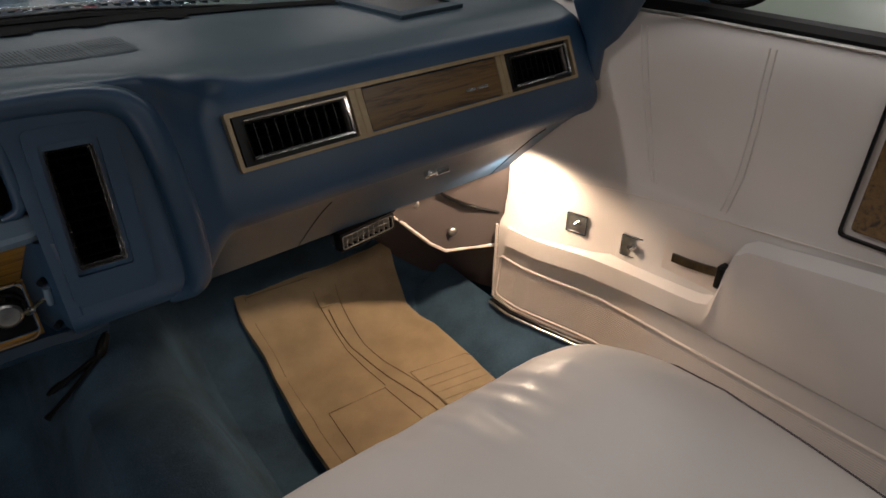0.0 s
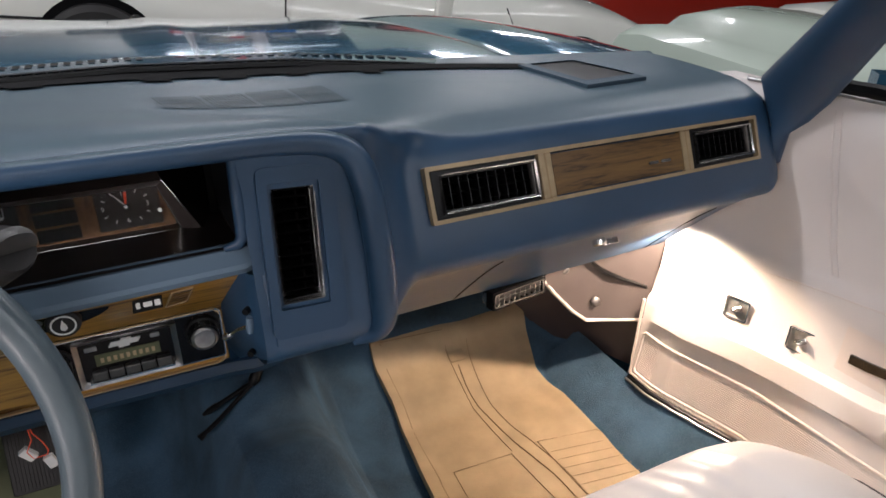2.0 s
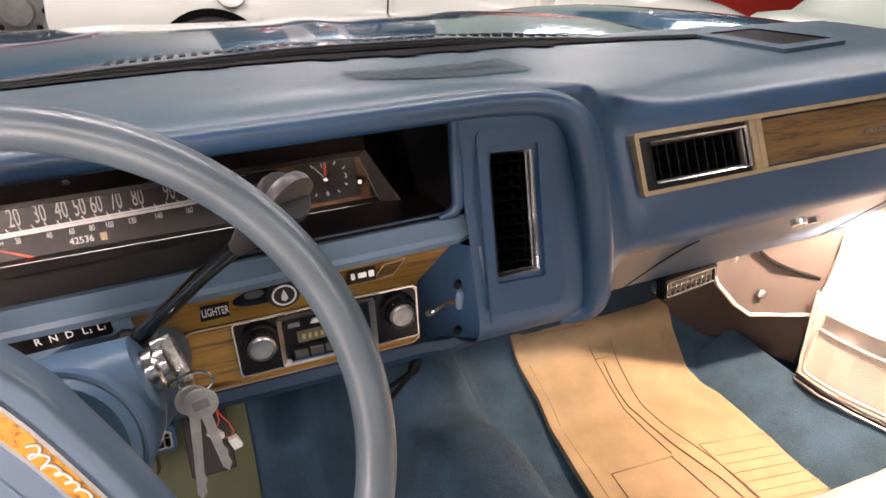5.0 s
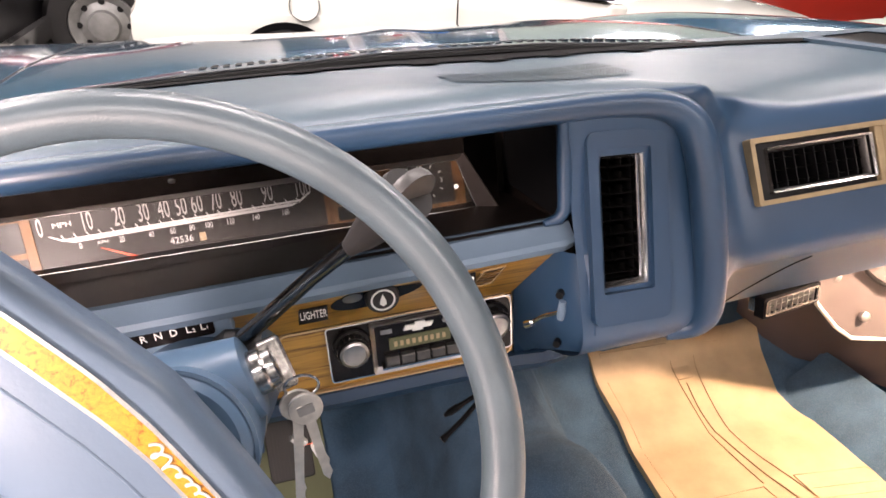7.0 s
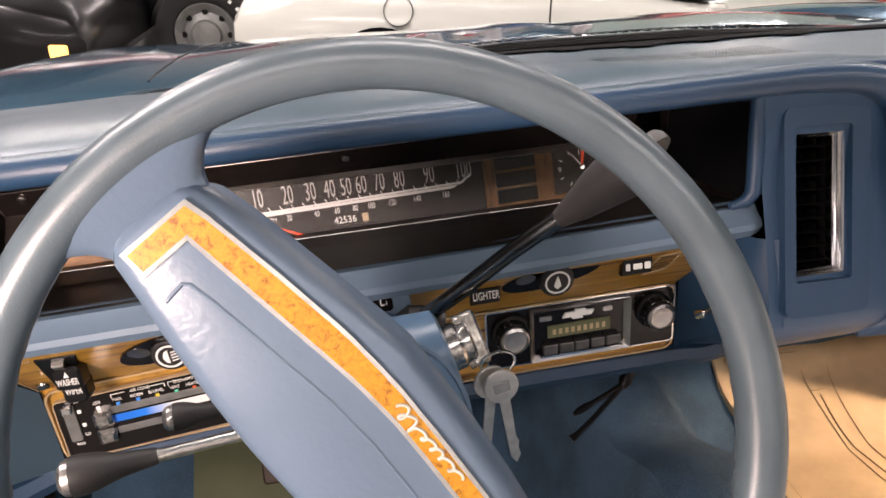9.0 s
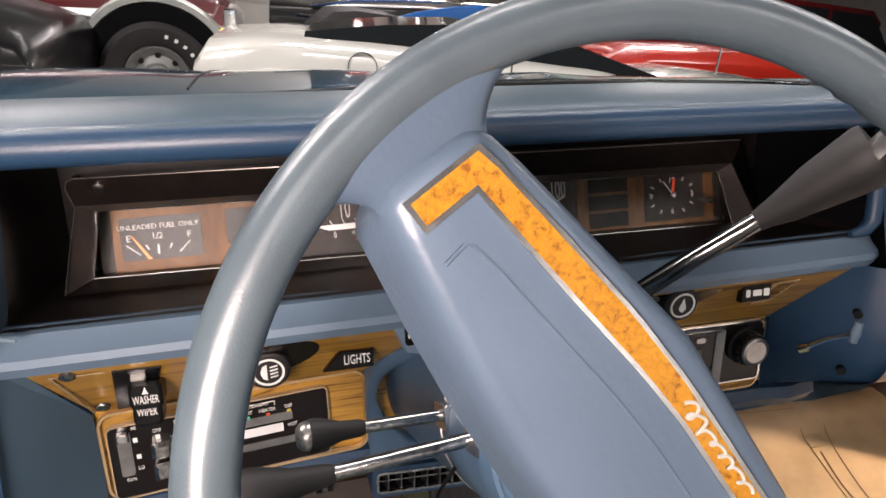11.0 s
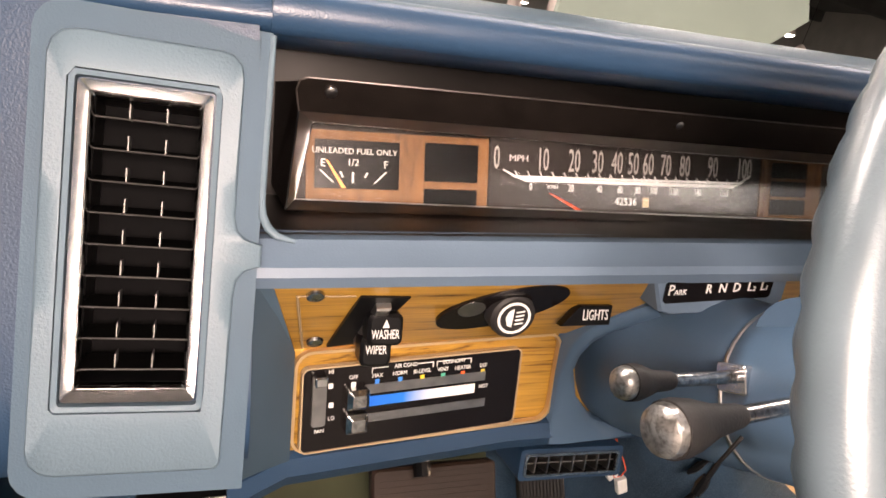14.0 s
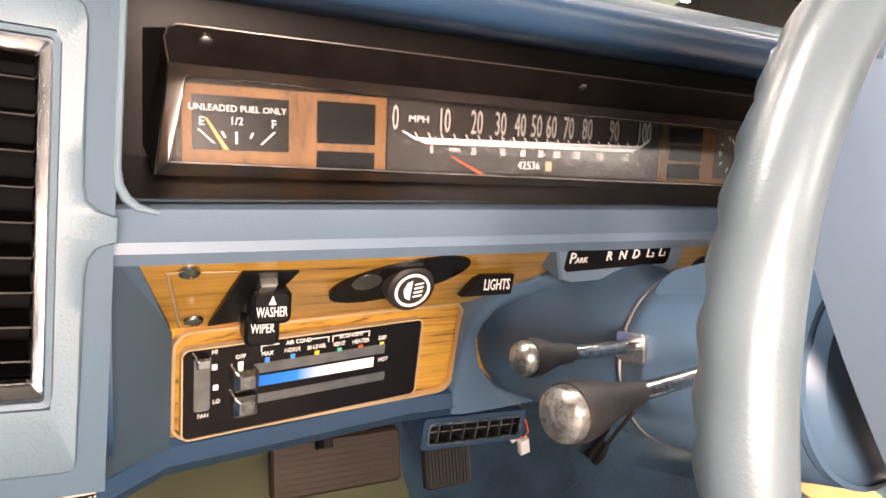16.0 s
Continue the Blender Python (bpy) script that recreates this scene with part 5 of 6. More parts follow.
# olive driver's floor covering
om = thing("driver_mat", (-.35, .2, -.1), "olive green rubber driver floor mat", "floor mat")
part("mat", loft([[Vector((x, y, max(floor_z(x, y), floor_z(-.4, y)) + .012)) for y in [-.5 + .06 * k for k in range(18)]] for x in (-.62, -.5, -.4, -.3, -.22, -.175)]), OLIVE, om)

# ---- tan passenger mat ----
mat = thing("floor_mat", (.55, .2, -.1), "tan moulded rubber passenger floor mat with dark grooves", "floor mat")


MAT_L = [(-.45, .362), (.084, .368), (.167, .374), (.269, .385), (.353, .391), (.45, .384), (.485, .389)]
MAT_R = [(-.45, .835), (-.021, .821), (.109, .788), (.206, .778), (.288, .756), (.333, .745), (.421, .773), (.467, .788), (.485, .772)]


def mat_edge(y):
    return np.interp(y, *zip(*MAT_L)), np.interp(y, *zip(*MAT_R))


def mat_z(x, y):
    return -.095 + .42 * max(0, y - .29) + .6 * max(0, y - .43) + .05 * max(0, .42 - x)


rowsm = []
for j in range(49):
    y = -.42 + .905 * j / 48
    a, b = mat_edge(y)
    row = []
    for i in range(27):
        f = min(1, max(0, (i - 1) / 24))
        x = a + (b - a) * f
        rim = .0035 if i in (1, 2, 24, 25) or j in (46, 47) else 0
        drop = -.010 if i in (0, 26) or j == 48 else 0
        row.append(Vector((x + (-.002 if i == 0 else .002 if i == 26 else 0), y, mat_z(x, y) + rim + drop + .0012 * noise.noise((x * 16, y * 16, 2.1)))))
    rowsm.append(row)
part("mat", loft(rowsm), TAN, mat, angle=50)


def smooth_run(pts2, n=8):
    """A soft curve through the points of a moulding line."""
    out = []
    for k in range(len(pts2) - 1):
        p0, p1, p2, p3 = (Vector(pts2[max(0, min(len(pts2) - 1, k + d))]) for d in (-1, 0, 1, 2))
        for i in range(n):
            t = i / n
            out.append(.5 * (2 * p1 + (p2 - p0) * t + (2 * p0 - 5 * p1 + 4 * p2 - p3) * t ** 2 + (3 * p1 - p0 - 3 * p2 + p3) * t ** 3))
    return out + [Vector(pts2[-1])]


def on_mat(pts2, r=.0010):
    return tube([Vector((p[0], p[1], mat_z(*p) + .0016 + .0012 * noise.noise((p[0] * 16, p[1] * 16, 2.1)))) for p in pts2], r, 6)


GROOVES = [[(.562, .469), (.557, .415), (.555, .317), (.559, .216), (.565, .149)],
           [(.621, .461), (.605, .399), (.598, .321), (.602, .221), (.62, .139), (.633, .059), (.636, -.025), (.640, -.3)],
           [(.409, .474), (.408, .423), (.411, .337), (.403, .235), (.40, .153), (.394, .072), (.39, -.3)]]
for ln in GROOVES:
    part("groove", on_mat(smooth_run(ln)), TAN_LINE, mat)
part("centre_groove", on_mat(smooth_run([(.571, .395), (.565, .333), (.572, .265), (.581, .179), (.596, .108), (.611, .01), (.613, -.3)]), .0015), TAN_LINE, mat, "deep dark centre groove")
for ln in ([(.645, -.3), (.627, .148), (.760, .124), (.803, -.024), (.81, -.3)], [(.41, -.2), (.432, .148), (.560, .142), (.577, -.024), (.58, -.3)], [(.409, .474), (.562, .469)], [(.621, .461), (.765, .450)]):
    part("tread_border", on_mat(ln), TAN_LINE, mat)
for k in range(6):
    y = .112 - .024 * k
    part("tread_line", on_mat([(.636, y), (.752 + .0055 * k, y - .021)], .0006), TAN, mat)
part("maker_plate", prism(Plane((.577, .42, mat_z(.577, .42) + .0005), X, (0, 1, .42)), outline(-.020, .020, -.016, .016, .005), -.002, .0014, .0008), TAN, mat)

# ---- pedals ----
bp = thing("brake_pedal", (-.40, .2, .05), "wide worn brown rubber brake pedal", "pedal")
BPF = Plane((-.443, .19, .150), X, (0, .45, 1))
part("pad", prism(BPF, outline(0, .150, 0, .062, .006), -.012, .004, .003), BROWN_RUBBER, bp)
part("arm", tube([(-.39, .19, .21), (-.39, .28, .32), (-.39, .40, .40)], .010, 10), BLACK, bp)
for k in range(8):
    part("rib", prism(BPF, outline(.008, .142, .006 + .0066 * k, .0085 + .0066 * k), .003, .0046), BROWN_RUBBER, bp, smooth=False)
ap = thing("accelerator_pedal", (-.235, .25, .0), "ribbed black accelerator pedal", "pedal")
APF = Plane((-.256, .19, .125), (1, .0, 0), (0, .55, 1))
part("pad", prism(APF, outline(0, .062, 0, .155, .004), -.008, .003, .002), RUBBER, ap)
for k in range(12):
    part("rib", prism(APF, outline(.004 + .0046 * k, .0065 + .0046 * k, .004, .150), .002, .0046), RUBBER, ap, smooth=False)

# ---- passenger kick panel ----
kp = thing("kick_panel", (.80, .27, 0), "brown grey moulded kick panel with map pocket slot", "kick panel")
# The lower face's darker colour holds the shade under the upper edge.
part("lower_face", loft([[Vector((.64, .34, .27)), Vector((.725, .46, .15)), Vector((.785, .53, -.06))], [Vector((.72, .35, .24)), Vector((.78, .43, .12)), Vector((.815, .45, -.06))], [Vector((.88, .30, .16)), Vector((.885, .34, .05)), Vector((.885, .34, -.05))], [Vector((.906, .19, .11)), Vector((.903, .20, .05)), Vector((.90, .20, -.02))]]), SHADED_KICK, kp)
part("upper_face", loft([[Vector(p) for p in r] for r in (((.62, .18, .275), (.70, .243, .195), (.79, .238, .108), (.905, .19, .105)), ((.70, .19, .33), (.78, .245, .24), (.84, .25, .18), (.912, .19, .17)), ((.80, .14, .40), (.85, .2, .33), (.89, .21, .25), (.918, .18, .24)), ((.88, .10, .43), (.90, .14, .40), (.915, .16, .36), (.922, .16, .33)))]), KICK_GREY, kp)
part("upper_edge", tube([(.62, .178, .277), (.655, .21, .245), (.70, .241, .195), (.755, .242, .135), (.79, .236, .107), (.85, .215, .104), (.905, .188, .104)], .004, 8), WHITE_TRIM, kp)
part("slot", tube([(.765, .226, .268), (.785, .232, .247), (.81, .2355, .2265), (.835, .2345, .210), (.865, .222, .195), (.905, .194, .183)], [.002, .004, .0045, .0045, .004, .003], 8), BLACK, kp)
JZ = [.44, .40, .34, .28, .22, .17, .11, .05, -.01]
part("door_jamb", loft([[Vector((.900 + .05 * (z + .02), .196, z)), Vector((.920 + .05 * (z + .02), .186, z)), Vector((.950 + .03 * (z + .02), .178, z))] for z in JZ]), KICK_GREY, kp)
part("welt", tube([(.912 + .05 * (z + .02), .186, z) for z in JZ], .0055, 10), WHITE_TRIM, kp, "pale rubber door welt")
for p in ((.808, .234, .150), (.70, .215, .262)):
    part("screw", lathe(Plane(p, (1, -.2, 0), (0, .3, 1)), 0, 0, [(.009, -.005), (.009, .003), (.006, .005)], 16), STEEL, kp)

# ---- passenger door ----
door = thing("passenger_door", (.97, -.4, .0), "white vinyl inner door panel with armrest and pull", "car door")


def dx(y):
    return .28 * max(-.06, min(.11, .03 - y)) + .06 * max(0, -.08 - y)


def door_prof(y):
    s = dx(y)
    return [Vector((x + s, y, z)) for x, z in ((1.02, .628), (.972, .630), (.958, .615), (.950, .56), (.945, .45), (.936, .37), (.931, .352), (.927, .345), (.926, .30), (.924, .24), (.918, .195), (.906, .180), (.902, .165), (.900, .10), (.894, .04), (.886, -.01), (.95, -.03))]


part("panel", loft([door_prof(.17 - 1.0 * k / 40) for k in range(41)]), WHITE_VINYL, door, "white vinyl door trim")
part("front_edge", sheet(door_prof(.17) + [Vector((1.02, .175, .0))], [tuple(range(18))]), WHITE_TRIM, door)
part("weatherstrip", tube([Vector((.985 + dx(.02 - .82 * k / 8), .02 - .82 * k / 8, .642)) for k in range(9)], .0135, 8), BLACK, door)
part("garnish_strip", tube([Vector((.968 + dx(.10 - .9 * k / 8), .10 - .9 * k / 8, .634)) for k in range(9)], .0030, 8), STEEL, door, "thin chrome garnish strip")
part("upper_seam", tube([Vector((.927 + dx(y), y, .318 - .11 * y)) for y in [.16 - .05 * k for k in range(20)]], .0012, 6), WHITE_TRIM, door)
for run in (((-.050, .612), (-.068, .54), (-.088, .47), (-.112, .40), (-.130, .362)), ((-.262, .615), (-.268, .52), (-.268, .42), (-.26, .36))):
    for o in (0, .010):
        part("pleat", tube([Vector((np.interp(z, [.345, .37, .45, .56, .615], [.928, .936, .945, .950, .958]) + dx(y - o) - .0004, y - o, z)) for y, z in [(run[q][0] + (run[q + 1][0] - run[q][0]) * f, run[q][1] + (run[q + 1][1] - run[q][1]) * f) for q in range(len(run) - 1) for f in (0, .5, 1)]], .0016, 8), WHITE_VINYL, door)


def recess_box(y0, y1, z0, z1, label):
    ym, zm = (y0 + y1) / 2, (z0 + z1) / 2
    F = Plane((.9225 + dx(ym), ym, zm), (.28, -1, 0), (.05, 0, 1))
    w, h = (y1 - y0) / 2, (z1 - z0) / 2
    r = part("switch_recess", ring(F, outline(-w, w, -h, h, .003), outline(-w + .0022, w - .0022, -h + .0022, h - .0022, .002), -.004, .003), FRAME_METAL, door, label)
    part("recess_floor", prism(F, outline(-w + .003, w - .003, -h + .003, h - .003), -.004, .0005), KEY_METAL, r)
    part("toggle", tube([F.p(-.006, -.004, 0), F.p(0, 0, .008), F.p(.008, .006, .004)], .005, 10), WORN_CHROME, r)


recess_box(-.026, .018, .214, .256, "chrome framed switch recess")
recess_box(-.143, -.099, .208, .252, "chrome framed handle recess")
bm = loft([[Vector((x + dx(y), y, z)) for x, z in ((.925, zt), (.900, zt - .012), (.893, zt - .05), (.897, .150), (.91, .135))] for y, zt in ((.14, .188), (.06, .190), (-.05, .195), (-.14, .199), (-.22, .204), (-.27, .208), (-.292, .216), (-.302, .245), (-.308, .29), (-.316, .325), (-.335, .340), (-.5, .362), (-.8, .39))])
part("armrest", bm, WHITE_VINYL, door, "white padded armrest")
part("pull_strap", loft([[Vector((.925 + dx(y) - b, y, z + h)) for b, h in ((.006, -.008), (.010, -.008), (.010, .008), (.006, .008))] for y, z, b in ((-.205, .250, 0), (-.235, .252, 0), (-.265, .256, 0), (-.297, .262, 0))], closed=True, cap=True), BLACK_CHROME, door, "dark chrome door pull")
part("pull_cup", loft([[Vector((.921 + dx(y), y, z)) for z in (.21, .235, .27, .30)] for y in (-.185, -.24, -.30)]), WHITE_TRIM, door)
part("pull_end", box(.940, .962, -.306, -.294, .244, .285, .003), BLACK, door)


def low_x(y, z):
    return np.interp(z, [-.01, .04, .10, .165], [.886, .894, .900, .902]) + dx(y)


YS = [.150 - .04 * k for k in range(20)]
part("map_pocket", tube([Vector((low_x(y, .100) - .001, y, .100)) for y in YS[::-1]] + [Vector((low_x(.157, .094) - .001, .157, .094)), Vector((low_x(.158, .01) - .001, .158, .012))] + [Vector((low_x(y, .002) - .001, y, .002)) for y in YS], .0032, 8), WHITE_TRIM, door)
for k in range(19):
    z = .010 + .0043 * k
    part("rib", tube([Vector((low_x(y, z), y, z)) for y in YS], .0008, 6), WHITE_TRIM, door)
part("wood_inlay", prism(Plane((.937 + dx(-.46), -.445, .405), (.06, -1, 0), (.07, 0, 1)), outline(0, .30, 0, .18, .006), 0, .006, .001), WOOD_DARK, door, "dark woodgrain inlay plate")
part("inlay_edge", ring(Plane((.937 + dx(-.46), -.445, .405), (.06, -1, 0), (.07, 0, 1)), outline(-.014, .314, -.014, .194, .008), outline(-.010, .310, -.010, .190, .006), 0, .006), BLACK, door)
YL = [.162, .14, .10, .04, -.02, -.08, -.2, -.4, -.7]
part("sill_plate", tube([Vector((low_x(y, -.01) - .012, y, -.017)) for y in YL], .0028, 8), STEEL, car, "metal door sill edge")
part("sill_gap", tube([Vector((low_x(y, -.01) - .004, y, -.015)) for y in YL], .0055, 8), BLACK, car)
part("door_piping", tube([Vector((low_x(y, .0) - .002, y, -.006)) for y in YL[::-1]] + [Vector((low_x(.17, .06) - .002, .172, .03)), Vector((low_x(.17, .10) - .002, .174, .10)), Vector((low_x(.17, .14) - .001, .174, .17))], .0032, 8), WHITE_TRIM, door)

# ---- passenger seat ----
seat = thing("bench_seat", (.45, -.5, -.1), "white vinyl bench seat cushion with soft creases", "car seat")
SEATP = [(-.245, -.08), (-.215, .05), (-.205, .14), (-.213, .200), (-.242, .242), (-.292, .266), (-.37, .276), (-.50, .274), (-.75, .26), (-.95, .245)]
FOLDS = ((.405, .010, .0045), (.470, .012, .0065), (.505, .008, .0055), (.545, .012, .0060), (.590, .010, .0040), (.33, .014, .0035))
ROWS = []
for (y0, z0), (y1, z1) in zip(SEATP, SEATP[1:]):
    for f in (0, .25, .5, .75):
        ROWS.append((y0 + (y1 - y0) * f, z0 + (z1 - z0) * f))
ROWS.append(SEATP[-1])
secs = []
for k in range(141):
    x = .08 + .745 * k / 140
    e = max(0, (x - .565) / .26)
    drop = .11 * e ** 3
    back = .15 * e ** 2.6
    row = []
    for i, (y, z) in enumerate(ROWS):
        g = math.exp(-((i - 17) / 5.5) ** 2)
        w = .0015 * noise.noise((x * 26, y * 30, 1.7)) + .004 * noise.noise((x * 11 + 4, z * 16, .3)) * (.3 + .7 * g)
        fold = sum(a * g * math.exp(-((x - c + .25 * (y + .25)) / s) ** 2) for c, s, a in FOLDS)
        line = -.0022 * math.exp(-((x - .455 + .12 * (y + .3)) / .0035) ** 2) if i > 20 else 0
        m = min(1, max(0, (i - 8) / 6))
        row.append(Vector((x, y - back * (1 if i < 28 else .3 if i > 30 else .65) - w * (1 - m) - fold * .6, z - drop * (.5 + .5 * m) + (w + fold) * m + line)))
    secs.append(row)
part("cushion", loft(secs), SEAT_VINYL, seat, angle=70)
part("side_face", sheet(secs[-1] + [Vector((.835, -.95, -.08))], [tuple(range(len(ROWS) + 1))]), SEAT_VINYL, seat)
part("welt", tube([secs[128][i] + Vector((0, 0, .001)) for i in range(12, 37)], .0018, 8), KICK_GREY, seat)

# ---- windscreen pillar, cowl, bonnet ----
PILLAR = [[Vector(p) for p in r] for r in (((.925, .03, .52), (.936, .0, .515), (.965, .01, .515), (.955, .04, .525)), ((.934, .02, .572), (.944, -.004, .566), (.968, .01, .566), (.96, .03, .575)), ((.928, .03, .60), (.950, -.025, .590), (.985, .0, .59), (.965, .05, .61)), ((.914, .037, .640), (.957, -.048, .624), (1.0, .0, .63), (.975, .07, .65)), ((.855, -.115, .797), (.873, -.19, .806), (.915, -.16, .82), (.90, -.09, .81)), ((.745, -.36, 1.04), (.76, -.43, 1.045), (.80, -.40, 1.06), (.79, -.33, 1.05)))]


def round_loop(q, n=6):
    """A closed soft loop through four corners."""
    out = []
    for k in range(4):
        p0, p1, p2, p3 = (q[(k + d) % 4] for d in (-1, 0, 1, 2))
        for i in range(n):
            t = i / n
            out.append(.5 * (2 * p1 + (p2 - p0) * t + (2 * p0 - 5 * p1 + 4 * p2 - p3) * t ** 2 + (3 * p1 - p0 - 3 * p2 + p3) * t ** 3))
    return out


part("pillar", loft([round_loop(q) for q in PILLAR], closed=True, cap=True), BLUE, car, "dark blue windscreen pillar", angle=70)
base = [(-.72, .16), (-.6, .26), (-.45, .325), (-.25, .372), (0, .392), (.25, .385), (.45, .330), (.62, .258), (.78, .155), (.93, .03)]


def cowl_z(x):
    return .668 - .03 * max(0, x) - .05 * max(0, x - .35)


part("screen_channel", tube([(x, y + .012, cowl_z(x) - .007) for x, y in base], .0065, 8), BLACK, car)
part("screen_trim", tube([(x, y + .030, cowl_z(x) - .0012) for x, y in base], .0016, 8), DARK_STEEL, car, "chrome windscreen trim")
part("cowl", loft([[Vector((x, y + .028 + d, cowl_z(x) - h)) for d, h in ((0, 0), (.04, .0007), (.07, .0020), (.13, .016))] for x, y in base]), BLUE_PAINT, car)
for k in range(38):
    x, deep = (-.255 + .0165 * k, .092) if k < 18 else (.10 + .018 * (k - 18), .078)
    y = np.interp(x, [b[0] for b in base], [b[1] for b in base])
    slot = box(x - .0045, x + .0045, y + .060, y + deep, cowl_z(x) - .016, cowl_z(x) + .0004)
    for v in slot.verts:
        v.co.z -= (v.co.y - y - .060) * .045
    part("cowl_slot", slot, BLACK, car, smooth=False)


def hood_z(x, y):
    u = x - .11
    z = .626 - .04 * x - .10 * (y - 1.2) - .06 * (y - 1.2) ** 2
    z -= .022 * max(0, 1 - (y - .44) / .35) ** 2
    z += .005 * math.exp(-(u / .05) ** 2) + .004 * math.exp(-((abs(u) - .42) / .08) ** 2)
    z -= .024 * math.exp(-((abs(u) - .64) / .05) ** 2) * (1 if x > 0 else .12)
    z += (.008 if x > 0 else .0) * math.exp(-((abs(u) - .78) / .07) ** 2)
    z -= 3.0 * max(0, abs(u) - .86) ** 2 + 6 * max(0, abs(u) - .95) ** 2
    if y > 1.9:
        z -= 1.6 * (y - 1.9) ** 2
    return z


gx = [-.96 + 2.14 * i / 80 for i in range(81)]
gy = [.44 + 1.75 * j / 40 for j in range(41)]
def hood_y(x, y):
    return y - .45 * max(0, abs(x - .11) - .25) * max(0, (1.0 - (y - .44) / .6))
part("bonnet", sheet([(x, hood_y(x, y), hood_z(x, y)) for x in gx for y in gy], [(i * 41 + j, (i + 1) * 41 + j, (i + 1) * 41 + j + 1, i * 41 + j + 1) for i in range(80) for j in range(40)]), BLUE_PAINT, car, "glossy metallic blue bonnet and fenders", angle=60)
for sx in (-.51, .73):
    part("bonnet_gap", tube([(sx, hood_y(sx, y), hood_z(sx, y) - .0005) for y in gy[2:-6]], .0022, 6), BLACK, car)
for sg, nm in ((1, "passenger_fender"), (-1, "driver_fender")):
    xe = .11 + sg * 1.0
    rows = []
    for y in [-.55 + .18 * k for k in range(15)]:
        zt = hood_z(xe, max(.45, y)) if y > .25 else .50
        rows.append([Vector((xe + sg * d, y, zt * (1 - f) + -.30 * f)) for d, f in ((0, 0), (.03, .12), (.05, .35), (.04, .6), (.03, .8), (0, 1))])
    part(nm, loft(rows), BLUE_PAINT, car, "metallic blue front fender and door skin")
part("nose_panel", loft([[Vector((x, 2.14 + d, .42 * (1 - f) - .28 * f)) for d, f in ((0, 0), (.06, .15), (.07, .5), (.03, 1))] for x in (-.90, -.4, .11, .6, 1.12)]), STEEL, car, "bright metal nose panel")
part("hood_ornament_base", lathe(Plane((.09, 1.75, hood_z(.09, 1.75)), X, Y), 0, 0, [(.02, -.01), (.018, .006), (.008, .014)], 16), CHROME, car)

mir = thing("side_mirror", (1.10, -.05, .60), "blue painted oval door mirror", "side mirror")
MP = Plane((1.105, -.128, .684), (.75, -.66, 0), Z)
def mrow(s, c):
    return [MP.p(a * s, b * s, c) for a, b in oval(0, 0, .064, .047, 28)]
part("housing", loft([mrow(1, .012), mrow(1.03, .0), mrow(1.0, -.03), mrow(.85, -.06), mrow(.5, -.085)], closed=True, cap=True), BLUE_PAINT, mir)
part("mirror_glass", prism(MP, oval(0, 0, .058, .041), .010, .0145), DARK_GLASS, mir)
part("mirror_rim", ring(MP, oval(0, 0, .065, .048), oval(0, 0, .057, .040), .008, .016), BLACK, mir)
part("stalk", loft([[MP.p(-.06 + a, b, c) for a, c in ((-.03, -.01), (.03, -.01), (.03, -.05), (-.03, -.05))] for b in (-.02, -.055, -.085)], closed=True, cap=True), BLUE_PAINT, mir)

# ---- the garage ----
G = -.45
fl = thing("floor", (0, 5, G), "sealed grey concrete garage floor", "floor", kind="structure", space=IDENT)
part("slab", box(-16, 18, -9, 24, G - .15, G), CONCRETE, fl, smooth=False)
me = bpy.data.meshes.new("ceiling")
cb = box(-16, 18, -9, 24, 3.9, 4.05)
for k in range(9):
    cb = box(-16, 18, -8 + 3.8 * k, -7.75 + 3.8 * k, 3.55, 3.9, bm=cb)
cb.to_mesh(me)
cb.free()
me.materials.append(DARK_ROOF)
tagged(new("ceiling", me), "dark garage ceiling with beams", "ceiling", kind="structure")
for nm, b in (("wall_north", (-16, 18, 24, 24.2)), ("wall_south", (-16, 18, -9.2, -9)), ("wall_east", (18, 18.2, -9, 24)), ("wall_west", (-16.2, -16, -9, 24))):
    w = thing(nm, ((b[0] + b[1]) / 2, (b[2] + b[3]) / 2, G), "plain painted garage wall", "wall", kind="structure", space=IDENT)
    part("wall_face", box(*b, G, 3.9), PLASTER, w, smooth=False)
for tx, ty in TUBES + [(-2.0, 11), (1.6, 11), (5.0, 12), (0.5, 16), (4, 17), (-4, 16), (9, 12), (9, 17)]:
    t = thing("tube_lamp", (tx, ty, 3.8), "white ceiling fluorescent lamp, lit", "ceiling light", "garage lamps", space=IDENT)
    part("housing", box(tx - 1.25, tx + 1.25, ty - .14, ty + .14, 3.80, 3.89), WHITE_TRIM, t, smooth=False)
    part("tube", box(tx - 1.2, tx + 1.2, ty - .08, ty + .08, 3.765, 3.80), TUBE_GLOW, t, smooth=False)
for px, py in ((1.39, 12), (2.42, 12), (4.16, 11.6), (5.6, 13), (6.8, 10), (8.0, 13), (11, 14), (3.3, 17)):
    c = thing("pillar", (px, py, G), "white painted steel garage post", "pillar", "garage posts", kind="structure", space=IDENT)
    part("post", lathe(Plane((px, py, G), X, Y), 0, 0, [(.13, 0), (.13, 4.35)], 20), WHITE_TRIM, c)


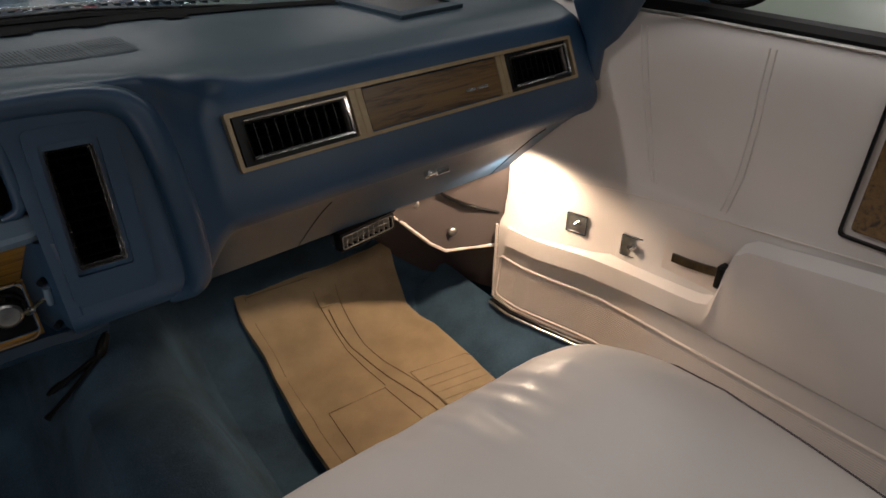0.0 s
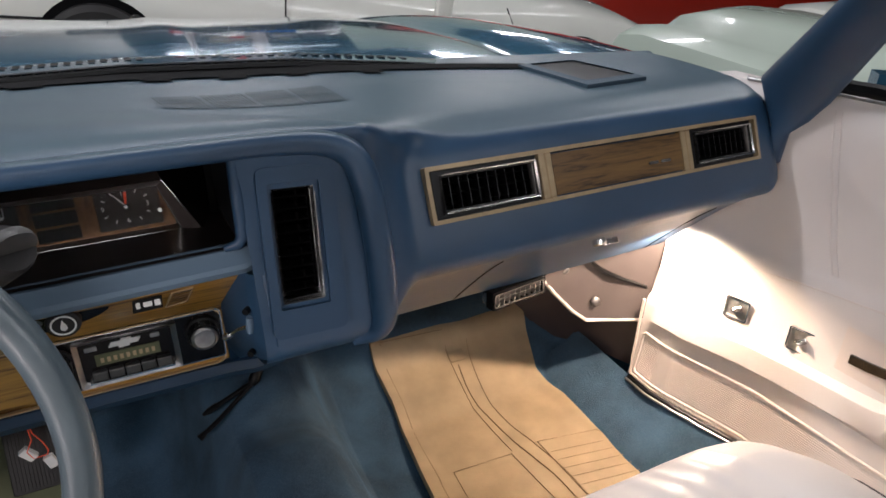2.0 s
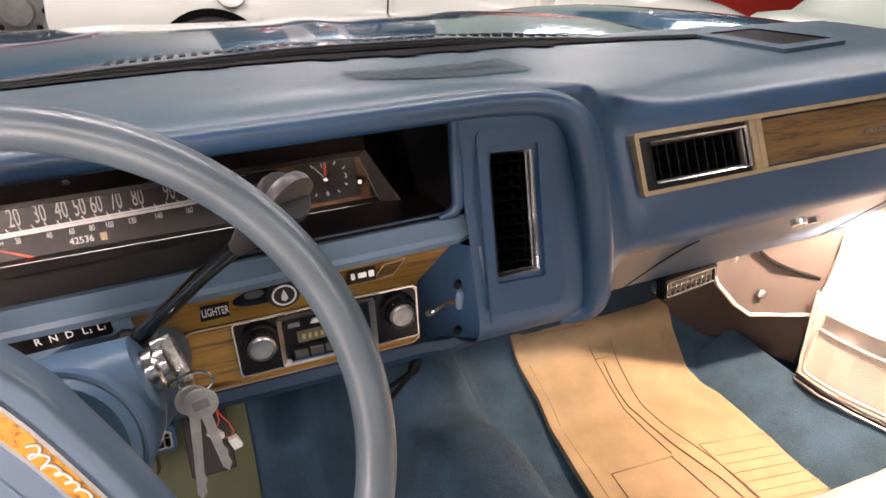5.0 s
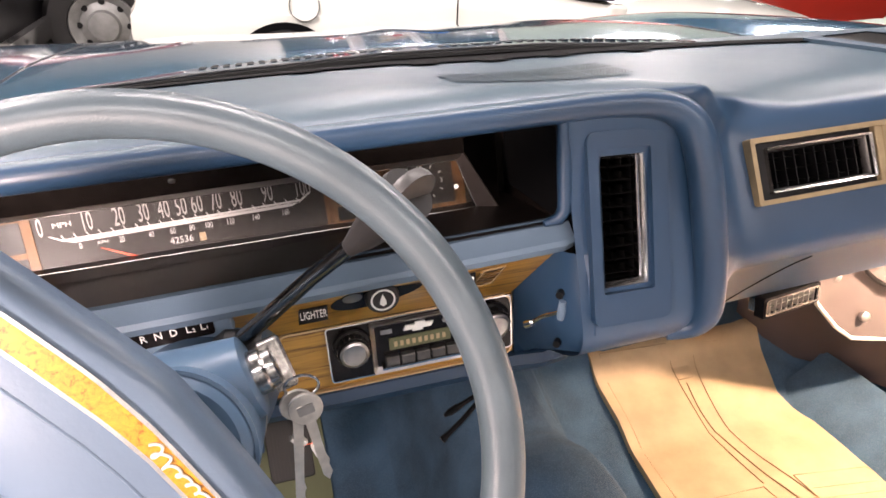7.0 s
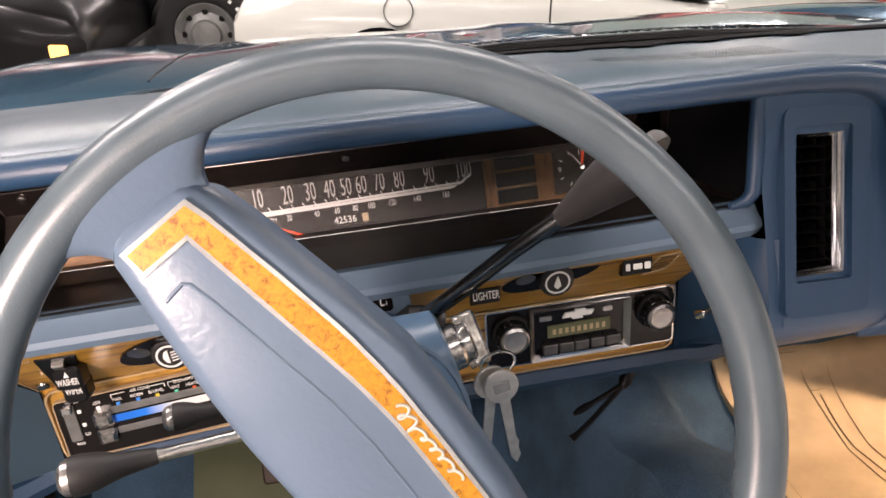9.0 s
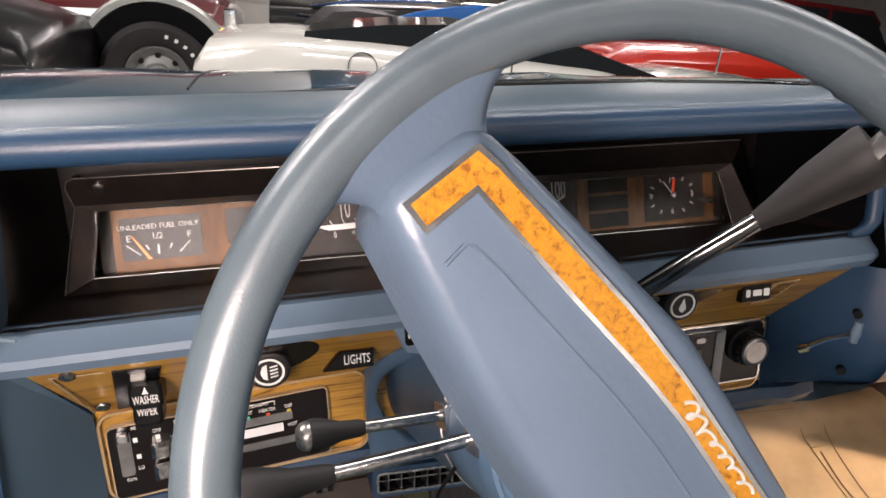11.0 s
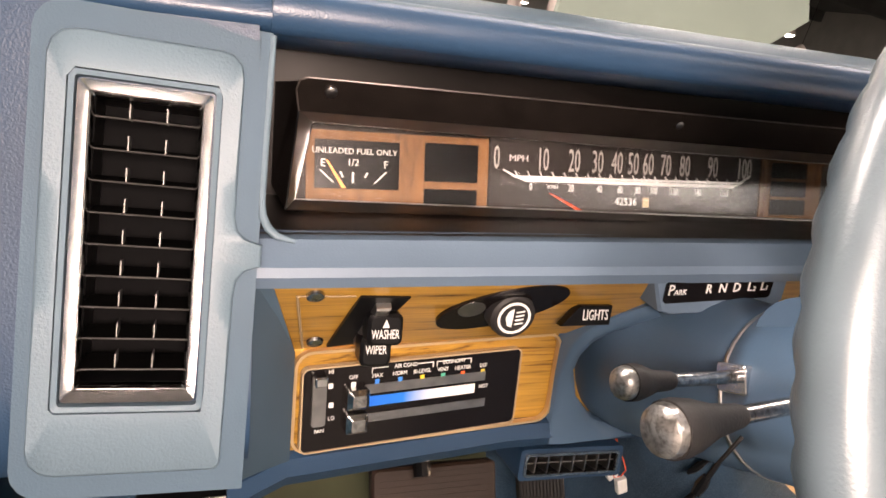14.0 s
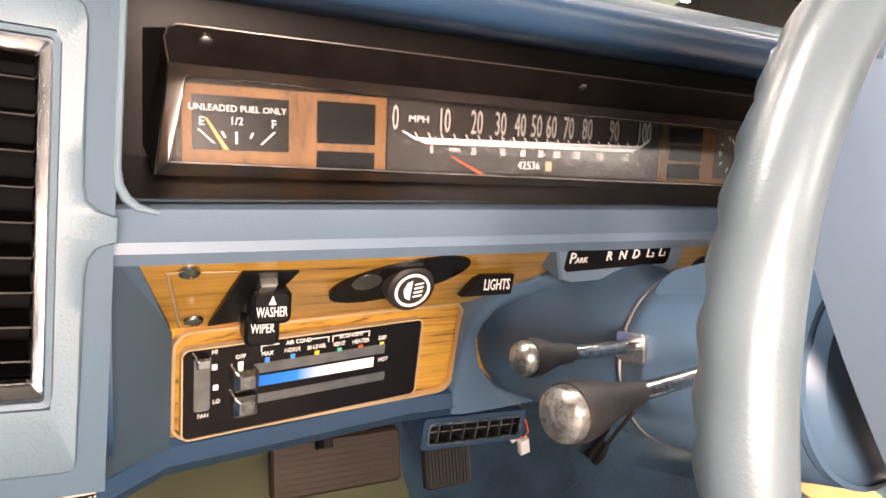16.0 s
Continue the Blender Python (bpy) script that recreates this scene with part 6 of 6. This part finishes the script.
def wheel_of(parent, cx, cy, r, w, face=-1, letters=False):
    F = Plane((cx, cy, G + r), X, Z) if face < 0 else Plane((cx, cy, G + r), -X, Z)
    t = part("tyre", lathe(F, 0, 0, [(r * .60, -.11), (r * .60, .0), (r * .66, .012), (r * .9, .012), (r, -.02), (r, -w), (r * .6, -w)], 40), RUBBER, parent, "black tyre")
    rim = part("rim", lathe(F, 0, 0, [(r * .60, -.09), (r * .59, -.01), (r * .57, .0), (r * .52, -.01), (r * .42, -.05), (r * .28, -.03), (r * .25, .01), (r * .12, .02)], 32), RIM, t, "bright metal rim")
    for k in range(8):
        a = 2 * math.pi * k / 8
        part("rim_hole", lathe(F, r * .42 * math.cos(a), r * .42 * math.sin(a), [(r * .055, -.06), (r * .055, -.036)], 12), BLACK, rim)
    if letters:
        for k in (3, 4, 5, 6, 17, 18, 19, 20):
            a = 2 * math.pi * k / 28
            L = Plane(F.p(r * .78 * math.cos(a), r * .78 * math.sin(a), .0125), F.u * math.sin(a) - F.v * math.cos(a), F.u * math.cos(a) + F.v * math.sin(a))
            part("tyre_mark", prism(L, outline(-r * .03, r * .03, -r * .032, r * .032), 0, .002), WHITE_INK, t, smooth=False)


def side_wheel(parent, F, r, w):
    """A road wheel whose face lies in plane F."""
    t = part("tyre", lathe(F, 0, 0, [(r * .60, -.11), (r * .60, .0), (r * .66, .012), (r * .9, .012), (r, -.02), (r, -w), (r * .6, -w)], 40), RUBBER, parent, "black tyre")
    part("rim", lathe(F, 0, 0, [(r * .60, -.01), (r * .57, .012), (r * .52, .004), (r * .30, .016), (r * .12, .02)], 32), CHROME, t, "chrome wheel cover")


def body_loft(stations, W, yn, flat=.0):
    """Side-on body: stations of (x, bottom, shoulder, top, tuck); near side at yn, width W away from the viewer."""
    secs = []
    for x, zb, zs, zt, tuck in stations:
        zs_, zb_, zt_ = G + zs, G + zb, G + zt
        secs.append([Vector((x, yn + y, z)) for y, z in ((.10, zb_), (.03, zb_ + .04), (.0, (zb_ + zs_) / 2), (.02, zs_ - .03), (.06, zs_), (.06 + tuck, zt_), (W / 2, zt_ + .03), (W - .06 - tuck, zt_), (W - .05, zs_), (W, (zb_ + zs_) / 2), (W - .08, zb_))])
    return loft(secs, closed=True, cap=True)


# white sports coupe parked across the nose
wc = thing("white_coupe", (1.6, 4.3, G), "white low sports coupe parked side-on", "car", space=IDENT)
YN = 3.45
ST = [(-.78, .40, .64, .66, .1), (-.72, .30, .72, .76, .1), (-.4, .24, .77, .80, .12), (.2, .20, .78, .82, .2), (.9, .18, .76, .82, .2), (1.6, .18, .72, .80, .2), (2.1, .18, .70, .76, .25), (2.6, .18, .74, .80, .15), (3.0, .18, .76, .80, .12), (3.4, .20, .72, .76, .12), (3.75, .24, .62, .66, .12), (3.98, .30, .50, .54, .15), (4.05, .34, .44, .46, .2)]
part("body", body_loft(ST, 1.75, YN), WHITE_PAINT, wc, angle=50)
part("cabin", loft([[Vector((x, YN + .25 + dy, G + z)) for dy, z in ((0, .78), (.12, zt), (1.1, zt), (1.22, .78))] for x, zt in ((-.2, .84), (.3, .93), (.8, .985), (1.4, .96), (2.1, .80))], closed=True, cap=True), DARK_GLASS, wc, "dark cabin glass")
for x in (.05, 3.05):
    part("wheel_arch", lathe(Plane((x, YN - .005, G + .28), X, Z), 0, 0, [(.33, -.25), (.33, .006)], 36), BLACK_DULL, wc)
    wheel_of(wc, x, YN - .078, .285, .2)
part("door_handle", tube([(1.16, YN - .012, G + .445), (1.42, YN - .012, G + .45)], .014, 8), BLACK, wc)
part("door_seam", tube([(1.02, YN - .002, G + .80), (1.03, YN - .006, G + .45), (1.06, YN, G + .22)], .005, 6), BLACK, wc)
part("fender_seam", tube([(2.45, YN + .03, G + .74), (2.60, YN - .004, G + .48), (2.66, YN, G + .24)], .005, 6), BLACK, wc)
part("belt_line", tube([(-.6, YN - .004, G + .46), (1.0, YN - .006, G + .50), (1.02, YN - .006, G + .50)], .007, 6), BLACK, wc)
part("fuel_door", ring(Plane((.15, YN + .012, G + .70), X, (0, .2, 1)), oval(0, 0, .085, .085), oval(0, 0, .081, .081), -.02, .006), BLACK, wc)
part("mirror", merge(box(1.92, 2.02, YN - .12, YN - .02, G + .66, G + .80, .02), box(1.95, 1.99, YN - .05, YN + .03, G + .60, G + .68)), WHITE_PAINT, wc)

turn = Matrix.Translation((-.05, 3.45, 0)) @ Matrix.Rotation(radians(-6), 4, "Z") @ Matrix.Translation((-.05, -3.45, .03))
wc.matrix_world = turn @ wc.matrix_world

# hanging lamps at the far end
for px, py, pz in ((3.6, 20, 2.5), (4.3, 20.6, 2.7), (4.9, 20, 2.68), (6.5, 20, 2.6), (7.3, 20.4, 2.6), (8.2, 20, 2.46), (9.9, 20, 3.1), (12.4, 14, 1.98), (13.1, 14, 2.12), (14.6, 15, 1.8), (5.7, 22, 3.0), (2.4, 22, 3.1)):
    q = CAR @ Vector((px, py, pz))
    lp = thing("hanging_lamp", (q.x, q.y, q.z), "lit white hanging garage lamp", "ceiling light", "hanging lamps", space=IDENT)
    HL = Plane(q, X, Y)
    part("shade", lathe(HL, 0, 0, [(.20, 0), (.17, .08), (.06, .20), (.02, .22)], 20), WHITE_TRIM, lp)
    part("bulb", lathe(HL, 0, 0, [(.05, -.06), (.15, -.03), (.18, .02), (.10, .06)], 18), LAMP_GLOW, lp)
    part("cord", tube([(q.x, q.y, q.z + .2), (q.x, q.y, 3.9)], .008, 6), BLACK, lp)

pw = thing("wall_partition", (-4, 13.6, G), "painted block partition wall with pale joints", "wall", kind="structure", space=IDENT)
part("wall_face", box(-9, .15, 13.6, 13.8, G, 3.9), PLASTER, pw, smooth=False)
block_mesh = None
for r in range(12):
    for c in range(10):
        x0 = -3.9 + .405 * c + (.2 if r % 2 else 0)
        if x0 > -.3:
            continue
        z0 = G + .62 + .205 * r
        if block_mesh is None:
            bk = part("block", box(0, .39, -.012, .004, 0, .192), PLASTER, pw, smooth=False)
            block_mesh = bk.data
        else:
            bk = new("block", block_mesh)
            bk.parent = pw
            bk.matrix_parent_inverse = BASE[pw.name]
        bk.location = (x0, 13.6, z0)
rk = thing("tool_cabinet", (1.25, 12.8, G), "red metal tool cabinet against the far aisle", "cabinet", space=IDENT)
part("body", box(.95, 1.6, 12.5, 13.1, G, G + 1.35, .02), RED_PAINT, rk, smooth=False)
for k in range(5):
    part("drawer", box(.98, 1.57, 12.48, 12.51, G + .15 + .23 * k, G + .35 + .23 * k, .008), RED_PAINT, rk, smooth=False)
sh = thing("storage_rack", (3.0, 15.5, G), "dark steel storage rack with boxes on its shelves", "rack", space=IDENT)
for x in (2.2, 3.1, 4.0):
    for y in (15.2, 15.8):
        part("upright", box(x - .03, x + .03, y - .03, y + .03, G, G + 2.6), DARK_STEEL, sh, smooth=False)
for k in range(4):
    part("shelf", box(2.15, 4.05, 15.1, 15.9, G + .5 + .62 * k, G + .54 + .62 * k), STEEL, sh, smooth=False)
rng = random.Random(4)
for k in range(4):
    x = 2.25
    while x < 3.75:
        w, h = rng.uniform(.18, .34), rng.uniform(.16, .42)
        bx = thing("storage_box", (x, 15.5, G + .54 + .62 * k), "closed storage box on the steel rack", "box", "boxes on the rack", space=IDENT)
        part("carton", box(x, x + w, 15.2, 15.7, G + .54 + .62 * k, G + .54 + .62 * k + h, .01), rng.choice((TAN, WHITE_TRIM, KICK_GREY, RED_PAINT)), bx, smooth=False)
        x += w + rng.uniform(.03, .12)

# silver and maroon pickup, nose to the right
tk = thing("pickup_truck", (-2.4, 5.6, G), "silver and maroon pickup truck with all-terrain tyres", "truck", space=IDENT)
YT = 4.75
TS = [(-5.0, .50, .78, .84, .05), (-2.6, .50, .78, .84, .05), (-1.6, .50, .84, .90, .06), (-1.2, .50, .92, .96, .06), (-.95, .52, .84, .90, .1), (-.76, .56, .80, .86, .12), (-.70, .58, .76, .80, .15)]
part("lower_body", body_loft(TS, 1.9, YT), SILVER_PAINT, tk, angle=50)
part("upper_body", loft([[Vector((x, YT + .02 + dy, G + z)) for dy, z in ((0, .76), (.02, .92), (.12, zt), (1.74, zt), (1.86, .92), (1.86, .76))] for x, zt in ((-5.0, 1.06), (-2.2, 1.10), (-1.2, 1.08), (-.85, 1.02), (-.78, .92))], closed=True, cap=True), MAROON, tk, "maroon upper body")
part("cab", loft([[Vector((x, YT + .15 + dy, G + z)) for dy, z in ((0, 1.1), (.1, zt), (1.5, zt), (1.6, 1.1))] for x, zt in ((-4.2, 1.2), (-3.9, 1.75), (-2.6, 1.8), (-2.0, 1.2))], closed=True, cap=True), DARK_GLASS, tk)
part("wheel_arch", lathe(Plane((-1.22, YT - .006, G + .40), X, Z), 0, 0, [(.49, -.4), (.49, .008)], 40), BLACK_DULL, tk)
part("arch_lip", lathe(Plane((-1.22, YT - .004, G + .40), X, Z), 0, 0, [(.49, -.02), (.50, .02), (.54, .02), (.56, -.02)], 40), SILVER_PAINT, tk)
wheel_of(tk, -1.22, YT - .078, .385, .26, letters=True)
part("headlamp", box(-.79, -.70, YT + .02, YT + .25, G + .78, G + .90, .01), CHROME, tk)
part("marker_lamp", box(-.80, -.72, YT - .008, YT + .15, G + .70, G + .765, .006), AMBER, tk, "amber corner lamp")
part("bumper", box(-.80, -.60, YT - .03, YT + 1.9, G + .48, G + .66, .02), CHROME, tk)
for k in range(4):
    part("badge_mark", box(-1.98 + k * .09, -1.91 + k * .09, YT - .012, YT, G + .73, G + .76), CHROME, tk, smooth=False)

# dark car close to the left fender
dk = thing("dark_car", (-2.6, 3.4, G), "black car nose with a lit amber marker lamp", "car", space=IDENT)
part("body", body_loft([(-4.3, .25, .80, .86, .1), (-2.03, .25, .78, .84, .1), (-1.68, .30, .70, .76, .1), (-1.60, .36, .60, .64, .15)], 1.7, 3.3), DARK_CAR, dk, angle=50)
part("marker_lamp", box(-1.78, -1.69, 3.285, 3.31, G + .47, G + .56, .006), AMBER, dk, "lit amber marker lamp")
part("bumper", box(-1.73, -1.54, 3.27, 5.0, G + .32, G + .46, .02), CHROME, dk)

# pale convertible on the other side, red car behind it
pc = thing("pale_convertible", (4.2, 2.0, G), "pale green long classic convertible", "car", space=IDENT)
part("body", loft([[Vector((x, y, G + z * k)) for x, z in ((2.30, .25), (2.20, .45), (2.19, .78), (2.23, .93), (2.33, .985), (2.52, .99), (2.60, 1.05), (2.9, 1.11), (3.3, 1.11), (3.60, 1.05), (3.70, .98), (3.92, .97), (4.0, .5), (3.95, .25))] for y, k in ((-2.6, 1.02), (-.5, 1.03), (.8, 1.02), (1.5, 1.0), (1.85, .985), (2.0, .95), (2.06, .85), (2.08, .7))], closed=True, cap=True), PALE_PAINT, pc, angle=40)
part("door_seam", tube([(2.19, .12, G + .42), (2.183, .16, G + .78), (2.225, .20, G + .955), (2.34, .22, G + 1.012)], .005, 6), BLACK, pc)
part("side_moulding", tube([(2.18, -2.5, G + .60), (2.18, 1.9, G + .58)], .012, 6), CHROME, pc)
ws = thing("white_sedan", (6.6, 1.0, G), "white sedan parked beyond the pale convertible", "car", space=IDENT)
part("body", loft([[Vector((x, y, G + z * k)) for x, z in ((5.30, .25), (5.22, .45), (5.20, .85), (5.26, 1.0), (5.36, 1.05), (5.6, 1.08), (6.9, 1.08), (7.05, 1.0), (7.10, .5), (7.0, .25))] for y, k in ((-4.4, .80), (-4.2, .98), (-2.5, 1.0), (0, 1.02), (2.2, 1.0), (3.2, .97), (3.5, .90), (3.58, .7))], closed=True, cap=True), WHITE_PAINT, ws, angle=40)
part("cabin", loft([[Vector((x, y, G + z)) for x, z in ((5.34, 1.05), (5.55, zt), (6.75, zt), (6.98, 1.05))] for y, zt in ((-2.9, 1.08), (-2.0, 1.45), (-.3, 1.50), (.9, 1.42), (1.9, 1.08))], closed=True, cap=True), DARK_GLASS, ws, "dark cabin glass")
part("roof", loft([[Vector((x, y, G + z)) for x, z in ((5.54, zt - .01), (5.60, zt + .03), (6.70, zt + .03), (6.76, zt - .01))] for y, zt in ((-2.1, 1.42), (-1.8, 1.46), (-.3, 1.50), (.7, 1.45), (.95, 1.40))], closed=True, cap=True), WHITE_PAINT, ws, "white roof")
for wy in (2.2, -3.0):
    side_wheel(ws, Plane((5.185, wy, G + .33), (0, -1, 0), (0, 0, 1)), .33, .19)
rc = thing("red_car", (6, 6.5, G), "red car parked behind the white coupe", "car", space=IDENT)
part("body", body_loft([(2.9, .25, .62, .66, .15), (3.3, .22, .80, .86, .15), (4.6, .2, .86, .95, .15), (6.2, .2, .90, .99, .15), (8.6, .25, .84, .92, .15), (9.4, .3, .9, .94, .15)], 1.8, 5.7), RED_PAINT, rc, angle=50)
wheel_of(rc, 4.0, 5.62, .33, .2)
bc = thing("blue_car", (1.4, 8, G), "bright blue sports car", "car", space=IDENT)
part("body", body_loft([(-.1, .25, .55, .60, .2), (.25, .22, .66, .71, .2), (.64, .2, .62, .67, .2), (1.9, .2, .68, .72, .2), (2.02, .25, .62, .66, .2)], 1.8, 7.0), BLUE_CAR, bc, angle=50)
part("soft_top", loft([[Vector((x, 7.02 + dy, G + z)) for dy, z in ((0, .60), (.10, zt), (1.4, zt), (1.6, .60))] for x, zt in ((-.02, .66), (.20, .86), (.45, .90), (.95, .88), (1.30, .80), (1.75, .66))], closed=True, cap=True), RUBBER, bc, "black folded soft top")
part("open_lid", prism(Plane((0, 6.95, G), X, Z), [(.85, .88), (1.15, .875), (1.45, .78), (1.70, .67), (1.90, .64), (1.86, 1.115), (1.50, 1.06), (1.09, .965)], -.06, 0, .012), BLUE_CAR, bc, "bright blue lid standing open", smooth=False)
bs = thing("black_sedan", (1.6, 9.9, G), "black sedan with bright roof trim behind the blue car", "car", space=IDENT)
part("body", body_loft([(-.45, .25, .80, .84, .1), (.1, .25, .83, .87, .1), (1.4, .25, .94, .98, .1), (3.3, .25, 1.06, 1.10, .1), (3.55, .3, .96, 1.0, .15)], 1.8, 9.0), DARK_CAR, bs, angle=50)
part("roof_trim", tube([(.10, 8.99, G + .84), (.6, 8.99, G + .95), (1.35, 8.99, G + 1.035), (2.3, 8.99, G + 1.09), (3.3, 8.99, G + 1.12)], .022, 8), CHROME, bs)
part("side_trim", tube([(-.1, 8.99, G + .70), (1.2, 8.99, G + .76)], .025, 8), CHROME, bs)
ms = thing("maroon_wagon", (7.5, 9, G), "dark maroon wagon with chrome side strip", "car", space=IDENT)
part("body", body_loft([(4.0, .3, .9, .95, .1), (4.4, .28, 1.05, 1.1, .1), (8.6, .28, 1.1, 1.15, .1), (9.2, .32, 1.0, 1.05, .1)], 1.9, 8.0), MAROON, ms, angle=50)
part("cabin", loft([[Vector((x, 8.15 + dy, G + z)) for dy, z in ((0, 1.1), (.12, zt), (1.4, zt), (1.6, 1.1))] for x, zt in ((5.4, 1.15), (6.0, 1.62), (8.4, 1.65), (8.9, 1.15))], closed=True, cap=True), DARK_GLASS, ms)
part("roof", loft([[Vector((x, 8.26 + dy, G + z)) for dy, z in ((0, zt - .04), (.02, zt + .03), (1.36, zt + .03), (1.38, zt - .04))] for x, zt in ((5.75, 1.46), (6.0, 1.62), (7.2, 1.66), (8.4, 1.65), (8.6, 1.50))], closed=True, cap=True), MAROON, ms, "maroon roof")
for x in (6.75, 7.6):
    part("window_post", loft([[Vector((x + d, 8.145 + q * .12, G + 1.1 + q * .53)) for d in (-.03, .03)] for q in (0, 1)]), MAROON, ms)
part("side_strip", tube([(4.3, 7.985, G + .78), (8.9, 7.985, G + .80)], .022, 8), CHROME, ms)
part("tail_lamp", box(9.0, 9.14, 7.98, 8.02, G + .75, G + 1.0, .01), RED_INK, ms)
rh = thing("raised_bonnet", (2.9, 4.9, G), "pale raised car bonnet panel held open", "car bonnet", space=IDENT)
part("panel", prism(Plane((0, 4.15, 0), X, Z), [(1.45, .55), (2.85, .62), (3.65, 1.30), (3.5, 1.60), (1.5, 1.55)], -.03, .0, .01), PALE_PAINT, rh, smooth=False)
part("prop_rod", tube([(2.9, 4.17, .7), (2.9, 4.17, .2)], .01, 8), CHROME, rh)
# road wheels of the two cars that stand lengthwise
inv = CAR.inverted()
for wx, sg in ((1.07, 1), (-.85, -1)):
    side_wheel(car, Plane(inv @ Vector((wx, 1.32, G + .35)), (0, sg, 0), (0, 0, 1)), .34, .19)
for wy in (1.15, -1.75):
    side_wheel(pc, Plane((2.165, wy, G + .35), (0, -1, 0), (0, 0, 1)), .34, .19)
    side_wheel(pc, Plane((4.02, wy, G + .35), (0, 1, 0), (0, 0, 1)), .34, .19)
part("front_bumper", box(2.2, 4.0, 2.03, 2.14, G + .36, G + .52, .03), CHROME, pc)
